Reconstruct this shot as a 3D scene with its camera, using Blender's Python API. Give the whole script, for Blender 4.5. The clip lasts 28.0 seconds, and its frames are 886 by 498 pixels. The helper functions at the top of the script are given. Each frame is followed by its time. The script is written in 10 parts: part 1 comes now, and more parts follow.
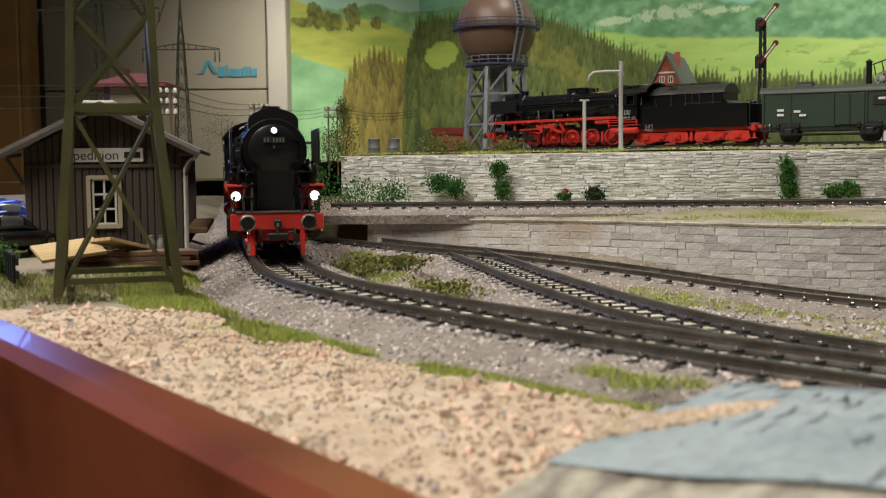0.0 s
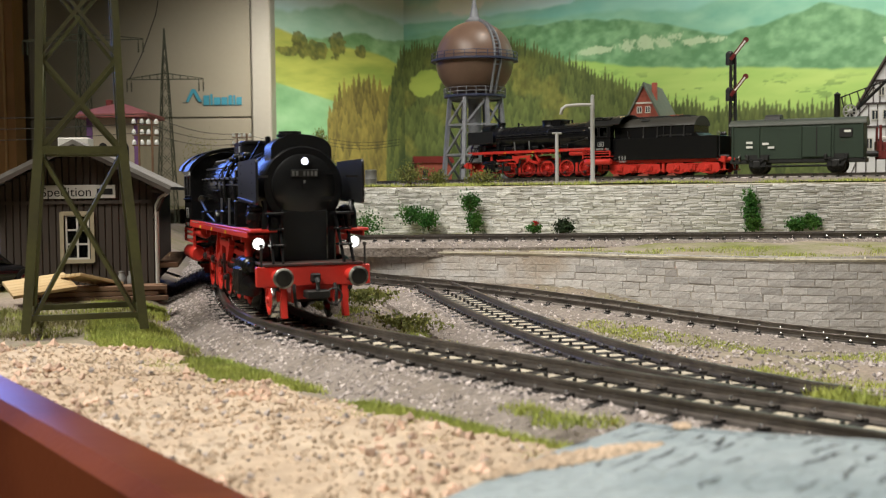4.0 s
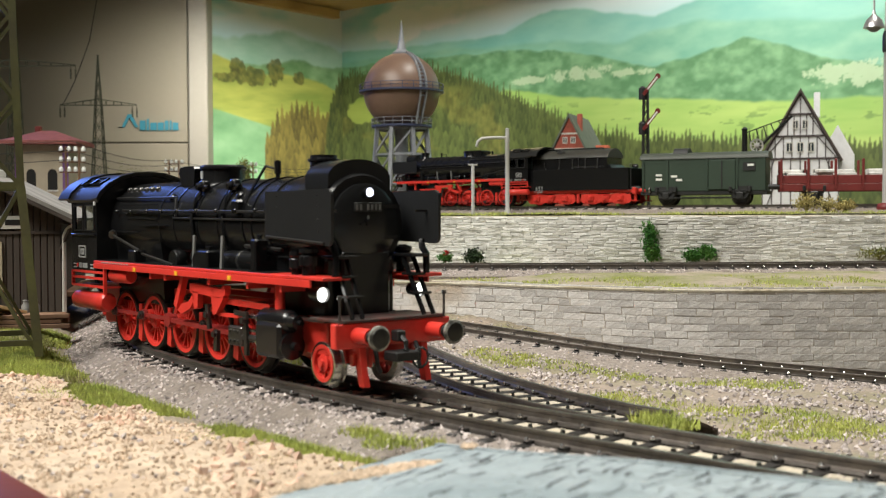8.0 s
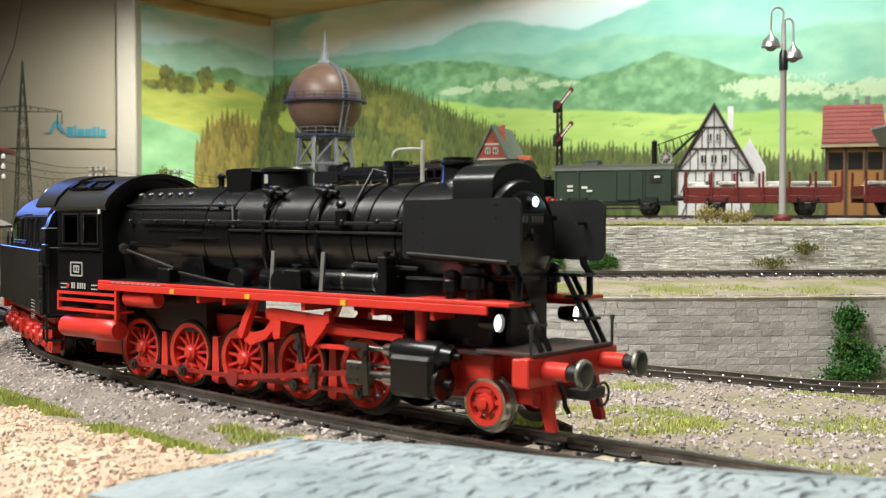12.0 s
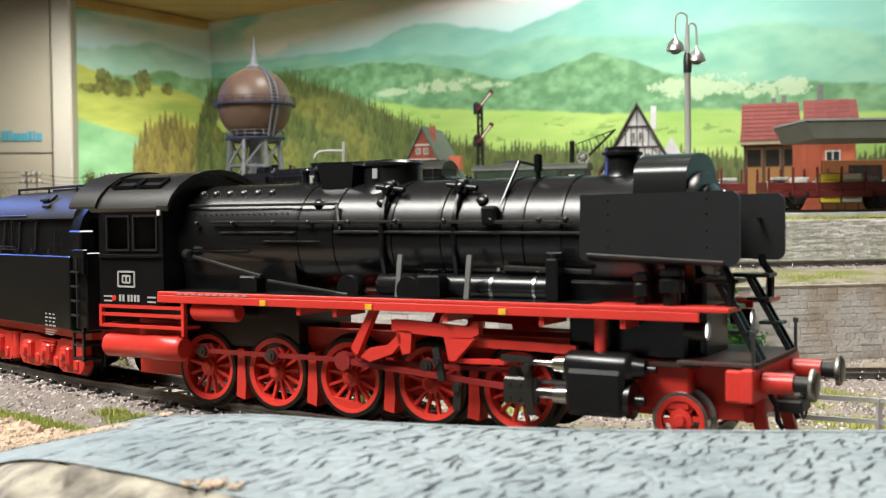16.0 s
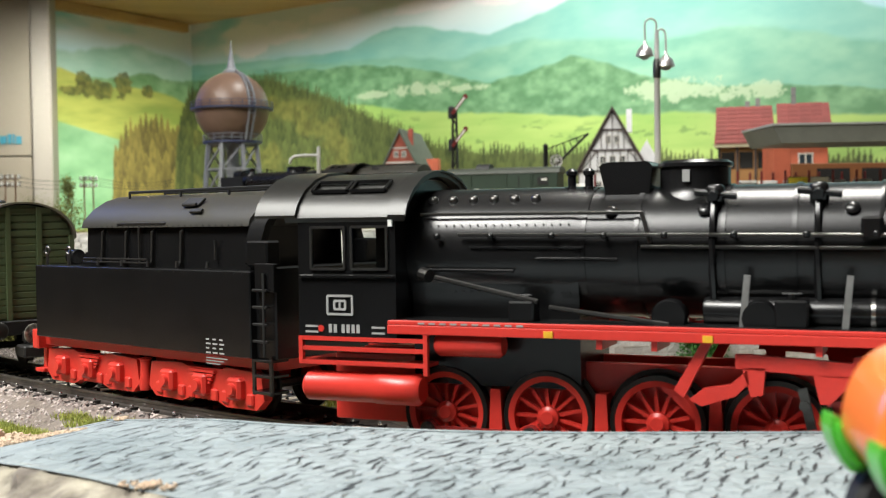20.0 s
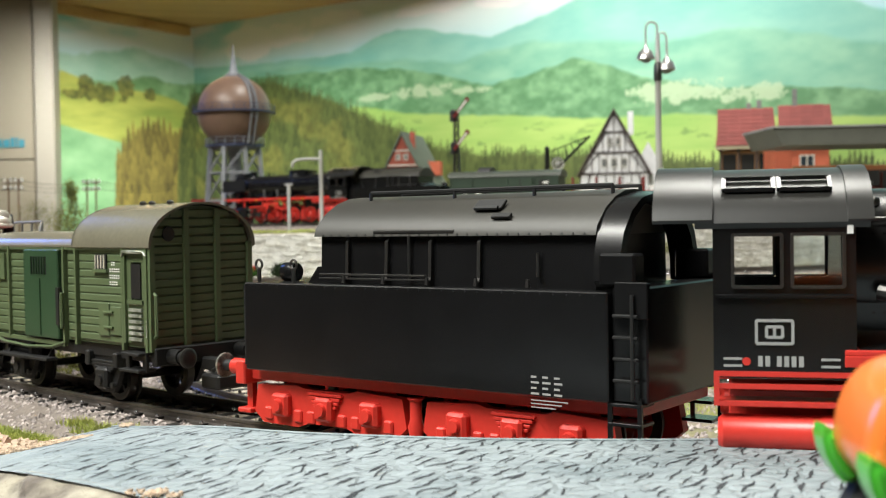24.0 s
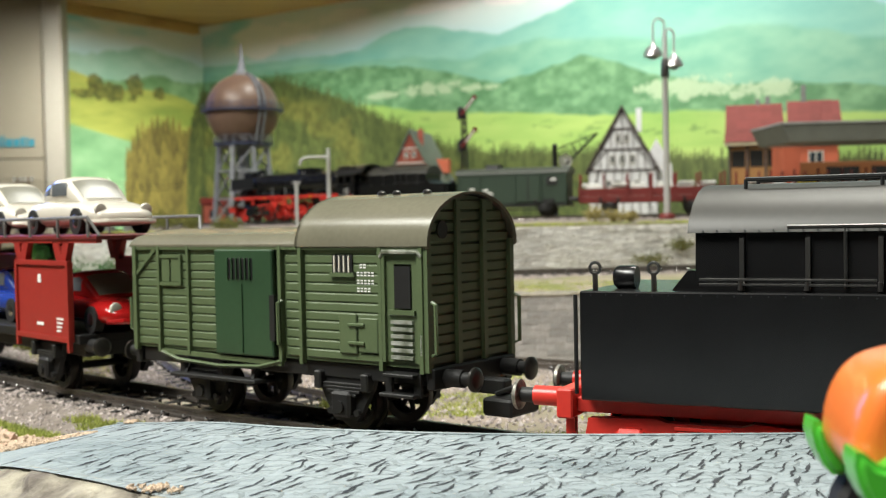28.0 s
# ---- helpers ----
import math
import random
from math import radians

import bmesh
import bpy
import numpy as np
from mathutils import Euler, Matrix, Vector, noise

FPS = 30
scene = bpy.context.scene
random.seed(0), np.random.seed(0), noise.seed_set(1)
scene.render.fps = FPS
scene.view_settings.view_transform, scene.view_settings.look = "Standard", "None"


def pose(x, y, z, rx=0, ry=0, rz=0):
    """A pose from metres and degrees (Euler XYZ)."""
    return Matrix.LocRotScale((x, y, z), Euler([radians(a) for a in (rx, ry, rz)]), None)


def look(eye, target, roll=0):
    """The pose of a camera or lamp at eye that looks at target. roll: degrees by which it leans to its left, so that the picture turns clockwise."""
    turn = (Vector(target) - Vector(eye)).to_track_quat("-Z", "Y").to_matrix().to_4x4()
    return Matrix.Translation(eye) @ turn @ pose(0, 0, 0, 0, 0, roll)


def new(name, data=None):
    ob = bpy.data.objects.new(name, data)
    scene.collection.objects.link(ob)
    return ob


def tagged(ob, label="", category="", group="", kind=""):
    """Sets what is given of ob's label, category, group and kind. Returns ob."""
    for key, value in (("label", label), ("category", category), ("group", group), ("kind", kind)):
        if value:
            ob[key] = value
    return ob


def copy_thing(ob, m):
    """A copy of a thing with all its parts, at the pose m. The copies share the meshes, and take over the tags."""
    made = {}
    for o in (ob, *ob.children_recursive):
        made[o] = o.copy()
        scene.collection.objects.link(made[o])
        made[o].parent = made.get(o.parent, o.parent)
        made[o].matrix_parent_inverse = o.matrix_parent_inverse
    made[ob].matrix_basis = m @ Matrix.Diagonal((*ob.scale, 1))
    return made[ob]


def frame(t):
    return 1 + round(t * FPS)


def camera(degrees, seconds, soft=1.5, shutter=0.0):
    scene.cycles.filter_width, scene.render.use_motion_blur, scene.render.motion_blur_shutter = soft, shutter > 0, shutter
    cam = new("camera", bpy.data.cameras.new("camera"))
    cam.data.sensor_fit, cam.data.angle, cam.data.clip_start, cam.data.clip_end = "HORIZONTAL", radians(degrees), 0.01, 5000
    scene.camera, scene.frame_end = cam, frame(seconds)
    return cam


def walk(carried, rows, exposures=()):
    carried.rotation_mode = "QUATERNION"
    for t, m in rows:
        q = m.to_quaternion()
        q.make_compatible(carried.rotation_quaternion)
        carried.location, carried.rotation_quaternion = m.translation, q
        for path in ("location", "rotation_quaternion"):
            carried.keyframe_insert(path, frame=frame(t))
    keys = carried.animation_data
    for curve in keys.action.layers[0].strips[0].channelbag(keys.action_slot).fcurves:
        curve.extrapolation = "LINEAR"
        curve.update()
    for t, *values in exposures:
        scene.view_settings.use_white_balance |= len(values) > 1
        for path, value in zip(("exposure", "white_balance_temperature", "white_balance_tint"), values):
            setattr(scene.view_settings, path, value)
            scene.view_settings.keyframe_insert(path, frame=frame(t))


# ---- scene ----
cam = camera(43.29, 28.0, soft=1.1)
PATH = [
    (0.0, (0.0465, 0.0366, 0.0306), (0.0471, 1.0338, -0.0440), -0.60),
    (0.5, (0.0463, 0.0357, 0.0315), (0.0458, 1.0330, -0.0418), -0.66),
    (1.0, (0.0473, 0.0346, 0.0315), (0.0467, 1.0321, -0.0391), -0.97),
    (1.5, (0.0487, 0.0331, 0.0315), (0.0480, 1.0308, -0.0362), -0.87),
    (2.0, (0.0498, 0.0318, 0.0319), (0.0502, 1.0298, -0.0323), -0.91),
    (2.5, (0.0509, 0.0308, 0.0320), (0.0529, 1.0289, -0.0295), -0.81),
    (4.5, (0.0593, 0.0216, 0.0362), (0.0733, 1.0203, -0.0133), -0.45),
    (5.0, (0.0629, 0.0172, 0.0373), (0.0817, 1.0160, -0.0088), -0.27),
    (5.5, (0.0636, 0.0158, 0.0381), (0.0876, 1.0145, -0.0052), -0.14),
    (6.0, (0.0657, 0.0139, 0.0379), (0.0958, 1.0126, -0.0026), 0.19),
    (6.5, (0.0674, 0.0121, 0.0384), (0.1032, 1.0107, 0.0003), 0.13),
    (7.0, (0.0705, 0.0103, 0.0377), (0.1129, 1.0087, 0.0019), -0.13),
    (7.5, (0.0726, 0.0081, 0.0379), (0.1218, 1.0063, 0.0043), -0.25),
    (8.0, (0.0752, 0.0050, 0.0384), (0.1315, 1.0029, 0.0065), -0.24),
    (8.5, (0.0773, 0.0024, 0.0382), (0.1408, 0.9999, 0.0078), -0.20),
    (9.0, (0.0789, -0.0007, 0.0386), (0.1501, 0.9963, 0.0094), -0.09),
    (9.5, (0.0804, -0.0029, 0.0389), (0.1585, 0.9937, 0.0106), 0.06),
    (10.0, (0.0819, -0.0043, 0.0389), (0.1667, 0.9917, 0.0113), -0.09),
    (10.5, (0.0846, -0.0068, 0.0391), (0.1756, 0.9886, 0.0116), -0.25),
    (11.0, (0.0863, -0.0100, 0.0400), (0.1846, 0.9848, 0.0132), -0.08),
    (11.5, (0.0880, -0.0123, 0.0400), (0.1930, 0.9818, 0.0136), -0.11),
    (12.0, (0.0897, -0.0145, 0.0395), (0.2002, 0.9790, 0.0142), 0.03),
    (12.5, (0.0926, -0.0187, 0.0397), (0.2085, 0.9742, 0.0139), -0.12),
    (14.5, (0.0999, -0.0293, 0.0387), (0.2401, 0.9605, 0.0142), -0.58),
    (15.0, (0.1037, -0.0352, 0.0384), (0.2490, 0.9539, 0.0133), -0.58),
    (15.5, (0.1053, -0.0390, 0.0392), (0.2547, 0.9495, 0.0136), -0.45),
    (16.0, (0.1076, -0.0416, 0.0391), (0.2609, 0.9462, 0.0132), -0.68),
    (16.5, (0.1094, -0.0438, 0.0392), (0.2660, 0.9435, 0.0130), -0.82),
    (17.0, (0.1106, -0.0450, 0.0391), (0.2703, 0.9418, 0.0125), -0.85),
    (17.5, (0.1111, -0.0463, 0.0401), (0.2726, 0.9402, 0.0134), -0.84),
    (18.0, (0.1115, -0.0473, 0.0410), (0.2749, 0.9389, 0.0145), -0.68),
    (18.5, (0.1121, -0.0480, 0.0411), (0.2767, 0.9380, 0.0147), -0.75),
    (19.0, (0.1126, -0.0491, 0.0414), (0.2781, 0.9368, 0.0158), -0.89),
    (19.5, (0.1130, -0.0503, 0.0413), (0.2788, 0.9356, 0.0158), -0.71),
    (20.0, (0.1141, -0.0521, 0.0411), (0.2805, 0.9336, 0.0155), -0.80),
    (20.5, (0.1147, -0.0539, 0.0418), (0.2812, 0.9318, 0.0163), -0.72),
    (21.0, (0.1152, -0.0555, 0.0421), (0.2820, 0.9301, 0.0166), -0.62),
    (21.5, (0.1151, -0.0560, 0.0423), (0.2819, 0.9296, 0.0167), -0.65),
    (23.5, (0.1144, -0.0549, 0.0426), (0.2800, 0.9310, 0.0180), -1.02),
    (24.0, (0.1139, -0.0543, 0.0424), (0.2784, 0.9318, 0.0180), -0.93),
    (24.5, (0.1139, -0.0544, 0.0428), (0.2773, 0.9319, 0.0185), -0.94),
    (25.0, (0.1142, -0.0547, 0.0425), (0.2764, 0.9318, 0.0183), -1.06),
    (25.5, (0.1143, -0.0547, 0.0424), (0.2754, 0.9320, 0.0183), -1.09),
    (26.0, (0.1146, -0.0546, 0.0420), (0.2743, 0.9323, 0.0176), -1.09),
    (26.5, (0.1145, -0.0543, 0.0419), (0.2732, 0.9328, 0.0171), -1.14),
    (27.0, (0.1145, -0.0543, 0.0418), (0.2721, 0.9329, 0.0165), -1.21),
    (27.5, (0.1151, -0.0550, 0.0418), (0.2717, 0.9324, 0.0163), -1.04),
    (28.0, (0.1153, -0.0555, 0.0422), (0.2710, 0.9320, 0.0159), -1.14),
]
walk(cam, [(t, look(eye, target, roll)) for t, eye, target, roll in PATH],
     exposures=[(0, -1.08, 6500, 10), (2.5, -1.02, 6500, 10), (5, -0.82, 6450, 9), (8, -0.66, 6350, 8), (12, -0.42, 6250, 7), (17, -0.42, 6200, 9), (21, -0.42, 6200, 9), (24, -0.42, 6200, 7), (28, -0.5, 6250, 6)])
cam.data.dof.use_dof = True
cam.data.dof.focus_distance, cam.data.dof.aperture_fstop = 0.25, 54.0

from mathutils import kdtree
from mathutils.bvhtree import BVHTree

# ---- light ----
world = bpy.data.worlds.new("room_air")
world.use_nodes = True
scene.world = world
world.node_tree.nodes["Background"].inputs["Color"].default_value = (0.95, 0.9, 0.82, 1)
world.node_tree.nodes["Background"].inputs["Strength"].default_value = 0.04


def area_lamp(name, eye, target, size, watts, color, spread=180):
    data = bpy.data.lights.new(name, "AREA")
    data.shape, data.size, data.size_y = "RECTANGLE", size[0], size[1]
    data.energy, data.color, data.spread = watts, color, radians(spread)
    ob = new(name, data)
    ob.matrix_world = look(eye, target)
    return ob


area_lamp("ceiling_lamp", (-0.5, 0.12, 0.92), (0.14, 0.3, 0.0), (0.9, 0.2), 8.0, (1.0, 0.95, 0.85), 104)
area_lamp("ceiling_lamp", (0.45, 0.6, 1.2), (0.35, 0.6, 0.0), (0.5, 0.25), 9.0, (1.0, 0.94, 0.84), 115)
# unseen broad lamp, added for the wide highlight along the boiler
area_lamp("ceiling_lamp", (-0.42, -0.2, 1.0), (0.15, 0.2, 0.0), (0.6, 0.5), 8.5, (1.0, 0.96, 0.88), 120)
# unseen fill lamps, added to brighten the printed walls
area_lamp("strip_lamp", (0.06, 1.34, 0.42), (-0.01, 1.9, 0.14), (0.4, 0.06), 5.6, (1.0, 0.95, 0.86), 72)
area_lamp("strip_lamp", (0.34, 1.06, 0.44), (0.48, 1.5, 0.16), (0.5, 0.06), 2.3, (1.0, 0.95, 0.86), 110)
area_lamp("strip_lamp", (0.75, 0.85, 0.5), (0.95, 1.2, 0.12), (0.4, 0.06), 1.0, (1.0, 0.95, 0.86))
# two unseen blue lamps, placed to give the engine its blue reflections
area_lamp("window_light", (-0.82, 1.3, 0.36), (0.0, 0.36, 0.03), (0.26, 0.6), 0.14, (0.16, 0.3, 1.0), 70)
area_lamp("window_light", (-0.6, 1.45, 0.42), (0.0, 0.4, 0.03), (0.26, 0.5), 0.65, (0.16, 0.3, 1.0), 60)


# ---- materials ----
def material(name, base, rough=0.6, metal=0.0, vary=0.25, grain=900.0, patch=60.0, bump=0.2, depth=0.0004,
             emit=0.0, second=None, second_at=0.55, island=0.0, each=0.0, coat=0.0):
    """Plain surface: two scales of noise in colour, fine relief, a second colour in patches."""
    m = bpy.data.materials.new(name)
    m.use_nodes = True
    nt = m.node_tree
    n, link = nt.nodes, nt.links.new
    bs = n["Principled BSDF"]
    bs.inputs["Roughness"].default_value, bs.inputs["Metallic"].default_value = rough, metal
    bs.inputs["Coat Weight"].default_value = coat
    co = n.new("ShaderNodeTexCoord")
    fine = n.new("ShaderNodeTexNoise")
    fine.inputs["Scale"].default_value, fine.inputs["Detail"].default_value = grain, 4
    big = n.new("ShaderNodeTexNoise")
    big.inputs["Scale"].default_value, big.inputs["Detail"].default_value = patch, 5
    for q in (fine, big):
        link(co.outputs["Object"], q.inputs["Vector"])
    mix = n.new("ShaderNodeMix")
    mix.data_type = "RGBA"
    mix.inputs["A"].default_value = (*base, 1)
    other = second or tuple(c * (1 - vary) for c in base)
    mix.inputs["B"].default_value = (*other, 1)
    ramp = n.new("ShaderNodeMapRange")
    ramp.inputs["From Min"].default_value, ramp.inputs["From Max"].default_value = second_at - 0.12, second_at + 0.12
    link(big.outputs["Fac"], ramp.inputs["Value"])
    link(ramp.outputs["Result"], mix.inputs["Factor"])
    hsv = n.new("ShaderNodeHueSaturation")
    val = n.new("ShaderNodeMapRange")
    val.inputs["To Min"].default_value, val.inputs["To Max"].default_value = 1 - vary, 1 + vary
    link(fine.outputs["Fac"], val.inputs["Value"])
    last = val.outputs["Result"]
    for amount, node, sock in ((island, "ShaderNodeNewGeometry", "Random Per Island"), (each, "ShaderNodeObjectInfo", "Random")):
        if amount:
            src = n.new(node)
            spread = n.new("ShaderNodeMapRange")
            spread.inputs["To Min"].default_value, spread.inputs["To Max"].default_value = 1 - amount, 1 + amount
            link(src.outputs[sock], spread.inputs["Value"])
            mul = n.new("ShaderNodeMath")
            mul.operation = "MULTIPLY"
            link(last, mul.inputs[0])
            link(spread.outputs["Result"], mul.inputs[1])
            last = mul.outputs[0]
    link(last, hsv.inputs["Value"])
    link(mix.outputs["Result"], hsv.inputs["Color"])
    link(hsv.outputs["Color"], bs.inputs["Base Color"])
    if bump:
        bp = n.new("ShaderNodeBump")
        bp.inputs["Strength"].default_value, bp.inputs["Distance"].default_value = bump, depth
        link(fine.outputs["Fac"], bp.inputs["Height"])
        link(bp.outputs["Normal"], bs.inputs["Normal"])
    if emit:
        link(hsv.outputs["Color"], bs.inputs["Emission Color"])
        bs.inputs["Emission Strength"].default_value = emit
    return m


def wood_material(name, base, dark, along="X", scale=40.0, rough=0.5, coat=0.0):
    m = material(name, base, rough, vary=0.12, grain=600, patch=20, bump=0.15, second=dark, coat=coat)
    nt = m.node_tree
    mp = nt.nodes.new("ShaderNodeMapping")
    stretch = {"X": (0.06, 1, 1), "Y": (1, 0.06, 1), "Z": (1, 1, 0.06)}[along]
    mp.inputs["Scale"].default_value = [s * scale / 20 for s in stretch]
    co = [q for q in nt.nodes if q.bl_idname == "ShaderNodeTexCoord"][0]
    nt.links.new(co.outputs["Object"], mp.inputs["Vector"])
    for q in nt.nodes:
        if q.bl_idname == "ShaderNodeTexNoise":
            nt.links.new(mp.outputs["Vector"], q.inputs["Vector"])
    return m


def glass_material(name, tint=(0.9, 0.95, 0.95)):
    m = bpy.data.materials.new(name)
    m.use_nodes = True
    bs = m.node_tree.nodes["Principled BSDF"]
    bs.inputs["Base Color"].default_value = (*tint, 1)
    bs.inputs["Roughness"].default_value, bs.inputs["Transmission Weight"].default_value = 0.03, 1.0
    bs.inputs["IOR"].default_value = 1.3
    return m


def glow_material(name, color, strength):
    m = bpy.data.materials.new(name)
    m.use_nodes = True
    bs = m.node_tree.nodes["Principled BSDF"]
    bs.inputs["Base Color"].default_value = (*color, 1)
    bs.inputs["Emission Color"].default_value = (*color, 1)
    bs.inputs["Emission Strength"].default_value = strength
    return m


BLACK = material("satin_black_paint", (0.007, 0.007, 0.0075), 0.27, vary=0.2, grain=1500, patch=120, bump=0.03, depth=0.0001)
SOOT = material("sooty_black", (0.01, 0.01, 0.01), 0.55, vary=0.3, bump=0.1)
RED = material("signal_red_plastic", (0.64, 0.042, 0.03), 0.34, vary=0.1, bump=0.03, depth=0.0001)
DARKRED = material("wine_red_paint", (0.16, 0.02, 0.018), 0.5, vary=0.2)
STEEL = material("bright_steel", (0.6, 0.59, 0.57), 0.25, 1.0, vary=0.1, bump=0.03)
DARKSTEEL = material("burnished_dark_steel", (0.12, 0.115, 0.11), 0.35, 0.9, vary=0.2, bump=0.05)
WHITE = material("white_print", (0.78, 0.78, 0.75), 0.6, vary=0.05, bump=0)
PALEPRINT = material("pale_print", (0.36, 0.36, 0.35), 0.6, vary=0.05, bump=0)
YELLOW = material("yellow_mark", (0.75, 0.42, 0.02), 0.5, vary=0.1, bump=0)
LAMPGLOW = glow_material("headlamp_glow", (1.0, 0.97, 0.9), 6.0)
TOPGLOW = glow_material("upper_headlamp_glow", (0.8, 0.8, 1.0), 5.0)
GREEN = material("wagon_green_paint", (0.094, 0.128, 0.062), 0.38, vary=0.12, grain=1400, bump=0.05, depth=0.0001)
DOORGREEN = material("door_green_paint", (0.032, 0.068, 0.033), 0.33, vary=0.12, bump=0.05, depth=0.0001)
WORNGREEN = material("rubbed_green_paint", (0.15, 0.17, 0.12), 0.32, 0.3, vary=0.2, second=(0.5, 0.51, 0.47), second_at=0.5, patch=260, grain=900, bump=0.05, depth=0.0001)
ROOFGREY = material("roof_grey_paint", (0.16, 0.15, 0.108), 0.24, vary=0.12, bump=0.03, depth=0.0001)
GLASS = glass_material("window_glass")
RAIL = material("rail_steel", (0.17, 0.15, 0.135), 0.34, 0.75, vary=0.35, grain=700, patch=90, bump=0.05)
SLEEPER = material("sleeper_plastic", (0.016, 0.013, 0.011), 0.55, vary=0.35, grain=1200, each=0.3)
CLIP = material("rail_clip_metal", (0.6, 0.6, 0.62), 0.25, 1.0, vary=0.2, bump=0)
STONE_GREY = material("grey_wall_stone", (0.48, 0.46, 0.44), 0.85, vary=0.28, grain=700, patch=60, bump=0.8, depth=0.0006, second=(0.36, 0.3, 0.24), each=0.2, island=0.1)
STONE_LIGHT = material("pale_wall_stone", (0.66, 0.65, 0.62), 0.85, vary=0.2, grain=1000, patch=180, bump=0.6, depth=0.0004, second=(0.5, 0.485, 0.45), each=0.16, island=0.16)
COPING = material("dusty_coping", (0.5, 0.46, 0.38), 0.95, vary=0.4, grain=500, patch=50, bump=0.8, depth=0.0006, second=(0.3, 0.26, 0.17))
MORTAR = material("wall_mortar", (0.4, 0.36, 0.31), 0.9, vary=0.35, patch=40, bump=0.5)
EARTH = material("scattered_earth", (0.27, 0.22, 0.175), 0.95, vary=0.5, grain=700, patch=32, bump=0.9, depth=0.0008, second=(0.2, 0.185, 0.1), second_at=0.56)
SAND = material("sandy_gravel_ground", (0.42, 0.32, 0.23), 0.95, vary=0.4, grain=420, patch=45, bump=0.5, depth=0.0005, second=(0.52, 0.42, 0.32), second_at=0.55)
BALLAST = material("ballast_bed", (0.24, 0.205, 0.18), 0.95, vary=0.5, grain=700, patch=70, bump=1.0, depth=0.001, second=(0.18, 0.15, 0.125))
INFILL = material("pale_track_fill", (0.52, 0.46, 0.36), 0.95, vary=0.4, grain=900, patch=90, bump=0.9, depth=0.0006, second=(0.3, 0.26, 0.2))
CHIP = material("ballast_chip", (0.4, 0.35, 0.33), 0.9, vary=0.2, grain=900, bump=0.3, island=0.5)
SANDCHIP = material("sand_grain", (0.54, 0.42, 0.31), 0.9, vary=0.2, grain=900, bump=0.2, island=0.3)
GRASS = material("static_grass", (0.4, 0.43, 0.1), 0.9, vary=0.4, grain=500, patch=70, bump=0, second=(0.3, 0.36, 0.08), island=0.35)
VERGE = material("mixed_green_grass", (0.27, 0.29, 0.08), 0.9, vary=0.4, grain=500, patch=50, bump=0, second=(0.2, 0.17, 0.08), island=0.35)
MOSS = material("green_foam_foliage", (0.03, 0.12, 0.016), 0.9, vary=0.45, grain=700, patch=110, bump=0.4, second=(0.06, 0.15, 0.02), island=0.35)
BUSH = material("dry_bush_foliage", (0.17, 0.17, 0.04), 0.9, vary=0.4, grain=700, patch=110, bump=0.4, second=(0.1, 0.12, 0.03), island=0.35)
STRAW = material("straw_bush", (0.36, 0.3, 0.11), 0.9, vary=0.3, island=0.3)
DARKBUSH = material("dark_bush_foliage", (0.02, 0.045, 0.012), 0.9, vary=0.4, island=0.4)
OLIVE = material("olive_green_paint", (0.075, 0.075, 0.022), 0.5, vary=0.25, grain=800, patch=60, bump=0.1, second=(0.055, 0.05, 0.02))
PYLON = material("dark_olive_paint", (0.05, 0.055, 0.03), 0.6, vary=0.2)
GREYMETAL = material("weathered_grey_metal", (0.2, 0.2, 0.195), 0.55, 0.3, vary=0.25, patch=200)


# ---- mesh tools ----
def part(name, bm, mat, parent=None, label=""):
    me = bpy.data.meshes.new(name)
    bm.normal_update()
    bm.to_mesh(me)
    bm.free()
    me.materials.append(mat)
    ob = new(name, me)
    if parent is not None:
        ob.parent = parent
    if label:
        ob["label"] = label
    return ob


def thing(name, label, category, m=None, group="", kind=""):
    ob = tagged(new(name), label, category, group, kind)
    if m is not None:
        ob.matrix_basis = m
    return ob


def smooth(ob, angle=40):
    for p in ob.data.polygons:
        p.use_smooth = True
    ob.data.set_sharp_from_angle(angle=radians(angle))
    return ob


def box(bm, x0, y0, z0, x1, y1, z1, bevel=0.0, m=None):
    made = bmesh.ops.create_cube(bm, size=1.0)["verts"]
    for v in made:
        v.co = Vector((x0 + (v.co.x + 0.5) * (x1 - x0), y0 + (v.co.y + 0.5) * (y1 - y0), z0 + (v.co.z + 0.5) * (z1 - z0)))
    if bevel:
        edges = list({e for v in made for e in v.link_edges})
        made = list({v for f in bmesh.ops.bevel(bm, geom=edges, offset=bevel, segments=1, affect="EDGES")["faces"] for v in f.verts} | {v for v in made if v.is_valid})
    if m is not None:
        bmesh.ops.transform(bm, matrix=m, verts=[v for v in made if v.is_valid])
    return made


def rod(bm, a, b, r, r2=None, seg=8, cap=True):
    a, b = Vector(a), Vector(b)
    d = b - a
    made = bmesh.ops.create_cone(bm, cap_ends=cap, segments=seg, radius1=r, radius2=r if r2 is None else r2, depth=d.length)["verts"]
    bmesh.ops.transform(bm, matrix=Matrix.Translation((a + b) / 2) @ d.to_track_quat("Z", "Y").to_matrix().to_4x4(), verts=made)
    return made


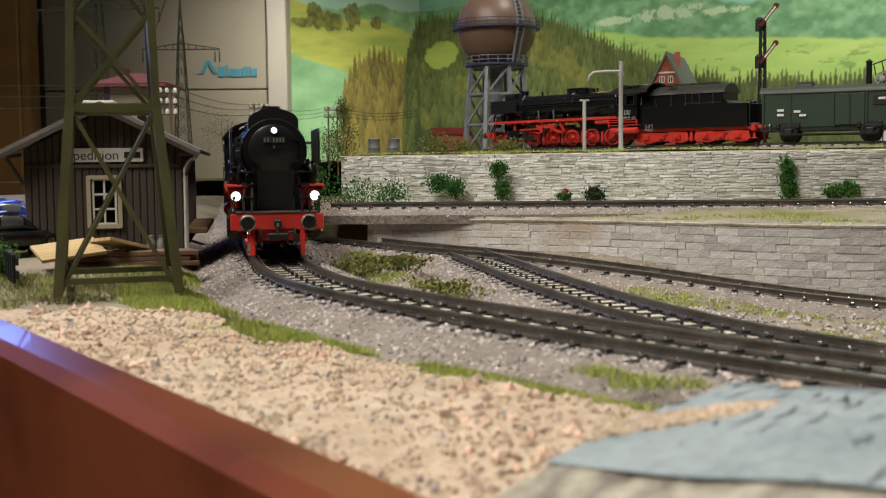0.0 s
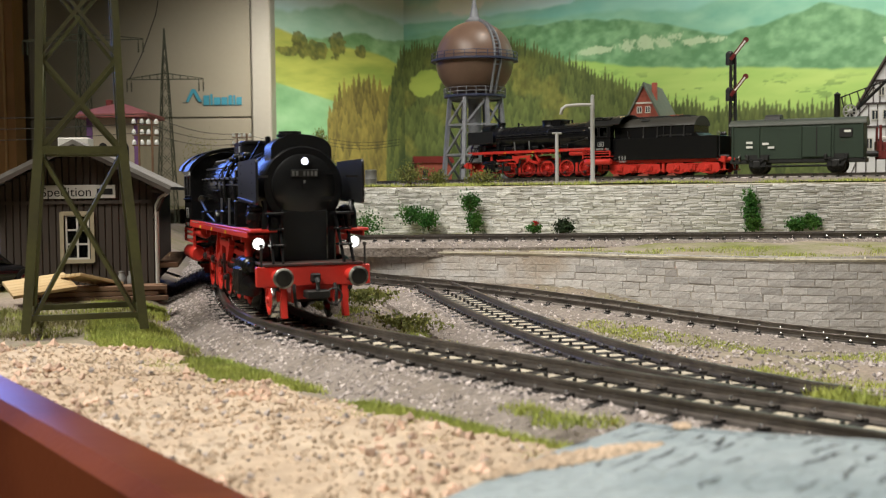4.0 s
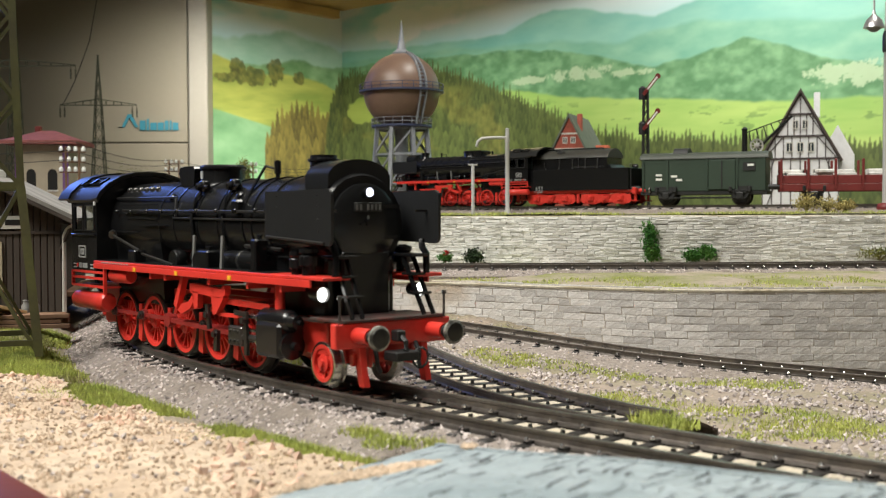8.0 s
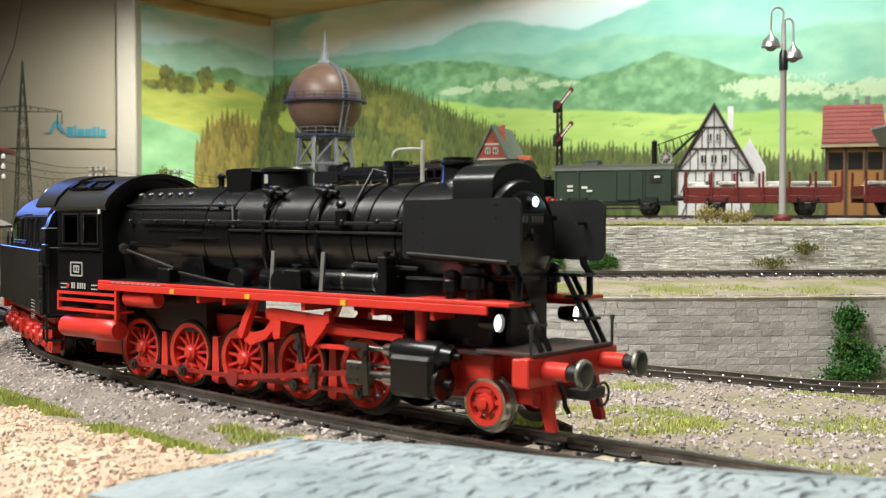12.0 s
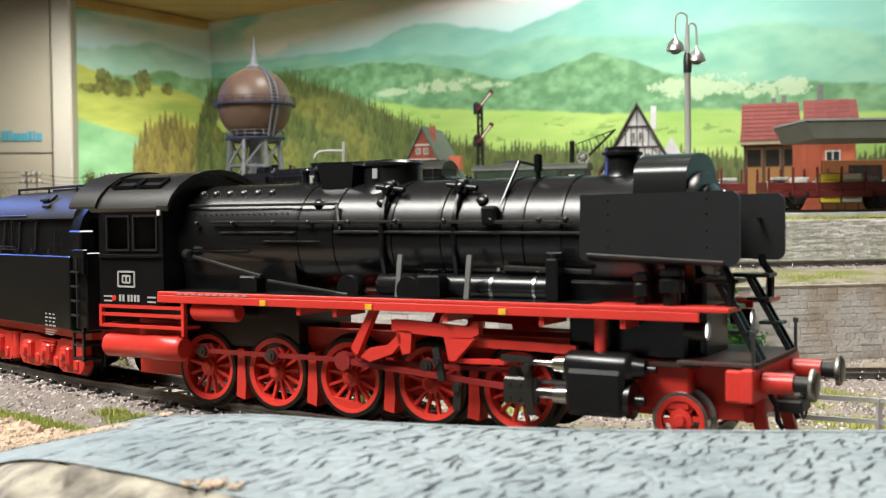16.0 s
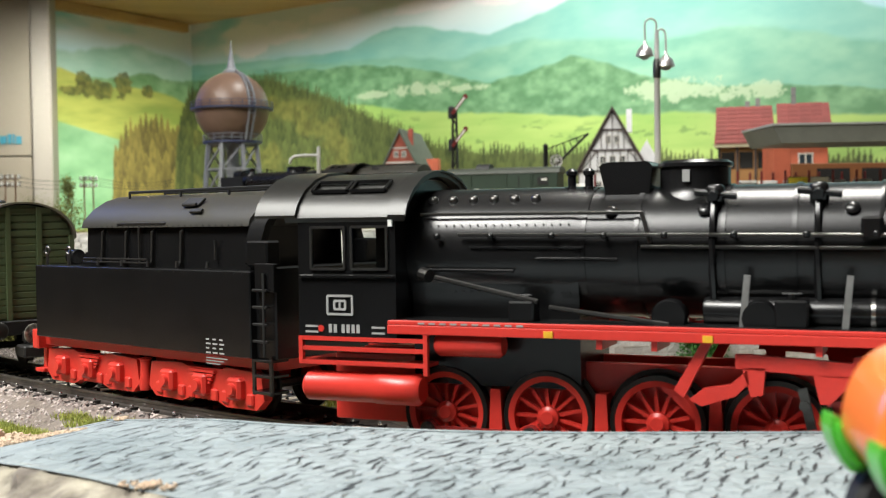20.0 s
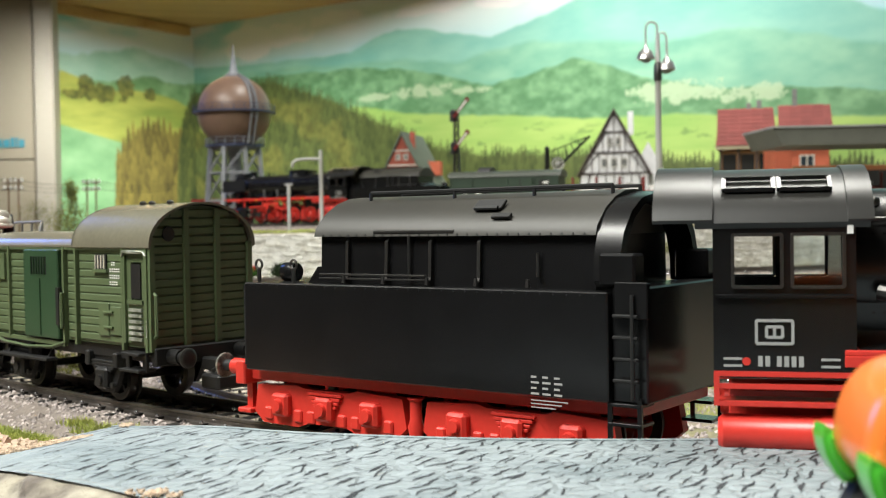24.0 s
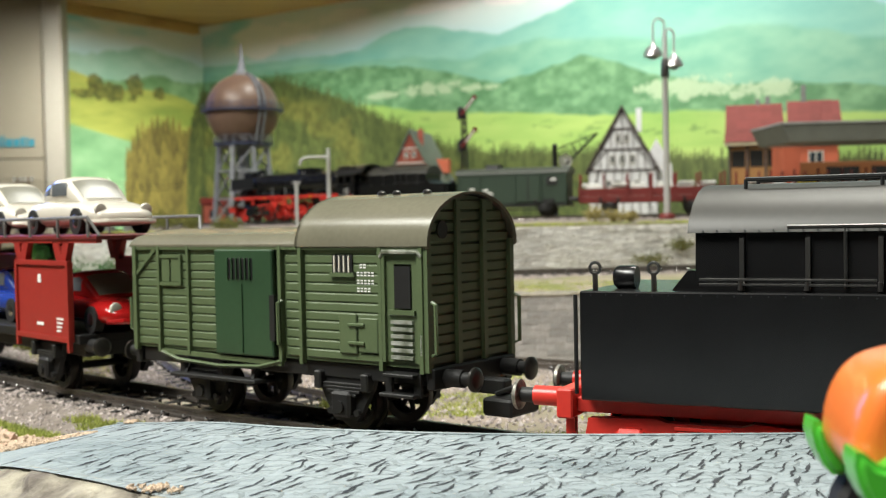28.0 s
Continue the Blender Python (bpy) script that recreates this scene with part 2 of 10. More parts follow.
def bar(bm, a, b, w, h, up=(0, 0, 1)):
    """A square-edged bar from a to b, w wide and h high."""
    a, b, up = Vector(a), Vector(b), Vector(up)
    d = (b - a).normalized()
    side = d.cross(up)
    side = side.normalized() if side.length > 1e-6 else Vector((1, 0, 0))
    top = side.cross(d).normalized()
    vs = [bm.verts.new(p + side * i * w / 2 + top * j * h / 2) for p in (a, b) for i, j in ((-1, -1), (1, -1), (1, 1), (-1, 1))]
    for f in ((0, 1, 2, 3), (7, 6, 5, 4), (0, 4, 5, 1), (1, 5, 6, 2), (2, 6, 7, 3), (3, 7, 4, 0)):
        bm.faces.new([vs[i] for i in f])
    return vs


def lathe(bm, profile, seg=24, m=None):
    """Turned body about z from (radius, height) pairs."""
    rings = []
    for r, z in profile:
        if r < 1e-6:
            rings.append([bm.verts.new((0, 0, z))])
        else:
            rings.append([bm.verts.new((r * math.cos(2 * math.pi * i / seg), r * math.sin(2 * math.pi * i / seg), z)) for i in range(seg)])
    for p, q in zip(rings, rings[1:]):
        for i in range(seg):
            j = (i + 1) % seg
            if len(p) == 1 and len(q) > 1:
                bm.faces.new((p[0], q[j], q[i]))
            elif len(q) == 1 and len(p) > 1:
                bm.faces.new((p[i], p[j], q[0]))
            elif len(p) > 1:
                bm.faces.new((p[i], p[j], q[j], q[i]))
    vs = [v for r in rings for v in r]
    if m is not None:
        bmesh.ops.transform(bm, matrix=m, verts=vs)
    return vs


def prism(bm, outline, lo, hi, axis="y"):
    """Extrudes a 2D outline between two values of one axis; the outline's pairs are the two other axes in order."""
    def at(p, k):
        return {"x": (k, p[0], p[1]), "y": (p[0], k, p[1]), "z": (p[0], p[1], k)}[axis]
    a = [bm.verts.new(at(p, lo)) for p in outline]
    b = [bm.verts.new(at(p, hi)) for p in outline]
    bm.faces.new(a)
    bm.faces.new(b[::-1])
    for i in range(len(a)):
        j = (i + 1) % len(a)
        bm.faces.new((a[i], b[i], b[j], a[j]))
    bmesh.ops.recalc_face_normals(bm, faces=list({f for v in a + b for f in v.link_faces}))
    return a + b


def tube(bm, points, r, seg=6):
    pts = [Vector(p) for p in points]
    rings = []
    for i, p in enumerate(pts):
        d = (pts[min(i + 1, len(pts) - 1)] - pts[max(i - 1, 0)]).normalized()
        s = d.cross(Vector((0.31, 0.17, 0.93))).normalized()
        u = s.cross(d)
        rings.append([bm.verts.new(p + (s * math.cos(2 * math.pi * k / seg) + u * math.sin(2 * math.pi * k / seg)) * r) for k in range(seg)])
    for a, b in zip(rings, rings[1:]):
        for k in range(seg):
            bm.faces.new((a[k], a[(k + 1) % seg], b[(k + 1) % seg], b[k]))
    bm.faces.new(rings[0][::-1])
    bm.faces.new(rings[-1])


def from_lists(name, verts, faces, mat, parent=None, label=""):
    me = bpy.data.meshes.new(name)
    me.from_pydata(verts, [], faces)
    me.materials.append(mat)
    me.update()
    ob = new(name, me)
    if parent is not None:
        ob.parent = parent
    if label:
        ob["label"] = label
    return ob


def spline(points, step=0.004):
    """Even points along a smooth line through the given ones."""
    p = [Vector((*q, 0.0)[:3]) for q in points]
    p = [p[0] * 2 - p[1]] + p + [p[-1] * 2 - p[-2]]
    fine = []
    for i in range(1, len(p) - 2):
        for k in range(40):
            t = k / 40
            a, b, c, d = p[i - 1], p[i], p[i + 1], p[i + 2]
            fine.append(0.5 * ((2 * b) + (c - a) * t + (2 * a - 5 * b + 4 * c - d) * t * t + (3 * b - a - 3 * c + d) * t ** 3))
    fine.append(p[-2])
    out, gone = [fine[0]], 0.0
    for a, b in zip(fine, fine[1:]):
        gone += (b - a).length
        if gone >= step:
            out.append(b)
            gone = 0.0
    return out


def islands(ob):
    """Splits a joined mesh into one object for each loose piece, alike in name and parent."""
    bm = bmesh.new()
    bm.from_mesh(ob.data)
    left, pieces = set(bm.verts), []
    while left:
        stack, seen = [left.pop()], set()
        while stack:
            v = stack.pop()
            seen.add(v)
            for e in v.link_edges:
                o = e.other_vert(v)
                if o in left:
                    left.discard(o)
                    stack.append(o)
        pieces.append(seen)
    for seen in pieces:
        order = {v: i for i, v in enumerate(seen)}
        made = from_lists(ob.name.split(".")[0], [v.co.copy() for v in order], [tuple(order[v] for v in f.verts) for f in bm.faces if f.verts[0] in order], ob.data.materials[0], ob.parent, ob.get("label", ""))
        made.matrix_basis = ob.matrix_basis
    bm.free()
    bpy.data.objects.remove(ob)


def side_of(line, i):
    d = line[min(i + 1, len(line) - 1)] - line[max(i - 1, 0)]
    return Vector((d.y, -d.x, 0)).normalized()


def sweep(name, line, profile, mat, parent=None, closed=True, label=""):
    """Carries a (sideways, up) profile along a line of points."""
    verts, faces, n = [], [], len(profile)
    for i, p in enumerate(line):
        s = side_of(line, i)
        verts += [p + s * a + Vector((0, 0, b)) for a, b in profile]
    for i in range(len(line) - 1):
        for k in range(n if closed else n - 1):
            l = (k + 1) % n
            faces.append((i * n + k, i * n + l, (i + 1) * n + l, (i + 1) * n + k))
    if closed:
        faces += [tuple(range(n))[::-1], tuple((len(line) - 1) * n + k for k in range(n))]
    return from_lists(name, verts, faces, mat, parent, label)


# ---- the way of the train ----
WAY = spline([(-0.20, 1.44), (-0.162, 1.235), (-0.0697, 0.737), (-0.0475, 0.613), (-0.0255, 0.494), (0.0015, 0.374), (0.0285, 0.313), (0.083, 0.237), (0.1430, 0.1721, -0.0005), (0.1867, 0.1321, -0.0012), (0.2335, 0.0969, -0.0014), (0.32, 0.0475, -0.0014), (0.4134, 0.0126, -0.0014), (0.51, -0.012, -0.0014)], 0.002)
STEPS = [0.0]
for a, b in zip(WAY, WAY[1:]):
    STEPS.append(STEPS[-1] + (b - a).length)
ORIGIN = STEPS[min(range(len(WAY)), key=lambda i: (WAY[i] - Vector((-0.0255, 0.494, 0))).length)]


def way(s):
    """Place and heading on the main track, s metres past the engine's first place."""
    s += ORIGIN
    lo, hi = 0, len(STEPS) - 2
    while lo < hi:
        mid = (lo + hi + 1) // 2
        lo, hi = (mid, hi) if STEPS[mid] <= s else (lo, mid - 1)
    d = WAY[lo + 1] - WAY[lo]
    return WAY[lo] + d * ((s - STEPS[lo]) / d.length), math.atan2(d.y, d.x)


# ---- ground ----
BEDS, BED_Z = None, []
HEIGHTS = [(-0.2, 0.2, -0.006), (0.0, 0.2, -0.005), (0.06, 0.2, -0.004), (-0.05, 0.3, -0.004), (-0.08, 0.42, 0.0), (-0.3, 0.5, 0.0),
           (0.1, 0.24, -0.006), (0.05, 0.32, -0.006), (0.02, 0.42, -0.006), (0.11, 0.425, -0.012), (0.13, 0.33, -0.012), (0.16, 0.28, -0.014), (0.167, 0.383, -0.021),
           (0.25, 0.44, -0.028), (0.34, 0.44, -0.032), (0.12, 0.455, -0.012), (0.075, 0.498, -0.006), (0.35, 0.3, -0.03),
           (0.24, 0.3, -0.022), (0.18, 0.26, -0.012), (0.2, 0.18, -0.008), (0.6, 0.4, -0.035), (0.0, 0.52, -0.002), (0.0, 0.7, 0.004),
           (-0.3, 0.9, 0.01), (0.15, 0.13, -0.006), (-0.6, 0.7, 0.0), (0.3, 0.12, -0.008)]


def land(x, y):
    top = low = 0.0
    for a, b, z in HEIGHTS:
        w = 1.0 / ((x - a) ** 2 + (y - b) ** 2 + 0.0006) ** 1.6
        top += w * z
        low += w
    z = top / low
    if BEDS is not None:
        p, _, d = BEDS.find((x, y, 0.0))
        if d < 0.06:
            z = min(z, BED_Z[_] - 0.0085 + max(0.0, d - 0.026) * 0.35)
    return z


def rough(x, y, f, a):
    return a * noise.noise((x * f, y * f, 3.7))


def sheet(name, x0, x1, y0, y1, step, zf, mat, keep=lambda x, y: True):
    nx, ny = int((x1 - x0) / step) + 1, int((y1 - y0) / step) + 1
    verts = [(x0 + i * step, y0 + j * step, zf(x0 + i * step, y0 + j * step)) for j in range(ny) for i in range(nx)]
    faces = [(j * nx + i, j * nx + i + 1, (j + 1) * nx + i + 1, (j + 1) * nx + i) for j in range(ny - 1) for i in range(nx - 1)
             if keep(x0 + (i + 0.5) * step, y0 + (j + 0.5) * step)]
    ob = from_lists(name, verts, faces, mat)
    for p in ob.data.polygons:
        p.use_smooth = True
    return ob


EDGE_A, EDGE_B = Vector((-0.50, 0.912, 0)), Vector((0.099, 0.0605, 0))
EDGE_DIR = (EDGE_B - EDGE_A).normalized()
EDGE_OUT = Vector((EDGE_DIR.y, -EDGE_DIR.x, 0))


def inside_edge(x, y):
    return (Vector((x, y, 0)) - EDGE_A).dot(EDGE_OUT) < 0.002


WALL_LOW = spline([(0.012, 0.5515), (0.05, 0.5445), (0.11, 0.52), (0.15, 0.492), (0.2, 0.464), (0.25, 0.457), (0.36, 0.457), (0.52, 0.462), (0.8, 0.47)], 0.003)
WALL_HIGH = spline([(-0.012, 0.69), (0.06, 0.668), (0.13, 0.638), (0.22, 0.604), (0.33, 0.598), (0.52, 0.605), (0.8, 0.615)], 0.003)


def line_y(line, x):
    if x <= line[0].x:
        return line[0].y
    for a, b in zip(line, line[1:]):
        if a.x <= x <= b.x:
            return a.y + (b.y - a.y) * (x - a.x) / max(1e-6, b.x - a.x)
    return line[-1].y


back_line = spline([(-0.03, 0.6, -0.001), (0.03, 0.525, -0.003), (0.075, 0.49, -0.005), (0.12, 0.462, -0.009), (0.18, 0.437, -0.016), (0.25, 0.42, -0.022), (0.34, 0.405, -0.027), (0.6, 0.38, -0.03)], 0.006)
branch_line = spline([(0.0525, 0.52, -0.0045), (0.0625, 0.478, -0.005), (0.0755, 0.4045, -0.005), (0.0866, 0.352, -0.005), (0.0978, 0.309, -0.005), (0.109, 0.279, -0.005), (0.1225, 0.2525, -0.0048), (0.132, 0.2375, -0.0046)], 0.006)
main_line = [way(s)[0] for s in np.arange(-0.75, 0.66, 0.006)]
bed_points = [p for line in (back_line, branch_line, main_line) for p in line[::2]]
BEDS = kdtree.KDTree(len(bed_points))
for i, p in enumerate(bed_points):
    BEDS.insert((p.x, p.y, 0.0), i)
    BED_Z.append(p.z)
BEDS.balance()
ground = tagged(sheet("ground", -0.75, 0.85, 0.0, 0.78, 0.005, lambda x, y: land(x, y) + rough(x, y, 60, 0.0012) + rough(x, y, 220, 0.0005), EARTH,
                      lambda x, y: inside_edge(x, y) and y < (line_y(WALL_LOW, x) + 0.008 if x > 0.0 else 0.615)), "earth-brown scenic ground with patches of moss green", "ground", kind="structure")


def shelf(x, y):
    """Height of the middle terrace."""
    k = min(1.0, max(0.0, (y - line_y(WALL_LOW, x)) / 0.05))
    fade = min(1.0, max(0.0, x / 0.04) + 2.5 * k)
    return (0.006 + 0.0035 * k) * fade + land(x, y) * (1 - fade) + rough(x, y, 70, 0.0008)


def upper(x, y):
    fade = min(1.0, max(0.0, (x + 0.2) / 0.12))
    return 0.0375 * fade + 0.016 * (1 - fade) + rough(x, y, 50, 0.001) * min(1.0, max(0.0, (y - line_y(WALL_HIGH, x)) * 60))


TERRACE = material("terrace_soil", (0.28, 0.235, 0.18), 0.95, vary=0.4, grain=500, patch=40, bump=0.7, depth=0.0008, second=(0.16, 0.17, 0.045), second_at=0.5)
tagged(sheet("ground_middle", -0.05, 0.85, 0.44, 0.745, 0.005, shelf, TERRACE,
             lambda x, y: line_y(WALL_LOW, x) + 0.0032 < y < line_y(WALL_HIGH, x) + 0.008 and x > -0.008), "sandy middle terrace with low grass", "ground", kind="structure")
tagged(sheet("ground_upper", -0.8, 1.5, 0.585, 1.97, 0.015, upper, TERRACE,
             lambda x, y: y > line_y(WALL_HIGH, x) + 0.008 and (x > -0.01 or y > 1.3) and x + y < 1.985 and y - x < 1.97), "upper terrace of brown and green scatter", "ground", kind="structure")

# varnished frame board of the layout
edge = [EDGE_A + EDGE_DIR * (k * 0.05) for k in range(21)]
FRAMEWOOD = wood_material("red_brown_varnished_wood", (0.17, 0.045, 0.018), (0.1, 0.025, 0.012), "X", 30, 0.28, 0.3)
tagged(sweep("layout_frame", edge, [(0.0, 0.0), (0.0065, 0.0), (0.0085, -0.002), (0.0085, -0.09), (0.0, -0.09)], FRAMEWOOD),
       "red-brown varnished wooden edge board round the layout", "frame board", kind="structure")


# ---- stone walls ----
def stone_mesh(name, w, h, d, seed):
    rng = random.Random(seed)
    bm = bmesh.new()
    j = lambda a: rng.uniform(-a, a)
    front = [(-w / 2 + j(h * 0.08), j(h * 0.05)), (w / 2 + j(h * 0.08), j(h * 0.05)), (w / 2 + j(h * 0.08), h + j(h * 0.05)), (-w / 2 + j(h * 0.08), h + j(h * 0.05))]
    b = h * 0.14
    inner = [(-w / 2 + b, b), (w / 2 - b, b), (w / 2 - b, h - b), (-w / 2 + b, h - b)]
    back = [bm.verts.new((x, 0.0, z)) for x, z in front]
    mid = [bm.verts.new((x, -d * 0.7, z)) for x, z in front]
    top = [bm.verts.new((x + j(b * 0.3), -d * (1 + j(0.3)), z + j(b * 0.3))) for x, z in inner]
    for lo, hi in ((back, mid), (mid, top)):
        for i in range(4):
            k = (i + 1) % 4
            bm.faces.new((lo[i], lo[k], hi[k], hi[i]))
    bm.faces.new(top)
    me = bpy.data.meshes.new(name)
    bm.to_mesh(me)
    bm.free()
    return me


def at_length(line, s):
    for i in range(len(line) - 1):
        d = (line[i + 1] - line[i]).length
        if s <= d:
            return line[i].lerp(line[i + 1], s / d), line[i + 1] - line[i]
        s -= d
    return line[-1], line[-1] - line[-2]


def stone_wall(name, label, line, z_low, z_top, course, lengths, depth, mat, near, seed):
    """Mortar core along the line, and courses of stones; those with near(x) are parts, the others joined."""
    rng = random.Random(seed)
    wall = thing(name, label, "retaining wall", kind="structure")
    core = sweep("core", line, [(-0.008, z_low), (-0.008, z_top - 0.0005), (0.0, z_top - 0.0005), (0.0, z_low)], MORTAR, wall)
    kinds = [stone_mesh("stone", rng.uniform(*lengths), course * 0.96, depth * rng.uniform(0.7, 1.3), seed + i) for i in range(14)]
    for k in kinds:
        k.materials.append(mat)
    sizes = [max(v.co.x for v in k.vertices) * 2 for k in kinds]
    total = sum((b - a).length for a, b in zip(line, line[1:]))
    verts, faces = [], []
    rows = int(round((z_top - z_low) / course))
    for r in range(rows):
        s = rng.uniform(0, lengths[0])
        while s < total:
            i = rng.randrange(len(kinds))
            p, d = at_length(line, s + sizes[i] / 2)
            m = Matrix.Translation((p.x, p.y, z_low + (r + rng.uniform(-0.07, 0.07)) * course)) @ Matrix.Rotation(math.atan2(d.y, d.x), 4, "Z") @ Matrix.Rotation(rng.uniform(-0.02, 0.02), 4, "Y")
            if near(p.x):
                ob = new("stone", kinds[i])
                ob.parent, ob.matrix_basis = wall, m
            else:
                n = len(verts)
                verts += [m @ v.co for v in kinds[i].vertices]
                faces += [tuple(n + q for q in f.vertices) for f in kinds[i].polygons]
            s += sizes[i] + course * 0.05
    sweep("coping", line, [(-0.009, z_top - 0.0006), (-0.009, z_top + 0.0006), (0.0006, z_top + 0.0005), (0.0009, z_top), (0.0006, z_top - 0.0008)], COPING, wall, label="pale earthy coping")
    if verts:
        tagged(from_lists("far_stones", verts, faces, mat, wall), kind="stuff")
    return wall


# ---- tracks ----
def chips(name, label, spots, mat, seed, parent=None):
    """Loose chips, joined: spots of (place, size)."""
    rng = random.Random(seed)
    verts, faces = [], []
    for p, r in spots:
        n = len(verts)
        q = Euler((rng.uniform(0, 6), rng.uniform(0, 6), rng.uniform(0, 6))).to_matrix()
        for c in ((1, 0, 0), (-0.8, 0.2, 0), (0, 1, 0.1), (0.1, -0.9, 0), (0, 0, 0.8), (0, 0.1, -0.8)):
            verts.append(Vector(p) + q @ (Vector(c) * r * rng.uniform(0.65, 1.15)))
        faces += [(n + a, n + b, n + c) for a, b, c in ((0, 2, 4), (2, 1, 4), (1, 3, 4), (3, 0, 4), (2, 0, 5), (1, 2, 5), (3, 1, 5), (0, 3, 5))]
    ob = from_lists(name, verts, faces, mat, parent)
    return tagged(ob, label, "" if parent is not None else "gravel", kind="stuff")


SLEEPER_MESH = {}


def sleeper_mesh(length):
    if length not in SLEEPER_MESH:
        bm = bmesh.new()
        box(bm, -0.0013, -length / 2, -0.002, 0.0013, length / 2, 0.0, 0.0003)
        for y in (-0.00825, 0.00825):
            for s in (-1, 1):
                box(bm, -0.0009, y + s * 0.0016 - 0.0006, 0.0, 0.0009, y + s * 0.0016 + 0.0006, 0.0006)
        me = bpy.data.meshes.new("sleeper")
        bm.to_mesh(me)
        bm.free()
        me.materials.append(SLEEPER)
        SLEEPER_MESH[length] = me
    return SLEEPER_MESH[length]


def clip_spots(bm, m):
    for y in (-0.0106, 0.0106, -0.0059, 0.0059):
        a = m @ Vector((0, y, -0.0016))
        made = bmesh.ops.create_icosphere(bm, subdivisions=1, radius=0.00055)["verts"]
        for v in made:
            v.co = a + v.co


def track(name, label, line, count=300, pitch=0.0078, bed=(0.03, 0.0075), chip_count=2500, seed=1, ballast=True, near=lambda p: True):
    """Two rails on sleepers in ballast; the line runs at the height of the rail heads."""
    t = thing(name, label, "railway track", kind="structure")
    for s in (-1, 1):
        o = s * 0.00825
        prof = [(o - 0.0013, -0.0025), (o + 0.0013, -0.0025), (o + 0.0011, -0.002), (o + 0.0005, -0.0017), (o + 0.0005, -0.0008), (o + 0.0007, -0.0006), (o + 0.0007, -0.0001),
                (o + 0.0005, 0.0), (o - 0.0005, 0.0), (o - 0.0007, -0.0001), (o - 0.0007, -0.0006), (o - 0.0005, -0.0008), (o - 0.0005, -0.0017), (o - 0.0011, -0.002)]
        sweep("rail", line, prof, RAIL, t)
    total = sum((b - a).length for a, b in zip(line, line[1:]))
    bm = bmesh.new()
    studs = bmesh.new()
    n = int(total / pitch)
    for i in range(n):
        p, d = at_length(line, (i + 0.5) * pitch)
        m = Matrix.Translation(p) @ Matrix.Rotation(math.atan2(d.y, d.x), 4, "Z")
        ob = new("sleeper", sleeper_mesh(0.0275))
        ob.parent, ob.matrix_basis = t, m @ Matrix.Translation((0, 0, -0.0024))
        if near(p):
            clip_spots(bm, m)
        made = bmesh.ops.create_cone(studs, cap_ends=True, segments=6, radius1=0.0006, radius2=0.0004, depth=0.0012)["verts"]
        bmesh.ops.transform(studs, matrix=m @ Matrix.Translation((0, 0, -0.0019)), verts=made)
    tagged(part("rail_clips", bm, CLIP, t), kind="stuff")
    tagged(part("centre_studs", studs, DARKSTEEL, t), kind="stuff")
    if ballast:
        w, drop = bed
        prof = [(-w, -drop - 0.004), (-w, -drop), (-0.0165, -0.0029), (-0.0098, -0.0026), (-0.0068, -0.0030), (0.0, -0.0031), (0.0068, -0.0030), (0.0098, -0.0026), (0.0165, -0.0029), (w, -drop), (w, -drop - 0.004)]
        sweep("ballast_bed", line, prof, BALLAST, t, closed=False)
        sweep("infill", line, [(-0.0062, -0.0034), (-0.0062, -0.0027), (0.0062, -0.0027), (0.0062, -0.0034)], INFILL, t, label="pale sandy fill between the rails")
        rng = random.Random(seed)
        spots = []
        for _ in range(chip_count):
            s = rng.uniform(0, total)
            a = rng.uniform(-w, w)
            if abs(a) > 0.02 and rng.random() < 0.25:
                a *= rng.uniform(1.0, 1.15)
            p, d = at_length(line, s)
            side = Vector((d.y, -d.x, 0)).normalized()
            z = (-0.0033 if abs(a) < 0.0075 else -0.0028) - max(0.0, abs(a) - 0.0155) * (drop - 0.0028) / (w - 0.0155)
            if 0.0068 < abs(a) < 0.0098:
                continue
            spots.append((p + side * a + Vector((0, 0, z)), rng.uniform(0.0005, 0.0011)))
        chips("ballast_chips", "grey and reddish ballast chips", spots, CHIP, seed, t)
    return t


# ---- backdrop, room ----
CORNER = Vector((0.012, 1.95, 0.0))
RIGHT, LEFT = Vector((0.7071, -0.7071, 0)), Vector((-0.7071, -0.7071, 0))


def on_wall(direction, u, v, lift):
    n = Vector((-0.7071, -0.7071, 0)) if direction is RIGHT else Vector((0.7071, -0.7071, 0))
    return CORNER + direction * u + n * lift + Vector((0, 0, v))


LATTICE = np.random.RandomState(11).rand(256, 256)


def grain2(x, y):
    """Smooth value noise over arrays, 0 to 1."""
    xi, yi = np.floor(x).astype(int), np.floor(y).astype(int)
    fx, fy = x - xi, y - yi
    fx, fy = fx * fx * (3 - 2 * fx), fy * fy * (3 - 2 * fy)
    a, b = LATTICE[xi % 256, yi % 256], LATTICE[(xi + 1) % 256, yi % 256]
    c, d = LATTICE[xi % 256, (yi + 1) % 256], LATTICE[(xi + 1) % 256, (yi + 1) % 256]
    return (a * (1 - fx) + b * fx) * (1 - fy) + (c * (1 - fx) + d * fx) * fy


def cloudy(x, y, octaves=5):
    total, size = 0.0, 0.5
    for k in range(octaves):
        total = total + size * grain2(x * 2 ** k + 17.3 * k, y * 2 ** k + 5.1 * k)
        size *= 0.5
    return total


def step_up(lo, hi, x):
    k = np.clip((x - lo) / (hi - lo), 0, 1)
    return k * k * (3 - 2 * k)


def line_at(points, u):
    return np.interp(u, [p[0] for p in points], [p[1] for p in points])


def lay(picture, mask, colour):
    mask = np.clip(mask, 0, 1)[..., None]
    return picture * (1 - mask) + np.asarray(colour) * mask


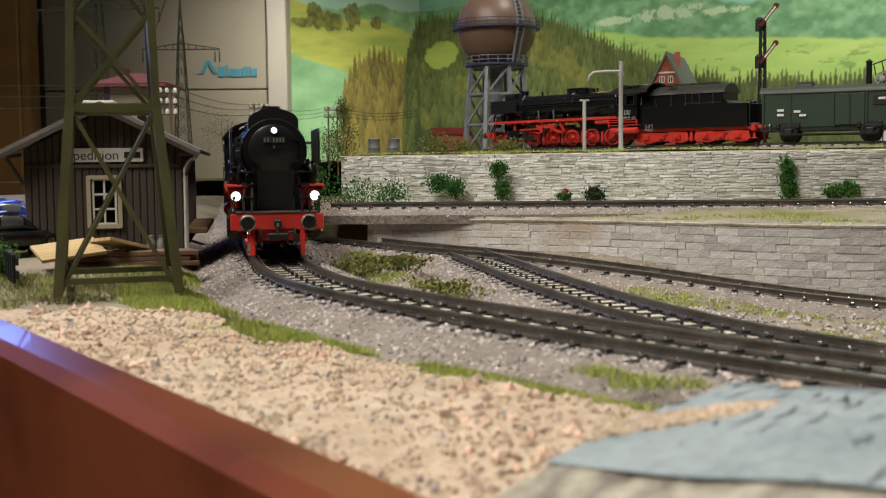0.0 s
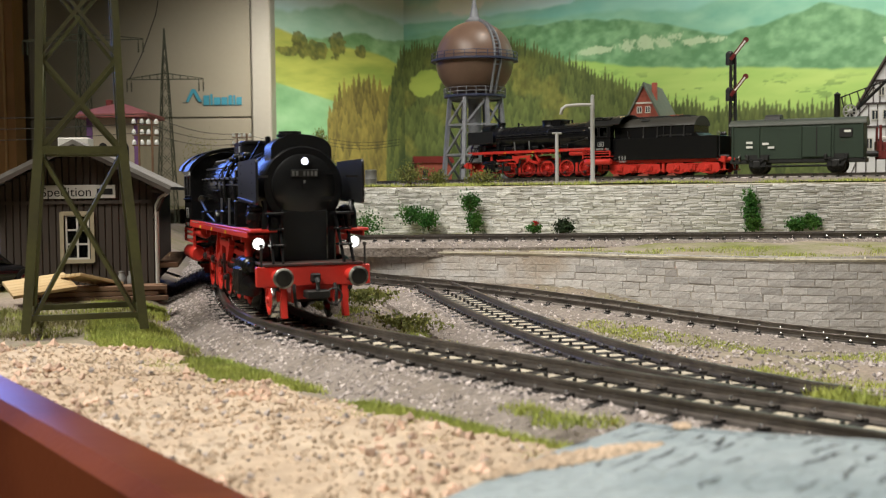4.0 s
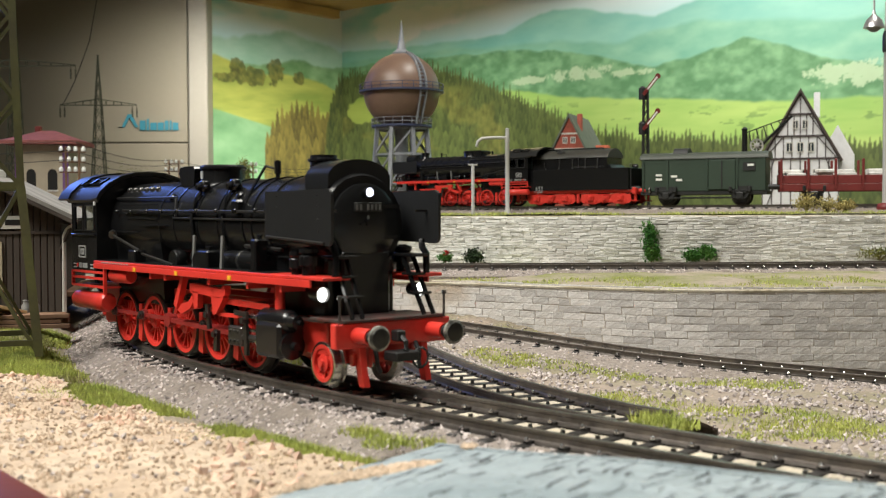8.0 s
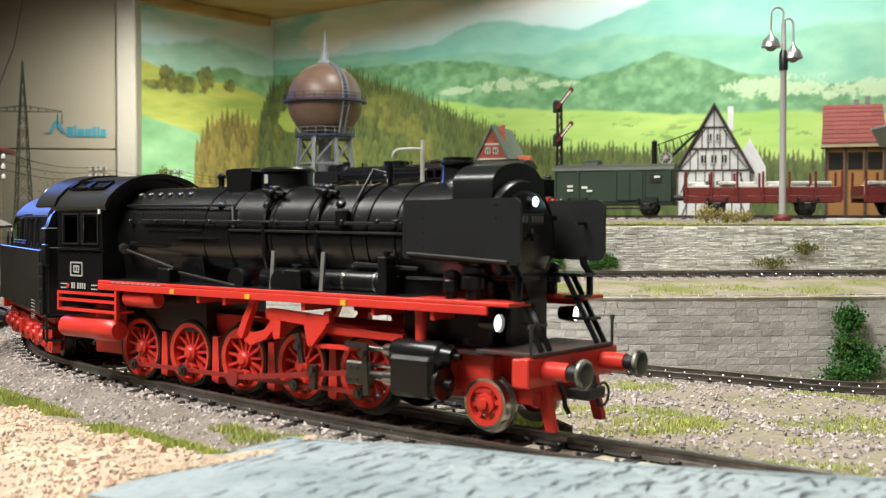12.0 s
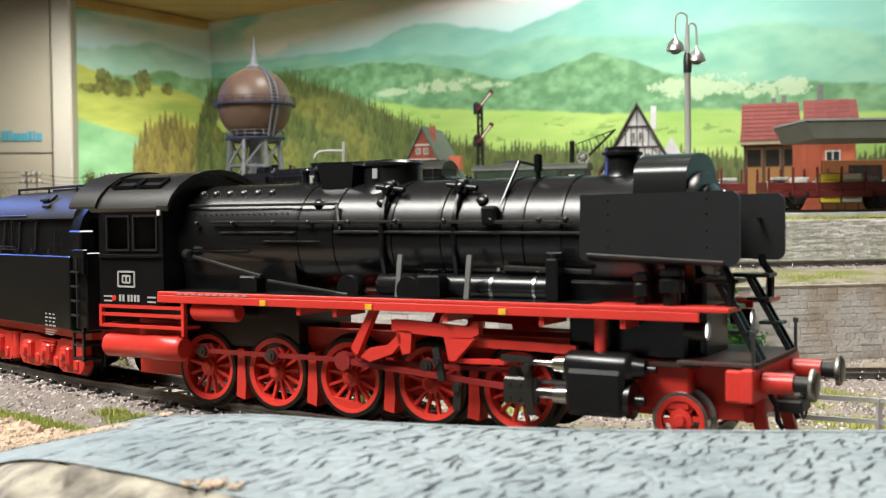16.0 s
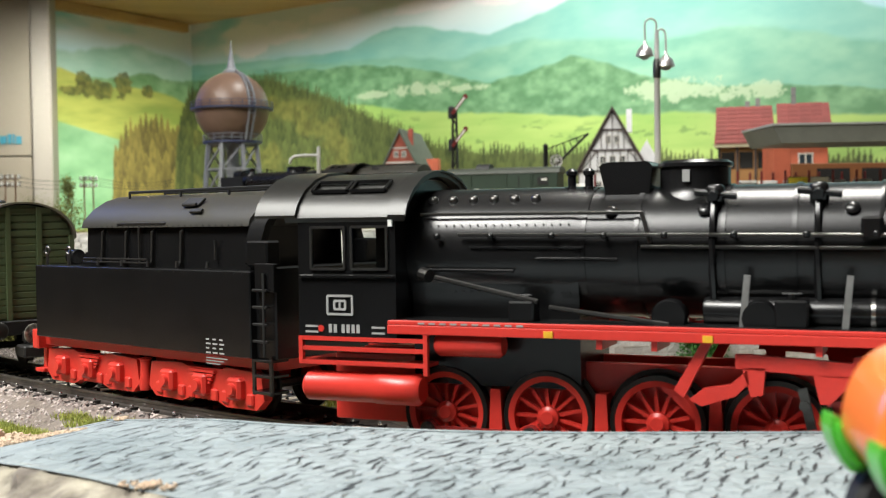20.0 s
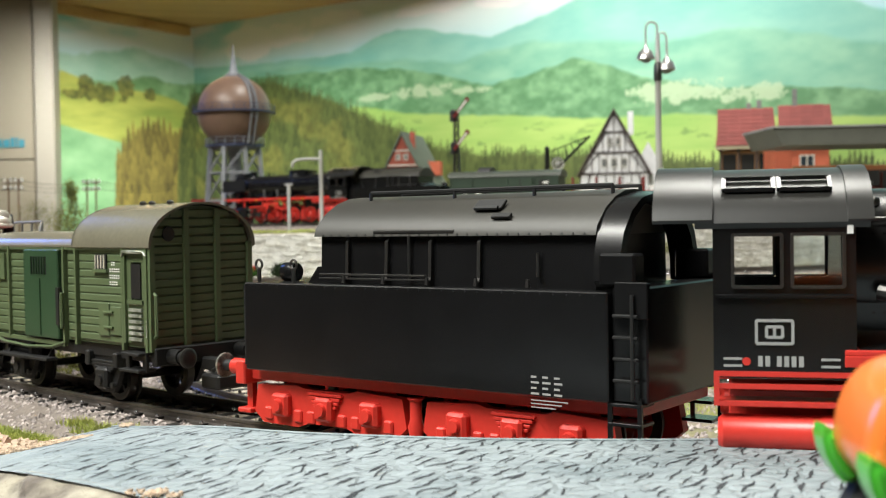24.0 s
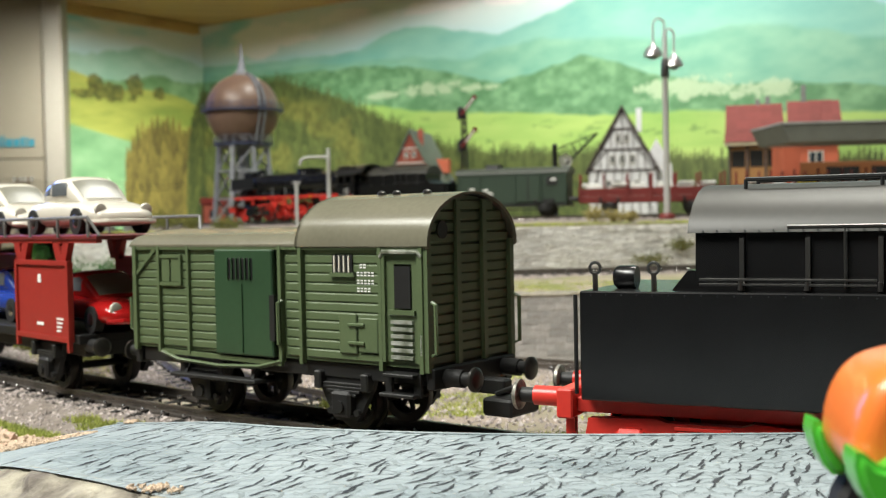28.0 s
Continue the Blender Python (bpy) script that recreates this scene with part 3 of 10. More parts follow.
def two_tone(k, a, b):
    return np.asarray(a) * (1 - k[..., None]) + np.asarray(b) * k[..., None]


def wood_rows(picture, U, V, edge, rows, wide, tall, dark, light, seed, gap=0.02):
    """Rows of pointed trees from the far edge forward, each with its own tone."""
    for r in range(rows):
        w = wide * (1 + 0.12 * r)
        q = U / w + r * 0.37 + 0.5 * grain2(U * 40 + r * 9, V * 0 + seed)
        cell = np.floor(q).astype(int)
        pick = LATTICE[(cell * 7 + r * 31) % 256, (seed + r) % 256]
        tone = LATTICE[(cell * 13 + r * 17 + 5) % 256, (seed * 3 + r) % 256]
        x = np.abs(q - cell - 0.5) * 2
        top = edge - r * gap + tall * (0.35 + 0.9 * pick) * (1 - x ** 1.3)
        mask = step_up(-0.0016, 0.0016, top - V)
        body = np.clip((top - V) / tall, 0, 1.4)
        mottled = cloudy(U * 190, V * 120 + r * 3, 3)
        k = np.clip(0.15 + 0.55 * tone + 0.75 * (mottled - 0.5) - 0.4 * body + 0.3, 0, 1)
        picture = lay(picture, mask, two_tone(k, dark, light))
    return picture


def sky_print(U, V):
    c = cloudy(U * 4.2 + 3, V * 11, 5)
    high = step_up(0.3, 0.36, V)
    pic = two_tone(np.clip(cloudy(U * 2.5, V * 4 + 9, 3), 0, 1), (0.24, 0.56, 0.6), (0.42, 0.68, 0.68))
    pic = lay(pic, step_up(0.75, 1.3, U + (V - 0.34) * 3) * 0.8, (0.12, 0.47, 0.66))
    return lay(pic, step_up(0.43, 0.58, c + 0.1 * step_up(0.75, 0.1, U)) * (0.4 + 0.6 * high), two_tone(cloudy(U * 9, V * 20 + 4, 4), (0.56, 0.68, 0.67), (0.8, 0.78, 0.78)))


def right_print(U, V):
    pic = sky_print(U, V)
    for u, v, a, b in ((0.13, 0.345, 0.06, 0.028), (0.22, 0.352, 0.06, 0.02), (0.33, 0.366, 0.06, 0.012), (0.5, 0.362, 0.08, 0.012), (0.64, 0.358, 0.06, 0.013), (0.75, 0.372, 0.06, 0.01)):
        d = ((U - u) / a) ** 2 + ((V - v) / b) ** 2 + 2.0 * (cloudy(U * 30 + u * 77, V * 60, 5) - 0.5)
        pic = lay(pic, step_up(1.2, 0.4, d) * 0.85, (0.82, 0.79, 0.8))
    haze = cloudy(U * 12, V * 30, 4)
    far = line_at([(0.0, 0.318), (0.15, 0.313), (0.3, 0.308), (0.36, 0.313), (0.45, 0.338), (0.53, 0.322), (0.62, 0.305), (0.7, 0.326), (0.78, 0.352), (0.9, 0.366), (1.0, 0.348), (1.1, 0.305), (1.2, 0.26), (1.4, 0.22), (1.7, 0.21)], U) + 0.012 * (cloudy(U * 22, U * 0 + 2, 4) - 0.5)
    pic = lay(pic, step_up(-0.003, 0.003, far - V), two_tone(np.clip(1.3 * cloudy(U * 16, V * 40 + 7, 5) - 0.2 + 2.2 * (far - V), 0, 1), (0.17, 0.42, 0.37), (0.3, 0.56, 0.45)))
    back = line_at([(0.0, 0.3), (0.2, 0.297), (0.35, 0.292), (0.45, 0.288), (0.56, 0.276), (0.66, 0.292), (0.74, 0.287), (0.86, 0.27), (1.0, 0.276), (1.2, 0.23), (1.7, 0.2)], U) + 0.01 * (cloudy(U * 26, U * 0 + 6, 4) - 0.5)
    pic = lay(pic, step_up(-0.004, 0.004, back - V) * 0.85, two_tone(np.clip(1.5 * cloudy(U * 30, V * 60, 5) - 0.25, 0, 1), (0.14, 0.35, 0.25), (0.27, 0.5, 0.34)))
    mid = line_at([(0.0, 0.29), (0.2, 0.288), (0.36, 0.284), (0.45, 0.276), (0.55, 0.256), (0.62, 0.236), (0.68, 0.247), (0.75, 0.262), (0.81, 0.245), (0.87, 0.222), (0.95, 0.205), (1.05, 0.2), (1.2, 0.18), (1.7, 0.16)], U) + 0.008 * (cloudy(U * 40, U * 0 + 3, 4) - 0.5)
    trees = np.clip(2.2 * cloudy(U * 70, V * 110, 4) - 0.65, 0, 1)
    pic = lay(pic, step_up(-0.002, 0.002, mid - V), two_tone(trees, (0.09, 0.22, 0.1), (0.2, 0.38, 0.2)))
    # pale clearings among the trees
    for u, v, a, b in ((0.5, 0.238, 0.06, 0.013), (0.4, 0.236, 0.035, 0.006), (0.58, 0.232, 0.035, 0.006), (0.9, 0.205, 0.07, 0.016), (1.0, 0.195, 0.05, 0.012)):
        d = ((U - u) / a) ** 2 + ((V - v) / b) ** 2 + 2.4 * (cloudy(U * 60 + u * 99, V * 90, 4) - 0.5)
        pic = lay(pic, step_up(0.95, 0.5, d + 0.9 * (grain2(U * 420, V * 420) - 0.3)) * 0.8, (0.44, 0.55, 0.36))
    meadow = line_at([(0.32, 0.214), (0.36, 0.226), (0.4, 0.22), (0.47, 0.207), (0.57, 0.197), (0.66, 0.19), (0.78, 0.178), (0.9, 0.176), (1.01, 0.165), (1.3, 0.15), (1.7, 0.14)], U) + 0.005 * (cloudy(U * 50, U * 0 + 8, 4) - 0.5)
    tint = np.clip(1.6 * cloudy(U * 9, V * 60, 5) - 0.3, 0, 1)
    inside = step_up(-0.0025, 0.0025, meadow - V)
    pic = lay(pic, inside, two_tone(tint, (0.25, 0.42, 0.1), (0.42, 0.56, 0.16)))
    hedge = step_up(0.64, 0.7, cloudy(U * 45, V * 130 + 31, 4)) * inside * step_up(0.0, 0.02, meadow - V)
    pic = lay(pic, hedge * 0.7, (0.12, 0.22, 0.06))
    edge = line_at([(0.0, 0.27), (0.12, 0.27), (0.18, 0.276), (0.25, 0.255), (0.32, 0.234), (0.385, 0.206), (0.45, 0.178), (0.51, 0.152), (0.6, 0.137), (0.7, 0.131), (0.82, 0.125), (0.9, 0.114), (1.0, 0.105), (1.3, 0.095), (1.7, 0.095)], U) + 0.01 * (cloudy(U * 30, U * 0 + 12, 3) - 0.5)
    pic = wood_rows(pic, U, V, edge, 11, 0.006, 0.017, (0.035, 0.052, 0.013), (0.115, 0.145, 0.04), 21, 0.016)
    # broad-leaved trees and a lit slope in front of the firs
    lit = step_up(0.54, 0.66, cloudy(U * 15 + 3, V * 26, 5)) * step_up(-0.0, 0.03, edge - V)
    pic = lay(pic, lit * 0.55, two_tone(np.clip(2 * cloudy(U * 120, V * 120, 3) - 0.5, 0, 1), (0.1, 0.1, 0.02), (0.26, 0.25, 0.06)))
    glade = ((U - 0.05) / 0.036) ** 2 + ((V - 0.215) / 0.02) ** 2 + 2 * (cloudy(U * 50, V * 50, 3) - 0.5)
    return lay(pic, step_up(1.1, 0.8, glade), two_tone(tint, (0.2, 0.28, 0.05), (0.32, 0.38, 0.08)))


def left_print(U, V):
    pic = sky_print(0.35 - U, V)
    hazy = line_at([(0.0, 0.316), (0.06, 0.328), (0.12, 0.338), (0.22, 0.32), (0.3, 0.31)], U) + 0.012 * (cloudy(U * 40, U * 0 + 4, 4) - 0.5)
    pic = lay(pic, step_up(-0.005, 0.005, hazy - V), two_tone(np.clip(1.5 * cloudy(U * 20, V * 40, 4) - 0.25, 0, 1), (0.26, 0.46, 0.34), (0.44, 0.6, 0.5)))
    hill = line_at([(0.0, 0.292), (0.05, 0.286), (0.1, 0.296), (0.14, 0.284), (0.2, 0.276), (0.3, 0.278)], U) + 0.008 * (cloudy(U * 60, U * 0 + 5, 4) - 0.5)
    pic = lay(pic, step_up(-0.003, 0.003, hill - V), two_tone(np.clip(2 * cloudy(U * 60, V * 90, 4) - 0.5, 0, 1), (0.12, 0.25, 0.1), (0.24, 0.4, 0.2)))
    field = line_at([(0.0, 0.244), (0.06, 0.264), (0.12, 0.266), (0.2, 0.264), (0.26, 0.285), (0.3, 0.29)], U) + 0.006 * (cloudy(U * 50, U * 0 + 6, 4) - 0.5)
    pic = lay(pic, step_up(-0.003, 0.003, field - V), two_tone(np.clip(1.9 * cloudy(U * 14 + V * 20, V * 60, 5) - 0.45, 0, 1), (0.2, 0.27, 0.05), (0.42, 0.43, 0.09)))
    for u, v, a, b in ((0.2, 0.258, 0.035, 0.014), (0.15, 0.268, 0.018, 0.02), (0.25, 0.252, 0.022, 0.008), (0.1, 0.264, 0.014, 0.009), (0.225, 0.272, 0.016, 0.012)):
        d = ((U - u) / a) ** 2 + ((V - v) / b) ** 2 + 2.2 * (cloudy(U * 90 + u * 55, V * 90, 4) - 0.5)
        pic = lay(pic, step_up(1.05, 0.8, d) * 0.9, two_tone(np.clip(2.2 * cloudy(U * 150, V * 150, 3) - 0.6, 0, 1), (0.06, 0.07, 0.015), (0.2, 0.19, 0.04)))
    slope = line_at([(0.0, 0.16), (0.1, 0.168), (0.16, 0.18), (0.22, 0.192), (0.29, 0.206), (0.3, 0.207)], U)
    pic = lay(pic, step_up(-0.002, 0.002, slope - V), two_tone(np.clip(1.6 * cloudy(U * 24, V * 40, 5) - 0.3, 0, 1), (0.12, 0.27, 0.12), (0.24, 0.42, 0.22)))
    edge = line_at([(0.0, 0.222), (0.03, 0.2), (0.06, 0.197), (0.09, 0.208), (0.13, 0.194), (0.155, 0.176), (0.172, 0.14), (0.182, -0.05), (0.3, -0.3)], U)
    pic = wood_rows(pic, U, V, edge, 9, 0.011, 0.026, (0.06, 0.052, 0.012), (0.22, 0.18, 0.04), 45, 0.018)
    dark = line_at([(0.0, 0.27), (0.012, 0.255), (0.025, 0.23), (0.04, 0.17), (0.05, -0.05), (0.3, -0.3)], U)
    return wood_rows(pic, U, V, dark, 8, 0.007, 0.02, (0.025, 0.04, 0.01), (0.11, 0.13, 0.03), 63)


PAPER = material("matt_printed_paper", (0.5, 0.5, 0.5), 0.62, vary=0.0, bump=0)
nt = PAPER.node_tree
dye = nt.nodes.new("ShaderNodeVertexColor")
dye.layer_name = "print"
nt.links.new(dye.outputs["Color"], nt.nodes["Principled BSDF"].inputs["Base Color"])
PAPER_EDGE = material("pale_blue_wallpaper", (0.3, 0.56, 0.6), 0.62, vary=0.05, grain=20, patch=6, bump=0)


def printed_sheet(wall, direction, length, paint, step=0.0017):
    """The printed picture on a wall, its colours held by the points of a fine sheet."""
    us, vs = np.arange(0.0, length + step, step), np.arange(-0.03, 0.4, step)
    U, V = np.meshgrid(us, vs, indexing="ij")
    ink = np.clip(paint(U, V), 0, 0.9)
    nx, ny = U.shape
    ahead, out = np.array(direction[:]), np.array((on_wall(direction, 0, 0, 0.0006))[:])
    verts = out + U.reshape(-1, 1) * ahead + V.reshape(-1, 1) * np.array((0, 0, 1.0))
    k = (np.arange(nx - 1)[:, None] * ny + np.arange(ny - 1)[None, :]).reshape(-1)
    quads = np.stack([k, k + ny, k + ny + 1, k + 1], 1) if direction is RIGHT else np.stack([k, k + 1, k + ny + 1, k + ny], 1)
    me = bpy.data.meshes.new("printed_landscape")
    me.from_pydata(verts.tolist(), [], quads.tolist())
    me.materials.append(PAPER)
    layer = me.color_attributes.new("print", "FLOAT_COLOR", "POINT")
    layer.data.foreach_set("color", np.concatenate([ink.reshape(-1, 3), np.ones((nx * ny, 1))], 1).ravel())
    ob = new("printed_landscape", me)
    ob.parent = wall
    ob["label"] = "printed alpine landscape on matt paper"


def backdrop():
    for name, d, length, shown, paint in (("wall_right", RIGHT, 1.9, 1.3, right_print), ("wall_left", LEFT, 0.3, 0.3, left_print)):
        n = Vector((0.7071, 0.7071, 0)) if d is RIGHT else Vector((-0.7071, 0.7071, 0))
        a, b = CORNER, CORNER + d * length
        bm = bmesh.new()
        vs = [bm.verts.new(p + Vector((0, 0, z))) for z in (-0.5, 1.6) for p in (a, b, b + n * 0.02, a + n * 0.02)]
        for q in ((0, 1, 5, 4), (1, 2, 6, 5), (2, 3, 7, 6), (3, 0, 4, 7), (4, 5, 6, 7), (3, 2, 1, 0)):
            bm.faces.new([vs[i] for i in q])
        bmesh.ops.recalc_face_normals(bm, faces=bm.faces[:])
        wall = tagged(part(name, bm, PAPER_EDGE), "wall papered with a printed alpine landscape under a turquoise sky", "wall", kind="structure")
        printed_sheet(wall, d, shown, paint)


backdrop()

# wooden boards over the backdrop
PINE = wood_material("pale_pine_board", (0.52, 0.33, 0.13), (0.4, 0.23, 0.08), "X", 26, 0.45)
bm = bmesh.new()
q = [CORNER + RIGHT * a + LEFT * b for a, b in ((-0.03, -0.03), (0.75, -0.03), (0.75, 0.05), (0.05, 0.75), (-0.03, 0.75))]
prism(bm, [(p.x, p.y) for p in q], 0.388, 0.4, "z")
tagged(part("ceiling", bm, PINE), "pale pine boards over the corner of the room", "ceiling", kind="structure")
bm = bmesh.new()
bar(bm, CORNER + RIGHT * 0.006 + LEFT * 0.02 + Vector((0, 0, 0.378)), CORNER + RIGHT * 0.006 + LEFT * 0.7 + Vector((0, 0, 0.384)), 0.02, 0.014)
tagged(part("trim", bm, PINE), "pine batten along the top of the printed wall", "trim", kind="structure")

# the room behind the camera
PLASTER = material("warm_room_plaster", (0.55, 0.5, 0.43), 0.9, vary=0.08, grain=200, patch=4, bump=0.2)
bm = bmesh.new()
for a in ((-2.4, -2.4, -0.85, 2.4, -2.36, 1.62), (2.36, -2.36, -0.85, 2.4, 0.0, 1.62), (-2.4, -2.36, -0.85, -2.36, 2.4, 1.62), (-2.36, 2.36, -0.85, 2.4, 2.4, 1.62), (2.36, 0.0, -0.85, 2.4, 2.36, 1.62)):
    box(bm, *a)
tagged(part("wall_room", bm, PLASTER), "plain warm room walls", "wall", kind="structure")
bm = bmesh.new()
box(bm, -2.4, -2.4, 1.62, 2.4, 2.4, 1.66)
tagged(part("ceiling_room", bm, PLASTER), "plain pale room ceiling", "ceiling", kind="structure")
bm = bmesh.new()
box(bm, -2.4, -2.4, -0.9, 2.4, 2.4, -0.85)
FLOOR = wood_material("brown_floor", (0.2, 0.12, 0.07), (0.14, 0.08, 0.05), "X", 8, 0.5)
tagged(part("floor", bm, FLOOR), "brown wooden room floor", "floor", kind="structure")

# cream cabinet with the lettered front, and the brown wood beside it
CREAM = material("cream_lacquered_board", (0.25, 0.22, 0.165), 0.4, vary=0.04, grain=150, patch=6, bump=0.03)
CREAM_EDGE = material("grey_cream_post", (0.3, 0.275, 0.23), 0.45, vary=0.05, grain=150, patch=6, bump=0.03)
TEAL = material("teal_print", (0.03, 0.2, 0.27), 0.5, vary=0.05, bump=0)
cab = thing("cabinet", "tall cream lacquered cabinet with teal lettering", "cabinet")
bm = bmesh.new()
box(bm, -0.523, 1.655, -0.3, -0.203, 1.7, 0.142, 0.001)
part("lower_door", bm, CREAM, cab)
bm = bmesh.new()
box(bm, -0.523, 1.655, 0.1436, -0.203, 1.7, 0.9, 0.001)
part("upper_door", bm, CREAM, cab)
bm = bmesh.new()
box(bm, -0.2015, 1.648, -0.3, -0.1734, 1.7, 0.9, 0.002)
part("side_post", bm, CREAM_EDGE, cab, "grey-cream corner post")
bm = bmesh.new()
prism(bm, [(-0.303, 0.1655), (-0.298, 0.1655), (-0.289, 0.184), (-0.284, 0.184), (-0.274, 0.1655), (-0.279, 0.1655), (-0.2865, 0.179), (-0.2935, 0.1655)], 1.6525, 1.6549, "y")
part("lettering", bm, TEAL, cab, "teal maker's mark")
for a, b, h in ((-0.272, -0.264, 0.014), (-0.262, -0.259, 0.016), (-0.257, -0.248, 0.011), (-0.246, -0.238, 0.011), (-0.236, -0.231, 0.014), (-0.229, -0.2265, 0.014), (-0.2245, -0.217, 0.011)):
    bm = bmesh.new()
    box(bm, a, 1.6525, 0.161, b, 1.6549, 0.161 + h)
    part("lettering", bm, TEAL, cab, "teal bar of lettering")
bm = bmesh.new()
box(bm, -1.3, 1.6, -0.3, -0.5245, 1.64, 0.9)
BROWNWOOD = wood_material("brown_wood_panel", (0.34, 0.17, 0.06), (0.24, 0.115, 0.04), "X", 14, 0.4)
wardrobe = thing("wardrobe", "brown wood-grained wardrobe beside the cream cabinet", "wardrobe")
part("body", bm, BROWNWOOD, wardrobe)
for a, b in ((-1.29, -0.93), (-0.925, -0.535)):
    bm = bmesh.new()
    box(bm, a, 1.592, -0.29, b, 1.5995, 0.89, 0.002)
    part("door", bm, BROWNWOOD, wardrobe)


# ---- tracks in place ----
track("track_front", "dark curved model track in grey ballast on the front line", main_line, chip_count=40000, seed=21, bed=(0.029, 0.0085))
track("track_back", "dark model track descending along the stone wall", back_line, chip_count=9000, seed=22, bed=(0.026, 0.007))
track("track_branch", "dark model track branching off towards the front", branch_line, chip_count=4000, seed=23, bed=(0.024, 0.006))
middle_line = spline([(-0.005, 0.573, 0.0132), (0.1, 0.562, 0.0132), (0.25, 0.553, 0.0132), (0.45, 0.556, 0.0132), (0.8, 0.565, 0.0132)], 0.006)
track("track_middle", "dark model track on the middle terrace", middle_line, chip_count=7000, seed=24, bed=(0.025, 0.005))
UPPER = [(0.01, 1.06, 0.0435), (0.045, 1.005, 0.0435), (0.083, 0.955, 0.0435), (0.16, 0.875, 0.0435), (0.268, 0.79, 0.0435), (0.4, 0.735, 0.0435), (0.55, 0.705, 0.0435), (0.9, 0.66, 0.0435)]
upper_line = spline(UPPER, 0.006)
track("track_upper", "model track on the upper terrace", upper_line, chip_count=3000, seed=25, bed=(0.026, 0.006))

stone_wall("wall_low", "grey block-stone retaining wall along the back track", WALL_LOW, -0.036, 0.006, 0.0031, (0.0045, 0.0105), 0.00025, STONE_GREY, lambda x: 0.12 < x < 0.345, 5)
stone_wall("wall_high", "pale rough-stone retaining wall of the upper terrace", WALL_HIGH, 0.007, 0.0362, 0.00146, (0.004, 0.0105), 0.0011, STONE_LIGHT, lambda x: 0.17 < x < 0.28, 9)

# pale blue-grey pavement sheet
PAVE = material("blue_grey_cast_paving", (0.29, 0.335, 0.35), 0.8, vary=0.18, grain=700, patch=60, bump=0.25, depth=0.0004, second=(0.215, 0.26, 0.275))
nt = PAVE.node_tree
link = nt.links.new
co = [q for q in nt.nodes if q.bl_idname == "ShaderNodeTexCoord"][0]
turn, setts, edge_ramp = nt.nodes.new("ShaderNodeMapping"), nt.nodes.new("ShaderNodeTexVoronoi"), nt.nodes.new("ShaderNodeMapRange")
turn.inputs["Rotation"].default_value, turn.inputs["Scale"].default_value = (0, 0, -0.877), (210, 420, 1)
setts.feature = "DISTANCE_TO_EDGE"
setts.inputs["Scale"].default_value = 1.0
edge_ramp.inputs["From Max"].default_value = 0.16
wobble = nt.nodes.new("ShaderNodeTexNoise")
wobble.inputs["Scale"].default_value = 500
added = nt.nodes.new("ShaderNodeVectorMath")
added.operation = "MULTIPLY_ADD"
added.inputs[1].default_value = (0.0025, 0.0025, 0)
link(co.outputs["Object"], wobble.inputs["Vector"])
link(wobble.outputs["Color"], added.inputs[0])
link(co.outputs["Object"], added.inputs[2])
link(added.outputs["Vector"], turn.inputs["Vector"])
link(turn.outputs["Vector"], setts.inputs["Vector"])
link(setts.outputs["Distance"], edge_ramp.inputs["Value"])
relief = nt.nodes.new("ShaderNodeBump")
relief.inputs["Strength"].default_value, relief.inputs["Distance"].default_value = 0.8, 0.0005
link(edge_ramp.outputs["Result"], relief.inputs["Height"])
old = [q for q in nt.nodes if q.bl_idname == "ShaderNodeBump" and q is not relief][0]
link(old.outputs["Normal"], relief.inputs["Normal"])
link(relief.outputs["Normal"], nt.nodes["Principled BSDF"].inputs["Normal"])
tagged(sheet("ground_left", -0.8, 0.0, 0.59, 1.7, 0.012, lambda x, y: land(x, y) + rough(x, y, 40, 0.002), EARTH,
             lambda x, y: x < -0.006 and y - x < 1.95), "earth-brown and mossy scenic ground behind the goods shed", "ground", kind="structure")

# ---- rolling stock, built in millimetres: x ahead, y to the left, z over the rail heads ----
def mp(name, bm, mat, parent, label="", soft=0):
    bmesh.ops.scale(bm, vec=(0.001,) * 3, verts=bm.verts[:])
    ob = part(name, bm, mat, parent, label)
    if soft:
        smooth(ob, soft)
    return ob


def plate(name, mat, parent, *args, bevel=0.15, label=""):
    bm = bmesh.new()
    box(bm, *args, bevel)
    return mp(name, bm, mat, parent, label)


def along_x(x):
    """Turns a lathe's z axis to x and moves it."""
    return Matrix.Translation(x) @ Matrix.Rotation(math.pi / 2, 4, "Y")


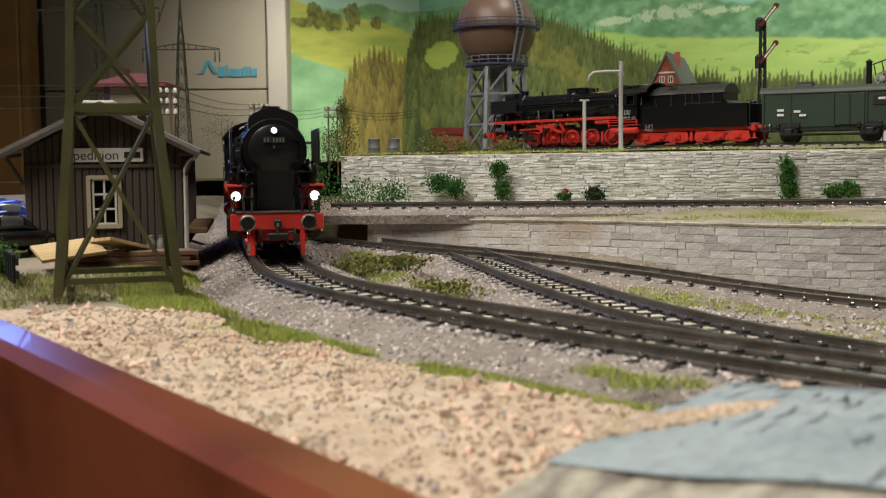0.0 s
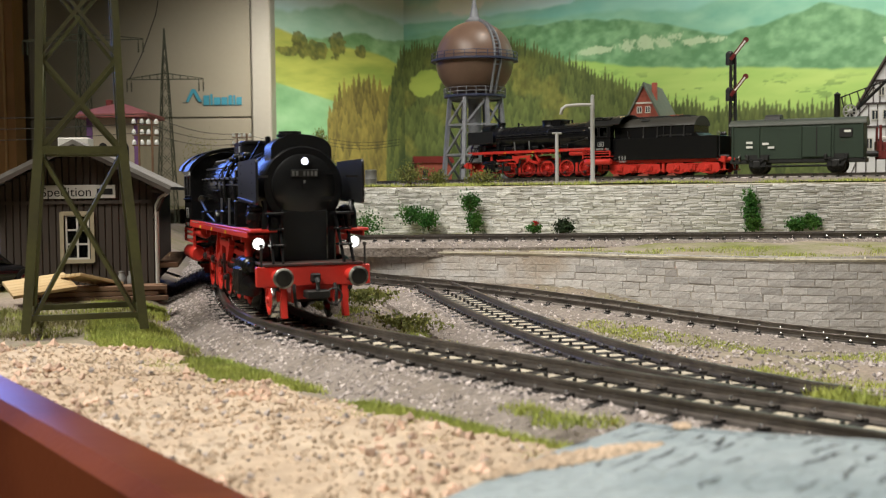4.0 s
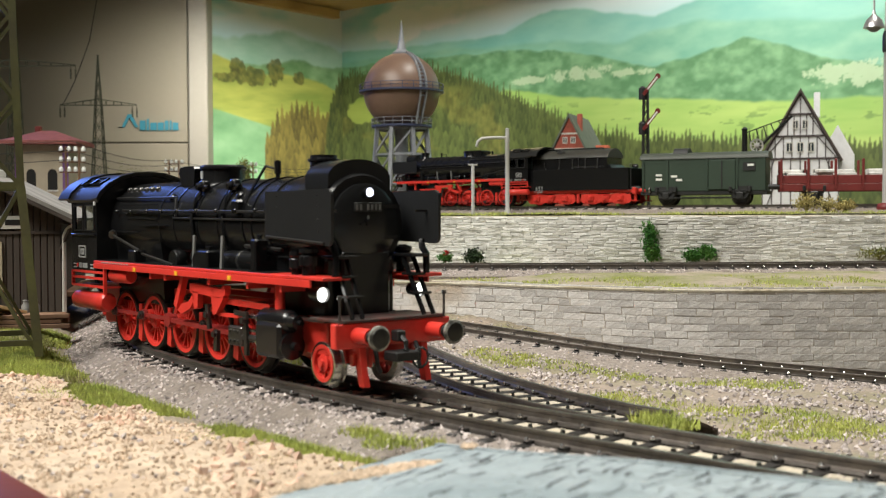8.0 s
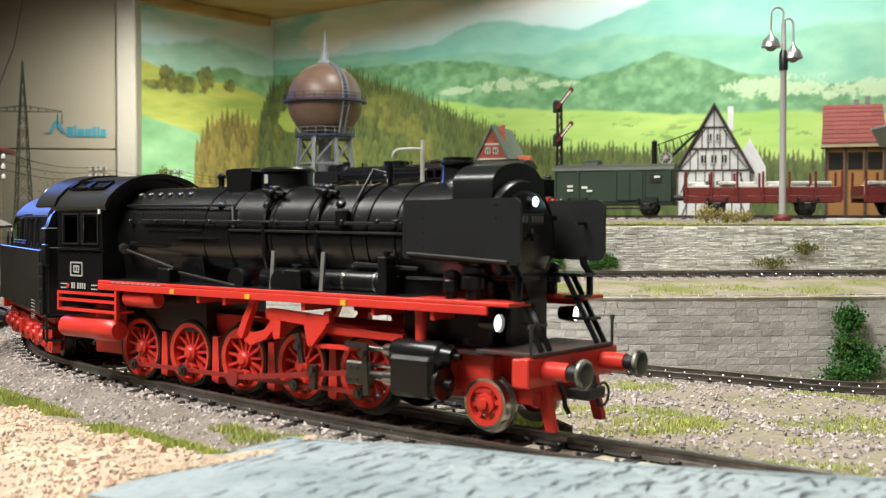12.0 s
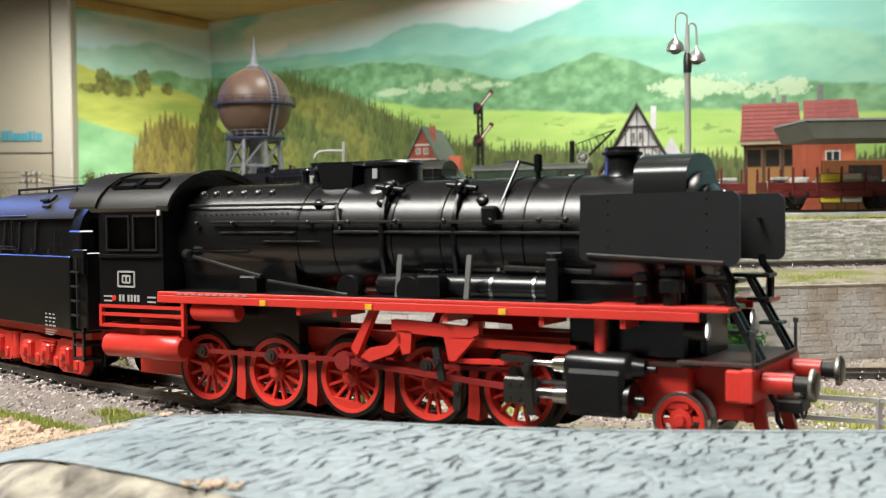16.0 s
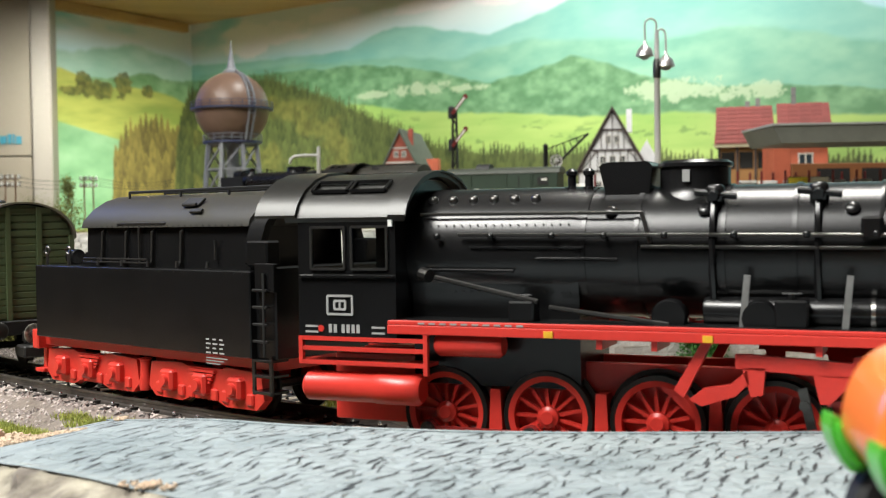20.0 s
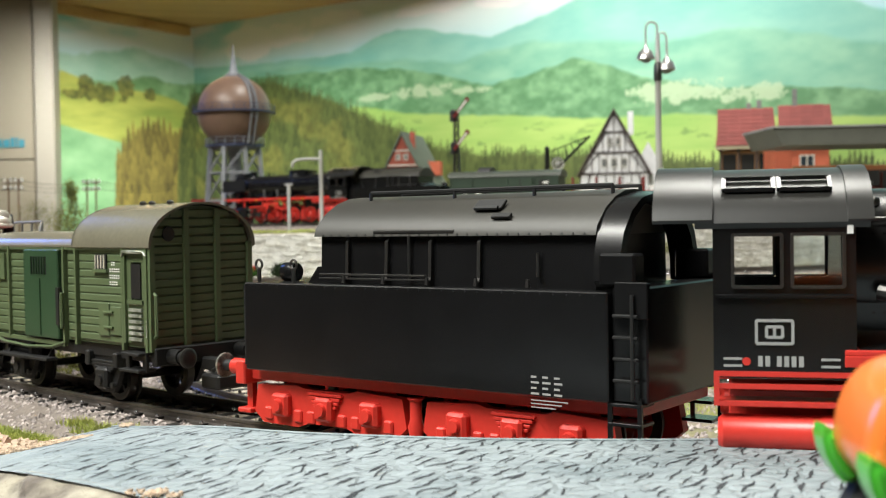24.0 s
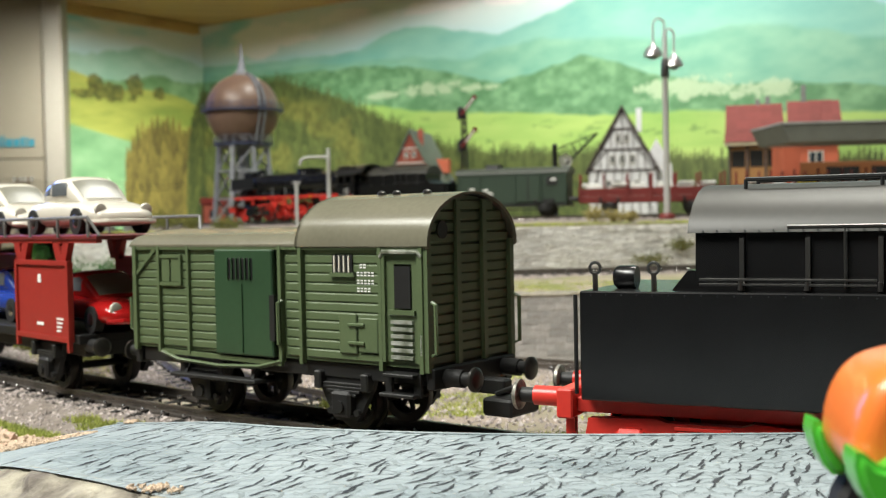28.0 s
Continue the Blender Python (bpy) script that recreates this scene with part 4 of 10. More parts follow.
def spoked_wheel(r, width, spokes, weight):
    """Bodies of a wheel that turns about y, its outer face at -y: red centre, dark tyre."""
    red, dark, arms = bmesh.new(), bmesh.new(), []
    turn = Matrix.Rotation(math.pi / 2, 4, "X")
    lathe(dark, [(r - 1.0, -width / 2), (r - 0.1, -width / 2), (r, -width / 2 + 0.2), (r + 0.05, width / 2 - 0.7), (r + 0.85, width / 2 - 0.6), (r + 0.85, width / 2), (r - 1.0, width / 2), (r - 1.0, -width / 2)], 40, turn.inverted())
    lathe(red, [(r - 1.9, -width / 2 + 0.2), (r - 0.9, -width / 2 - 0.05), (r - 0.9, width / 2 - 0.2), (r - 1.9, width / 2 - 0.3), (r - 1.9, -width / 2 + 0.2)], 40, turn.inverted())
    lathe(red, [(0.0, -width / 2 - 0.6), (1.1, -width / 2 - 0.6), (1.3, -width / 2 - 0.3), (1.9, -width / 2), (1.9, width / 2 - 0.3), (0.0, width / 2 - 0.3)], 16, turn.inverted())
    for k in range(spokes):
        a = 2 * math.pi * k / spokes
        spoke = bmesh.new()
        bar(spoke, (1.6 * math.cos(a), 0, 1.6 * math.sin(a)), ((r - 1.5) * math.cos(a), 0, (r - 1.5) * math.sin(a)), 0.9, 0.62)
        arms.append(spoke)
    if weight:
        pts = [((r - 1.5) * math.sin(a), (r - 1.5) * math.cos(a)) for a in np.linspace(-weight, weight, 9)]
        prism(red, pts, -width / 2 + 0.15, 0.3, "y")
        rod(red, (0, -width / 2 - 0.2, -3.8), (0, 0, -3.8), 1.5, seg=12)
    return red, dark, arms


def holed_wheel(r, width):
    red, dark, arms = bmesh.new(), bmesh.new(), []
    turn = Matrix.Rotation(math.pi / 2, 4, "X").inverted()
    lathe(dark, [(r - 1.1, -width / 2), (r - 0.1, -width / 2), (r, -width / 2 + 0.2), (r + 0.05, width / 2 - 0.7), (r + 0.8, width / 2 - 0.6), (r + 0.8, width / 2), (r - 1.1, width / 2), (r - 1.1, -width / 2)], 40, turn)
    lathe(red, [(r - 1.6, -width / 2 - 0.1), (r - 0.7, -width / 2 - 0.1), (r - 0.7, 0), (r - 1.6, 0), (r - 1.6, -width / 2 - 0.1)], 36, turn)
    lathe(red, [(0.0, -width / 2 - 0.9), (0.9, -width / 2 - 0.8), (1.1, -width / 2 - 0.2), (2.0, -width / 2), (2.0, 0), (0, 0)], 18, turn)
    for k in range(8):
        a = 2 * math.pi * k / 8
        spoke = bmesh.new()
        bar(spoke, (1.7 * math.cos(a), -0.4, 1.7 * math.sin(a)), ((r - 1.2) * math.cos(a), -0.4, (r - 1.2) * math.sin(a)), 0.8, 0.9)
        arms.append(spoke)
    return red, dark, arms


def wheel_pair(name, parent, x, z, gauge_y, bodies, mats, mirror=True):
    """Two wheels of an axle, each an object with its tyre, for the left and the right side."""
    made = []
    for s in (-1, 1):
        red, dark, arms = bodies()
        w = mp(name, red, mats[0], parent, soft=35)
        for arm in arms:
            mp("spoke", arm, mats[0], w)
        t = mp("tyre", dark, mats[1], w, soft=35)
        w.matrix_basis = Matrix.Translation((x / 1000, s * gauge_y / 1000, z / 1000)) @ Matrix.Rotation(0 if s < 0 else math.pi, 4, "Z")
        made.append((w, s))
    bm = bmesh.new()
    rod(bm, (x, -gauge_y, z), (x, gauge_y, z), 1.0)
    mp("axle", bm, DARKSTEEL, parent)
    return made


def buffer(parent, x, y, z, sleeve, forward=1, length=9.0, head=2.7, steel=None):
    b = bmesh.new()
    f = forward
    rod(b, (x - f * length, y, z), (x - f * (length - 5.4), y, z), 1.75, seg=16)
    sl = mp("buffer", b, sleeve, parent, soft=40)
    b = bmesh.new()
    rod(b, (x - f * (length - 5), y, z), (x - f * 0.9, y, z), 1.35, seg=14)
    mp("plunger", b, SOOT, sl, soft=40)
    b = bmesh.new()
    lathe(b, [(0, 0.25), (1.6, 0.2), (head - 0.25, 0), (head, -0.25), (head, -0.8), (head - 0.5, -1.0), (0, -1.0)], 24, Matrix.Translation((x, y, z)) @ Matrix.Rotation(f * math.pi / 2, 4, "Y"))
    disc = mp("buffer_head", b, steel or BUFFERHEAD, sl, soft=40)
    if not steel:
        b = bmesh.new()
        lathe(b, [(0, 0.36), (1.5, 0.32), (head - 0.6, 0.18), (head - 0.5, 0.0), (0, 0.0)], 24, Matrix.Translation((x, y, z)) @ Matrix.Rotation(f * math.pi / 2, 4, "Y"))
        mp("buffer_face", b, OILED, disc, "dark oily face", soft=40)
    return sl


OILED = material("oily_dark_steel", (0.035, 0.033, 0.03), 0.3, 0.4, vary=0.4, bump=0.05)
BUFFERHEAD = material("worn_buffer_steel", (0.42, 0.4, 0.35), 0.4, 0.5, vary=0.3, second=(0.07, 0.07, 0.06), second_at=0.5, patch=400)
BOILER = material("boiler_black", (0.008, 0.008, 0.0085), 0.27, vary=0.15, grain=1200, patch=80, bump=0.04, depth=0.0001)
SHEETGREY = material("dull_graphite_sheet", (0.015, 0.0155, 0.016), 0.36, vary=0.15, grain=900, patch=60, bump=0.04, depth=0.0001)
CABROOF = material("dull_black_roof_paint", (0.014, 0.0135, 0.012), 0.36, vary=0.15, grain=900, patch=60, bump=0.04, depth=0.0001)
PLATEBLACK = material("matt_black_sheet", (0.011, 0.0115, 0.012), 0.27, vary=0.15, grain=900, patch=60, bump=0.04, depth=0.0001)
RODRED = material("rod_red", (0.24, 0.022, 0.02), 0.38, vary=0.12, bump=0.03)
TYRE = material("dark_tyre_steel", (0.05, 0.045, 0.042), 0.35, 0.8, vary=0.3, bump=0.05)


def locomotive():
    L = thing("steam_locomotive", "black steam locomotive with red frame, wheels and running boards", "locomotive")
    # boiler
    bm = bmesh.new()
    lathe(bm, [(0, -84), (11.6, -84), (11.6, -52), (11.3, -50), (11.2, 14), (11.4, 14.2), (11.4, 33.6), (10.9, 34.6), (0, 34.8)], 48, along_x((0, 0, 36.2)))
    boiler = mp("boiler", bm, BOILER, L, soft=30)
    for x in (-50, -41, -27, -16, -3, 1.5, 9.5):
        bm = bmesh.new()
        lathe(bm, [(11.15, x - 0.45), (11.5, x - 0.4), (11.5, x + 0.4), (11.15, x + 0.45)], 48, along_x((0, 0, 36.2)))
        mp("boiler_band", bm, BLACK, boiler, soft=30)
    bm = bmesh.new()
    lathe(bm, [(0, 0), (8.9, 0), (8.9, 0.7), (8.2, 1.1), (5, 1.7), (0, 2.0)], 40, along_x((34.7, 0, 36.4)))
    door = mp("smokebox_door", bm, PLATEBLACK, L, soft=40)
    bm = bmesh.new()
    rod(bm, (36.4, 0, 36.4), (37.4, 0, 36.4), 0.8)
    mp("door_hub", bm, BLACK, door)
    bm = bmesh.new()
    bar(bm, (36.9, -2.2, 36.0), (36.9, 2.2, 36.8), 0.4, 0.4)
    mp("door_handle", bm, BLACK, door)
    for z in (33, 40):
        bm = bmesh.new()
        bar(bm, (35.9, 3.0, z), (35.9, 9.2, z), 0.7, 0.9)
        mp("hinge", bm, BLACK, door)
    plate("number_plate", SOOT, door, 36.4, -3.8, 38.8, 36.8, 3.8, 40.9, bevel=0.1)
    for y in (-3.5, -2.3, -0.1, 1.1, 2.3, 3.5):
        plate("digit_bar", GREYMETAL, door, 36.8, y * 0.9 - 0.3, 39.2, 36.92, y * 0.9 + 0.3, 40.5, bevel=0, label="pale bar of plate writing")
    plate("digit_bar", GREYMETAL, door, 36.5, -0.3, 37.0, 36.7, 0.3, 38.0, bevel=0, label="pale mark under the plate")
    # arched box over the smokebox, chimney, domes
    bm = bmesh.new()
    arc = [(8.6, 43.2)] + [(8.6 * math.cos(a), 46.6 + 4.2 * math.sin(a)) for a in np.linspace(0.1, math.pi - 0.1, 13)] + [(-8.6, 43.2)]
    prism(bm, arc, 23.2, 33.2, "x")
    mp("preheater_box", bm, PLATEBLACK, L, soft=25)
    bm = bmesh.new()
    lathe(bm, [(4.6, 45.8), (3.7, 47.0), (3.35, 48.4), (3.3, 50.6), (3.9, 50.9), (3.9, 51.4), (3.3, 51.6), (3.3, 52.3), (2.6, 52.3), (2.6, 48.5), (0, 48.5)], 28, Matrix.Translation((17.6, 0, 0)))
    mp("chimney", bm, BOILER, L, soft=35)
    bm = bmesh.new()
    lathe(bm, [(7.4, 44.6), (6.2, 46.2), (5.9, 47.2), (5.9, 50.4), (6.3, 50.6), (6.3, 51.2), (5.6, 51.7), (5.2, 51.2), (0, 51.0)], 36, Matrix.Translation((-33.2, 0, 0)))
    mp("dome", bm, BOILER, L, soft=35)
    bm = bmesh.new()
    prism(bm, [(-47.4, 46.2), (-40.0, 46.2), (-39.4, 50.9), (-40.0, 51.5), (-48.0, 51.5), (-48.6, 50.9)], -5.4, 5.4, "y")
    box(bm, -47.6, -4.6, 51.5, -40.4, 4.6, 51.7)
    sandbox = mp("sand_box", bm, BOILER, L, "flared black sand box")
    plate("rating_plate", PALEPRINT, L, -34.2, -6.3, 48.0, -33.0, -6.0, 50.0, bevel=0, label="small pale plate on the dome")
    for x, y in ((-54.5, -1.6), (-51.4, -1.6)):
        bm = bmesh.new()
        lathe(bm, [(1.3, 46.8), (1.3, 47.6), (0.75, 47.8), (0.75, 49.6), (1.05, 49.8), (1.05, 50.4), (0.5, 50.9), (0, 51)], 12, Matrix.Translation((x, y, 0)))
        mp("safety_valve", bm, BLACK, L, soft=40)
    bm = bmesh.new()
    rod(bm, (1.5, -3.5, 46), (1.5, -3.5, 51.6), 0.55)
    rod(bm, (1.5, -3.5, 48.3), (1.5, -3.5, 51.4), 0.85, seg=10)
    rod(bm, (-1.8, -5, 50.3), (1.5, -3.5, 49.4), 0.3)
    rod(bm, (-1.8, -5, 50.3), (-3.6, -10.5, 40.6), 0.35)
    box(bm, -6.2, -12.6, 38.4, -3.0, -10.4, 42.0, 0.5)
    mp("generator_pipe", bm, BLACK, L)
    for x, y in ((-12.5, -7.4), (-28.5, -7.8)):
        bm = bmesh.new()
        box(bm, x - 1.4, y - 1.4, 44.2, x + 1.4, y + 1.0, 47.4, 0.5)
        rod(bm, (x - 3.2, y - 0.6, 46.2), (x + 3.4, y - 0.8, 45.4), 0.6)
        rod(bm, (x, y - 1.6, 45.6), (x, y - 2.6, 45.4), 1.0, 0.8)
        tube(bm, [(x, y - 0.8, 45), (x, y - 2.6, 42.5), (x, y - 4, 38), (x, y - 3.8, 33), (x, y - 2.8, 29)], 0.6)
        mp("feed_valve", bm, BLACK, L, soft=50)
    bm = bmesh.new()
    for k in range(6):
        lathe(bm, [(0.9, 0), (0.85, 0.5), (0.4, 0.8), (0, 0.85)], 10, Matrix.Translation((-79 + k * 3.9, -6.7, 45.6)) @ Matrix.Rotation(radians(34), 4, "X"))
    mp("washout_plugs", bm, DARKSTEEL, L, soft=50)
    for s in (-1, 1):
        bm = bmesh.new()
        rod(bm, (-72, s * 12.2, 39.6), (12.5, s * 12.2, 38.9), 0.32, seg=6)
        for x in (-66, -46, -25, -4, 10):
            rod(bm, (x, s * 11.0, 39.3), (x, s * 12.3, 39.3), 0.4, seg=6)
        rod(bm, (-80, s * 10.4, 43.2), (-40, s * 10.4, 43.0), 0.3, seg=6)
        rod(bm, (-40, s * 10.6, 43.0), (-38.5, s * 11.7, 38.0), 0.35, seg=6)
        mp("handrail", bm, DARKSTEEL, L)
        bm = bmesh.new()
        rod(bm, (-40, s * 11.6, 37.4), (14, s * 11.6, 36.9), 0.3, seg=6)
        rod(bm, (-2, s * 10.8, 30.6), (16, s * 10.8, 30.0), 0.5, seg=6)
        rod(bm, (-76, s * 13.4, 32.2), (-57, s * 14.0, 28.3), 0.45, seg=6)
        rod(bm, (-55, s * 14, 27.4), (-35, s * 14.3, 25.0), 0.4, seg=6)
        rod(bm, (-79, s * 12.4, 32.8), (-77.2, s * 13.2, 32.4), 1.2, seg=10)
        mp("pipe", bm, DARKSTEEL, L)
    for s in (-1, 1):
        for x in (-76, -66, -55, -46, -36, -25, -14, -4, 6, 11.5):
            bm = bmesh.new()
            lathe(bm, [(0, 0), (0.55, 0.1), (0.65, 0.5), (0.4, 0.9), (0, 1.0)], 8, Matrix.Translation((x, s * 11.9, 39.3)) @ Matrix.Rotation(s * math.pi / -2, 4, "X"))
            mp("rail_knob", bm, BLACK, L, soft=50)
        for x0, x1, z, y in ((-79, -62, 33.4, 11.9), (-58, -44, 35.4, 11.75), (-70, -50, 37.3, 11.6)):
            bm = bmesh.new()
            rod(bm, (x0, s * y, z), (x1, s * y, z - 0.1), 0.28, seg=6)
            mp("pipe", bm, BLACK, L)
        bm = bmesh.new()
        for x in np.arange(-79.5, -52, 1.5):
            rod(bm, (x, s * 10.5, 41.2), (x, s * 10.75, 41.3), 0.17, seg=5)
            rod(bm, (x, s * 9.95, 29.6), (x, s * 10.2, 29.6), 0.17, seg=5)
        mp("rivets", bm, BLACK, L)
        for x in (-45.5, -30.0, -7.5):
            bm = bmesh.new()
            lathe(bm, [(0, 0), (1.1, 0), (1.15, 0.5), (0.8, 0.8), (0, 0.9)], 12, Matrix.Translation((x, s * 8.9, 43.0)) @ Matrix.Rotation(-s * radians(52), 4, "X"))
            mp("washout_cover", bm, BLACK, L, soft=45)
    # firebox, preheater drum, saddle
    bm = bmesh.new()
    prism(bm, [(-11.3, 36), (-9.6, 27), (-9.2, 13), (9.2, 13), (9.6, 27), (11.3, 36)], -82, -51, "x")
    mp("firebox", bm, BLACK, L)
    bm = bmesh.new()
    lathe(bm, [(0, -30), (2.2, -30), (2.4, -29.5), (2.4, 10), (2.2, 10.6), (0, 10.8)], 28, along_x((0, -9.6, 26.9)))
    lathe(bm, [(0, -30), (2.2, -30), (2.4, -29.5), (2.4, 10), (2.2, 10.6), (0, 10.8)], 28, along_x((0, 9.6, 26.9)))
    mp("preheater_drum", bm, BOILER, L, soft=30)
    for x in (-4.5, 4.5):
        bm = bmesh.new()
        for y in (-9.6, 9.6):
            lathe(bm, [(2.4, x - 0.4), (2.55, x - 0.3), (2.55, x + 0.3), (2.4, x + 0.4)], 28, along_x((0, y, 26.9)))
        mp("drum_band", bm, STEEL, L, soft=30)
    plate("smokebox_saddle", BLACK, L, 10.5, -9.5, 15, 33.5, 9.5, 28.5, bevel=0.6)
    plate("front_apron", PLATEBLACK, L, 34.5, -6.6, 15.2, 36.0, 6.6, 30, bevel=0.5)
    # smoke deflectors
    for s in (-1, 1):
        bm = bmesh.new()
        out = [(15.4 + 1.2 - 1.2 * math.cos(a), 33.2 - 1.0 * math.sin(a)) for a in np.linspace(0, math.pi / 2, 5)] + [(43.0 + 1.6 * math.sin(a), 33.1 - 1.6 * math.cos(a)) for a in np.linspace(0, math.pi / 2, 6)] + [(43.0 + 1.6 * math.cos(a), 42.1 + 1.6 * math.sin(a)) for a in np.linspace(0, math.pi / 2, 6)] + [(15.6, 43.5)]
        prism(bm, out, s * 14.6 - 0.35, s * 14.6 + 0.35, "y")
        d = mp("smoke_deflector", bm, SHEETGREY, L)
        bm = bmesh.new()
        for x in (21, 39):
            for z in (34.5, 37.2, 40.0, 42.4):
                rod(bm, (x, s * 14.9, z), (x, s * 15.05, z), 0.18, seg=5)
        mp("rivets", bm, BLACK, d)
        bm = bmesh.new()
        rod(bm, (17, s * 15.3, 33.2), (42, s * 15.3, 32.0), 0.35, seg=6)
        for x in (19, 40):
            bar(bm, (x, s * 10.8, 39), (x, s * 14.4, 39), 0.6, 0.6)
        mp("deflector_rail", bm, DARKSTEEL, d)
        bm = bmesh.new()
        tube(bm, [(40.6, s * 12.3, 32.4), (41.2, s * 12.0, 30.8), (42.4, s * 12.3, 29.2), (42.2, s * 12.5, 24.8)], 0.8)
        mp("steam_pipe", bm, BLACK, L, soft=60)
    # running boards
    for s in (-1, 1):
        bm = bmesh.new()
        y0, y1 = sorted((s * 9.2, s * 16.4))
        box(bm, -84, y0, 24.0, 43.2, y1, 24.8, 0.15)
        board = mp("running_board", bm, RED, L)
        bm = bmesh.new()
        y0, y1 = sorted((s * 15.9, s * 16.5))
        box(bm, -84, y0, 22.4, 38, y1, 23.98, 0.1)
        mp("valance", bm, RED, board)
        bm = bmesh.new()
        y0, y1 = sorted((s * 9.3, s * 16.0))
        box(bm, -82, y0, 24.81, 18, y1, 24.98)
        mp("tread", bm, PLATEBLACK, board, "black tread plate")
        for x in (-54.4, -28.4, 0.4):
            plate("yellow_mark", YELLOW, board, x - 0.8, min(s * 16.45, s * 16.75), 22.5, x + 0.8, max(s * 16.45, s * 16.75), 23.6, bevel=0.05)
        bm = bmesh.new()
        for x in (-46, -37, -12, 8, 24):
            y0, y1 = sorted((s * 6, s * 15.8))
            box(bm, x - 0.5, y0, 20.8, x + 0.5, y1, 22.6)
        mp("board_bracket", bm, RED, board)
        bm = bmesh.new()
        for x in range(-78, -58, 2):
            box(bm, x, min(s * 16.5, s * 16.56), 24.2, x + 1.2, max(s * 16.5, s * 16.56), 24.5)
        mp("small_print", bm, PALEPRINT, board)
        # equipment on the boards
        for x, z in ((-23.5, 33.0), (-8.4, 33.0)):
            bm = bmesh.new()
            bar(bm, (x, s * 14, 24.8), (x + 0.8, s * 14, z), 0.5, 1.0, (1, 0, 0))
            mp("stanchion", bm, GREYMETAL, board)
        for x0, x1, z in ((-18.6, -13.6, 29.2), (-62, -57.4, 28.4), (8.5, 11, 32.5)):
            bm = bmesh.new()
            ya, yb = sorted((s * 11.6, s * 15.2))
            box(bm, x0, ya, 24.8, x1, yb, z, 0.35)
            rod(bm, ((x0 + x1) / 2, s * 13.4, z), ((x0 + x1) / 2, s * 13.4, z + 0.9), 0.7)
            rod(bm, ((x0 + x1) / 2 - 1.5, s * 13.4, z + 0.9), ((x0 + x1) / 2 + 1.5, s * 13.4, z + 0.9), 0.25)
            mp("lubricator", bm, BLACK, board)
        bm = bmesh.new()
        for x in (-21, -35):
            lathe(bm, [(2.6, -1.5), (2.9, -1), (2.9, 1), (2.6, 1.5), (0, 1.5)], 18, Matrix.Translation((x, s * 12.8, 26.2)) @ Matrix.Rotation(math.pi / 2, 4, "X"))
        mp("feed_pump", bm, BLACK, board, soft=40)
        for x, z, r in ((26.5, 27.2, 1.7), (32, 28.0, 2.3)):
            bm = bmesh.new()
            lathe(bm, [(r * 0.7, 24.8), (r * 0.7, z - 1.2), (r, z - 1), (r, z + 1), (r * 0.8, z + 1.4), (r, z + 1.8), (r, z + 2.6), (r * 0.4, z + 3.1), (0, z + 3.1)], 16, Matrix.Translation((x, s * 13, 0)))
            mp("air_pump", bm, BLACK, L, soft=35)
        bm = bmesh.new()
        lathe(bm, [(0, -75.7), (1.6, -75.7), (2.1, -75), (2.1, -64), (1.6, -63.2), (0, -63.2)], 18, along_x((0, s * 13.6, 20.6)))
        mp("air_reservoir", bm, RED, L, soft=40)
        bm = bmesh.new()
        lathe(bm, [(0, -101.5), (2.0, -101.5), (2.7, -100.8), (2.7, -87.2), (2.85, -87), (2.85, -79), (2.2, -78.2), (0, -78.2)], 20, along_x((0, s * 14.2, 12.4)))
        mp("main_reservoir", bm, RED, L, soft=40)
        bm = bmesh.new()
        y = s * 15.9
        for z in (16.9, 19.4, 21.2):
            bar(bm, (-102, y, z), (-76.4, y, z), 0.7, 0.75)
        for x in (-101.6, -76.8):
            bar(bm, (x, y, 15.2 if x > -80 else 16.6), (x, y, 24.0 if x > -80 else 21.4), 0.9, 0.8, (1, 0, 0))
        ya, yb = sorted((s * 11, s * 15.6))
        box(bm, -101.8, ya, 16.6, -76.6, yb, 17.2)
        mp("side_step", bm, RED, L)
    # cab
    bm = bmesh.new()
    for s in (-1, 1):
        y0, y1 = sorted((s * 15.4, s * 16.0))
        box(bm, -102.0, y0, 20.6, -82.4, y1, 33.6)
        box(bm, -102.0, y0, 41.3, -82.4, y1, 43.6)
        for x0, x1 in ((-102, -99.4), (-92.2, -91.2), (-83.8, -82.4)):
            box(bm, x0, y0, 33.6, x1, y1, 41.3)
    side = [(-15.4, 20.6), (15.4, 20.6), (15.4, 43.6), (11, 47.8), (5, 49.7), (-5, 49.7), (-11, 47.8), (-15.4, 43.6)]
    prism(bm, side, -83.2, -82.4, "x")
    box(bm, -102, -15.4, 20.6, -83, 15.4, 21.4)
    cab = mp("cab", bm, BLACK, L)
    for s in (-1, 1):
        y0, y1 = sorted((s * 15.5, s * 15.7))
        for x0, x1 in ((-99.2, -92.4), (-91.0, -84.0)):
            if x0 > -95:
                pane = plate("cab_window", GLASS, cab, x0, y0, 33.8, x1, y1, 41.1, bevel=0)
                pane.visible_shadow = False
            bm = bmesh.new()
            y = s * 16.15
            for a, b in (((x0, y, 33.7), (x1, y, 33.7)), ((x0, y, 41.2), (x1, y, 41.2)), ((x0, y, 33.7), (x0, y, 41.2)), ((x1, y, 33.7), (x1, y, 41.2))):
                bar(bm, a, b, 0.45, 0.45, (0, 1, 0.01))
            mp("window_frame", bm, DARKSTEEL, cab)
        bm = bmesh.new()
        rod(bm, (-101.6, s * 16.4, 32.4), (-82.8, s * 16.4, 32.4), 0.3, seg=6)
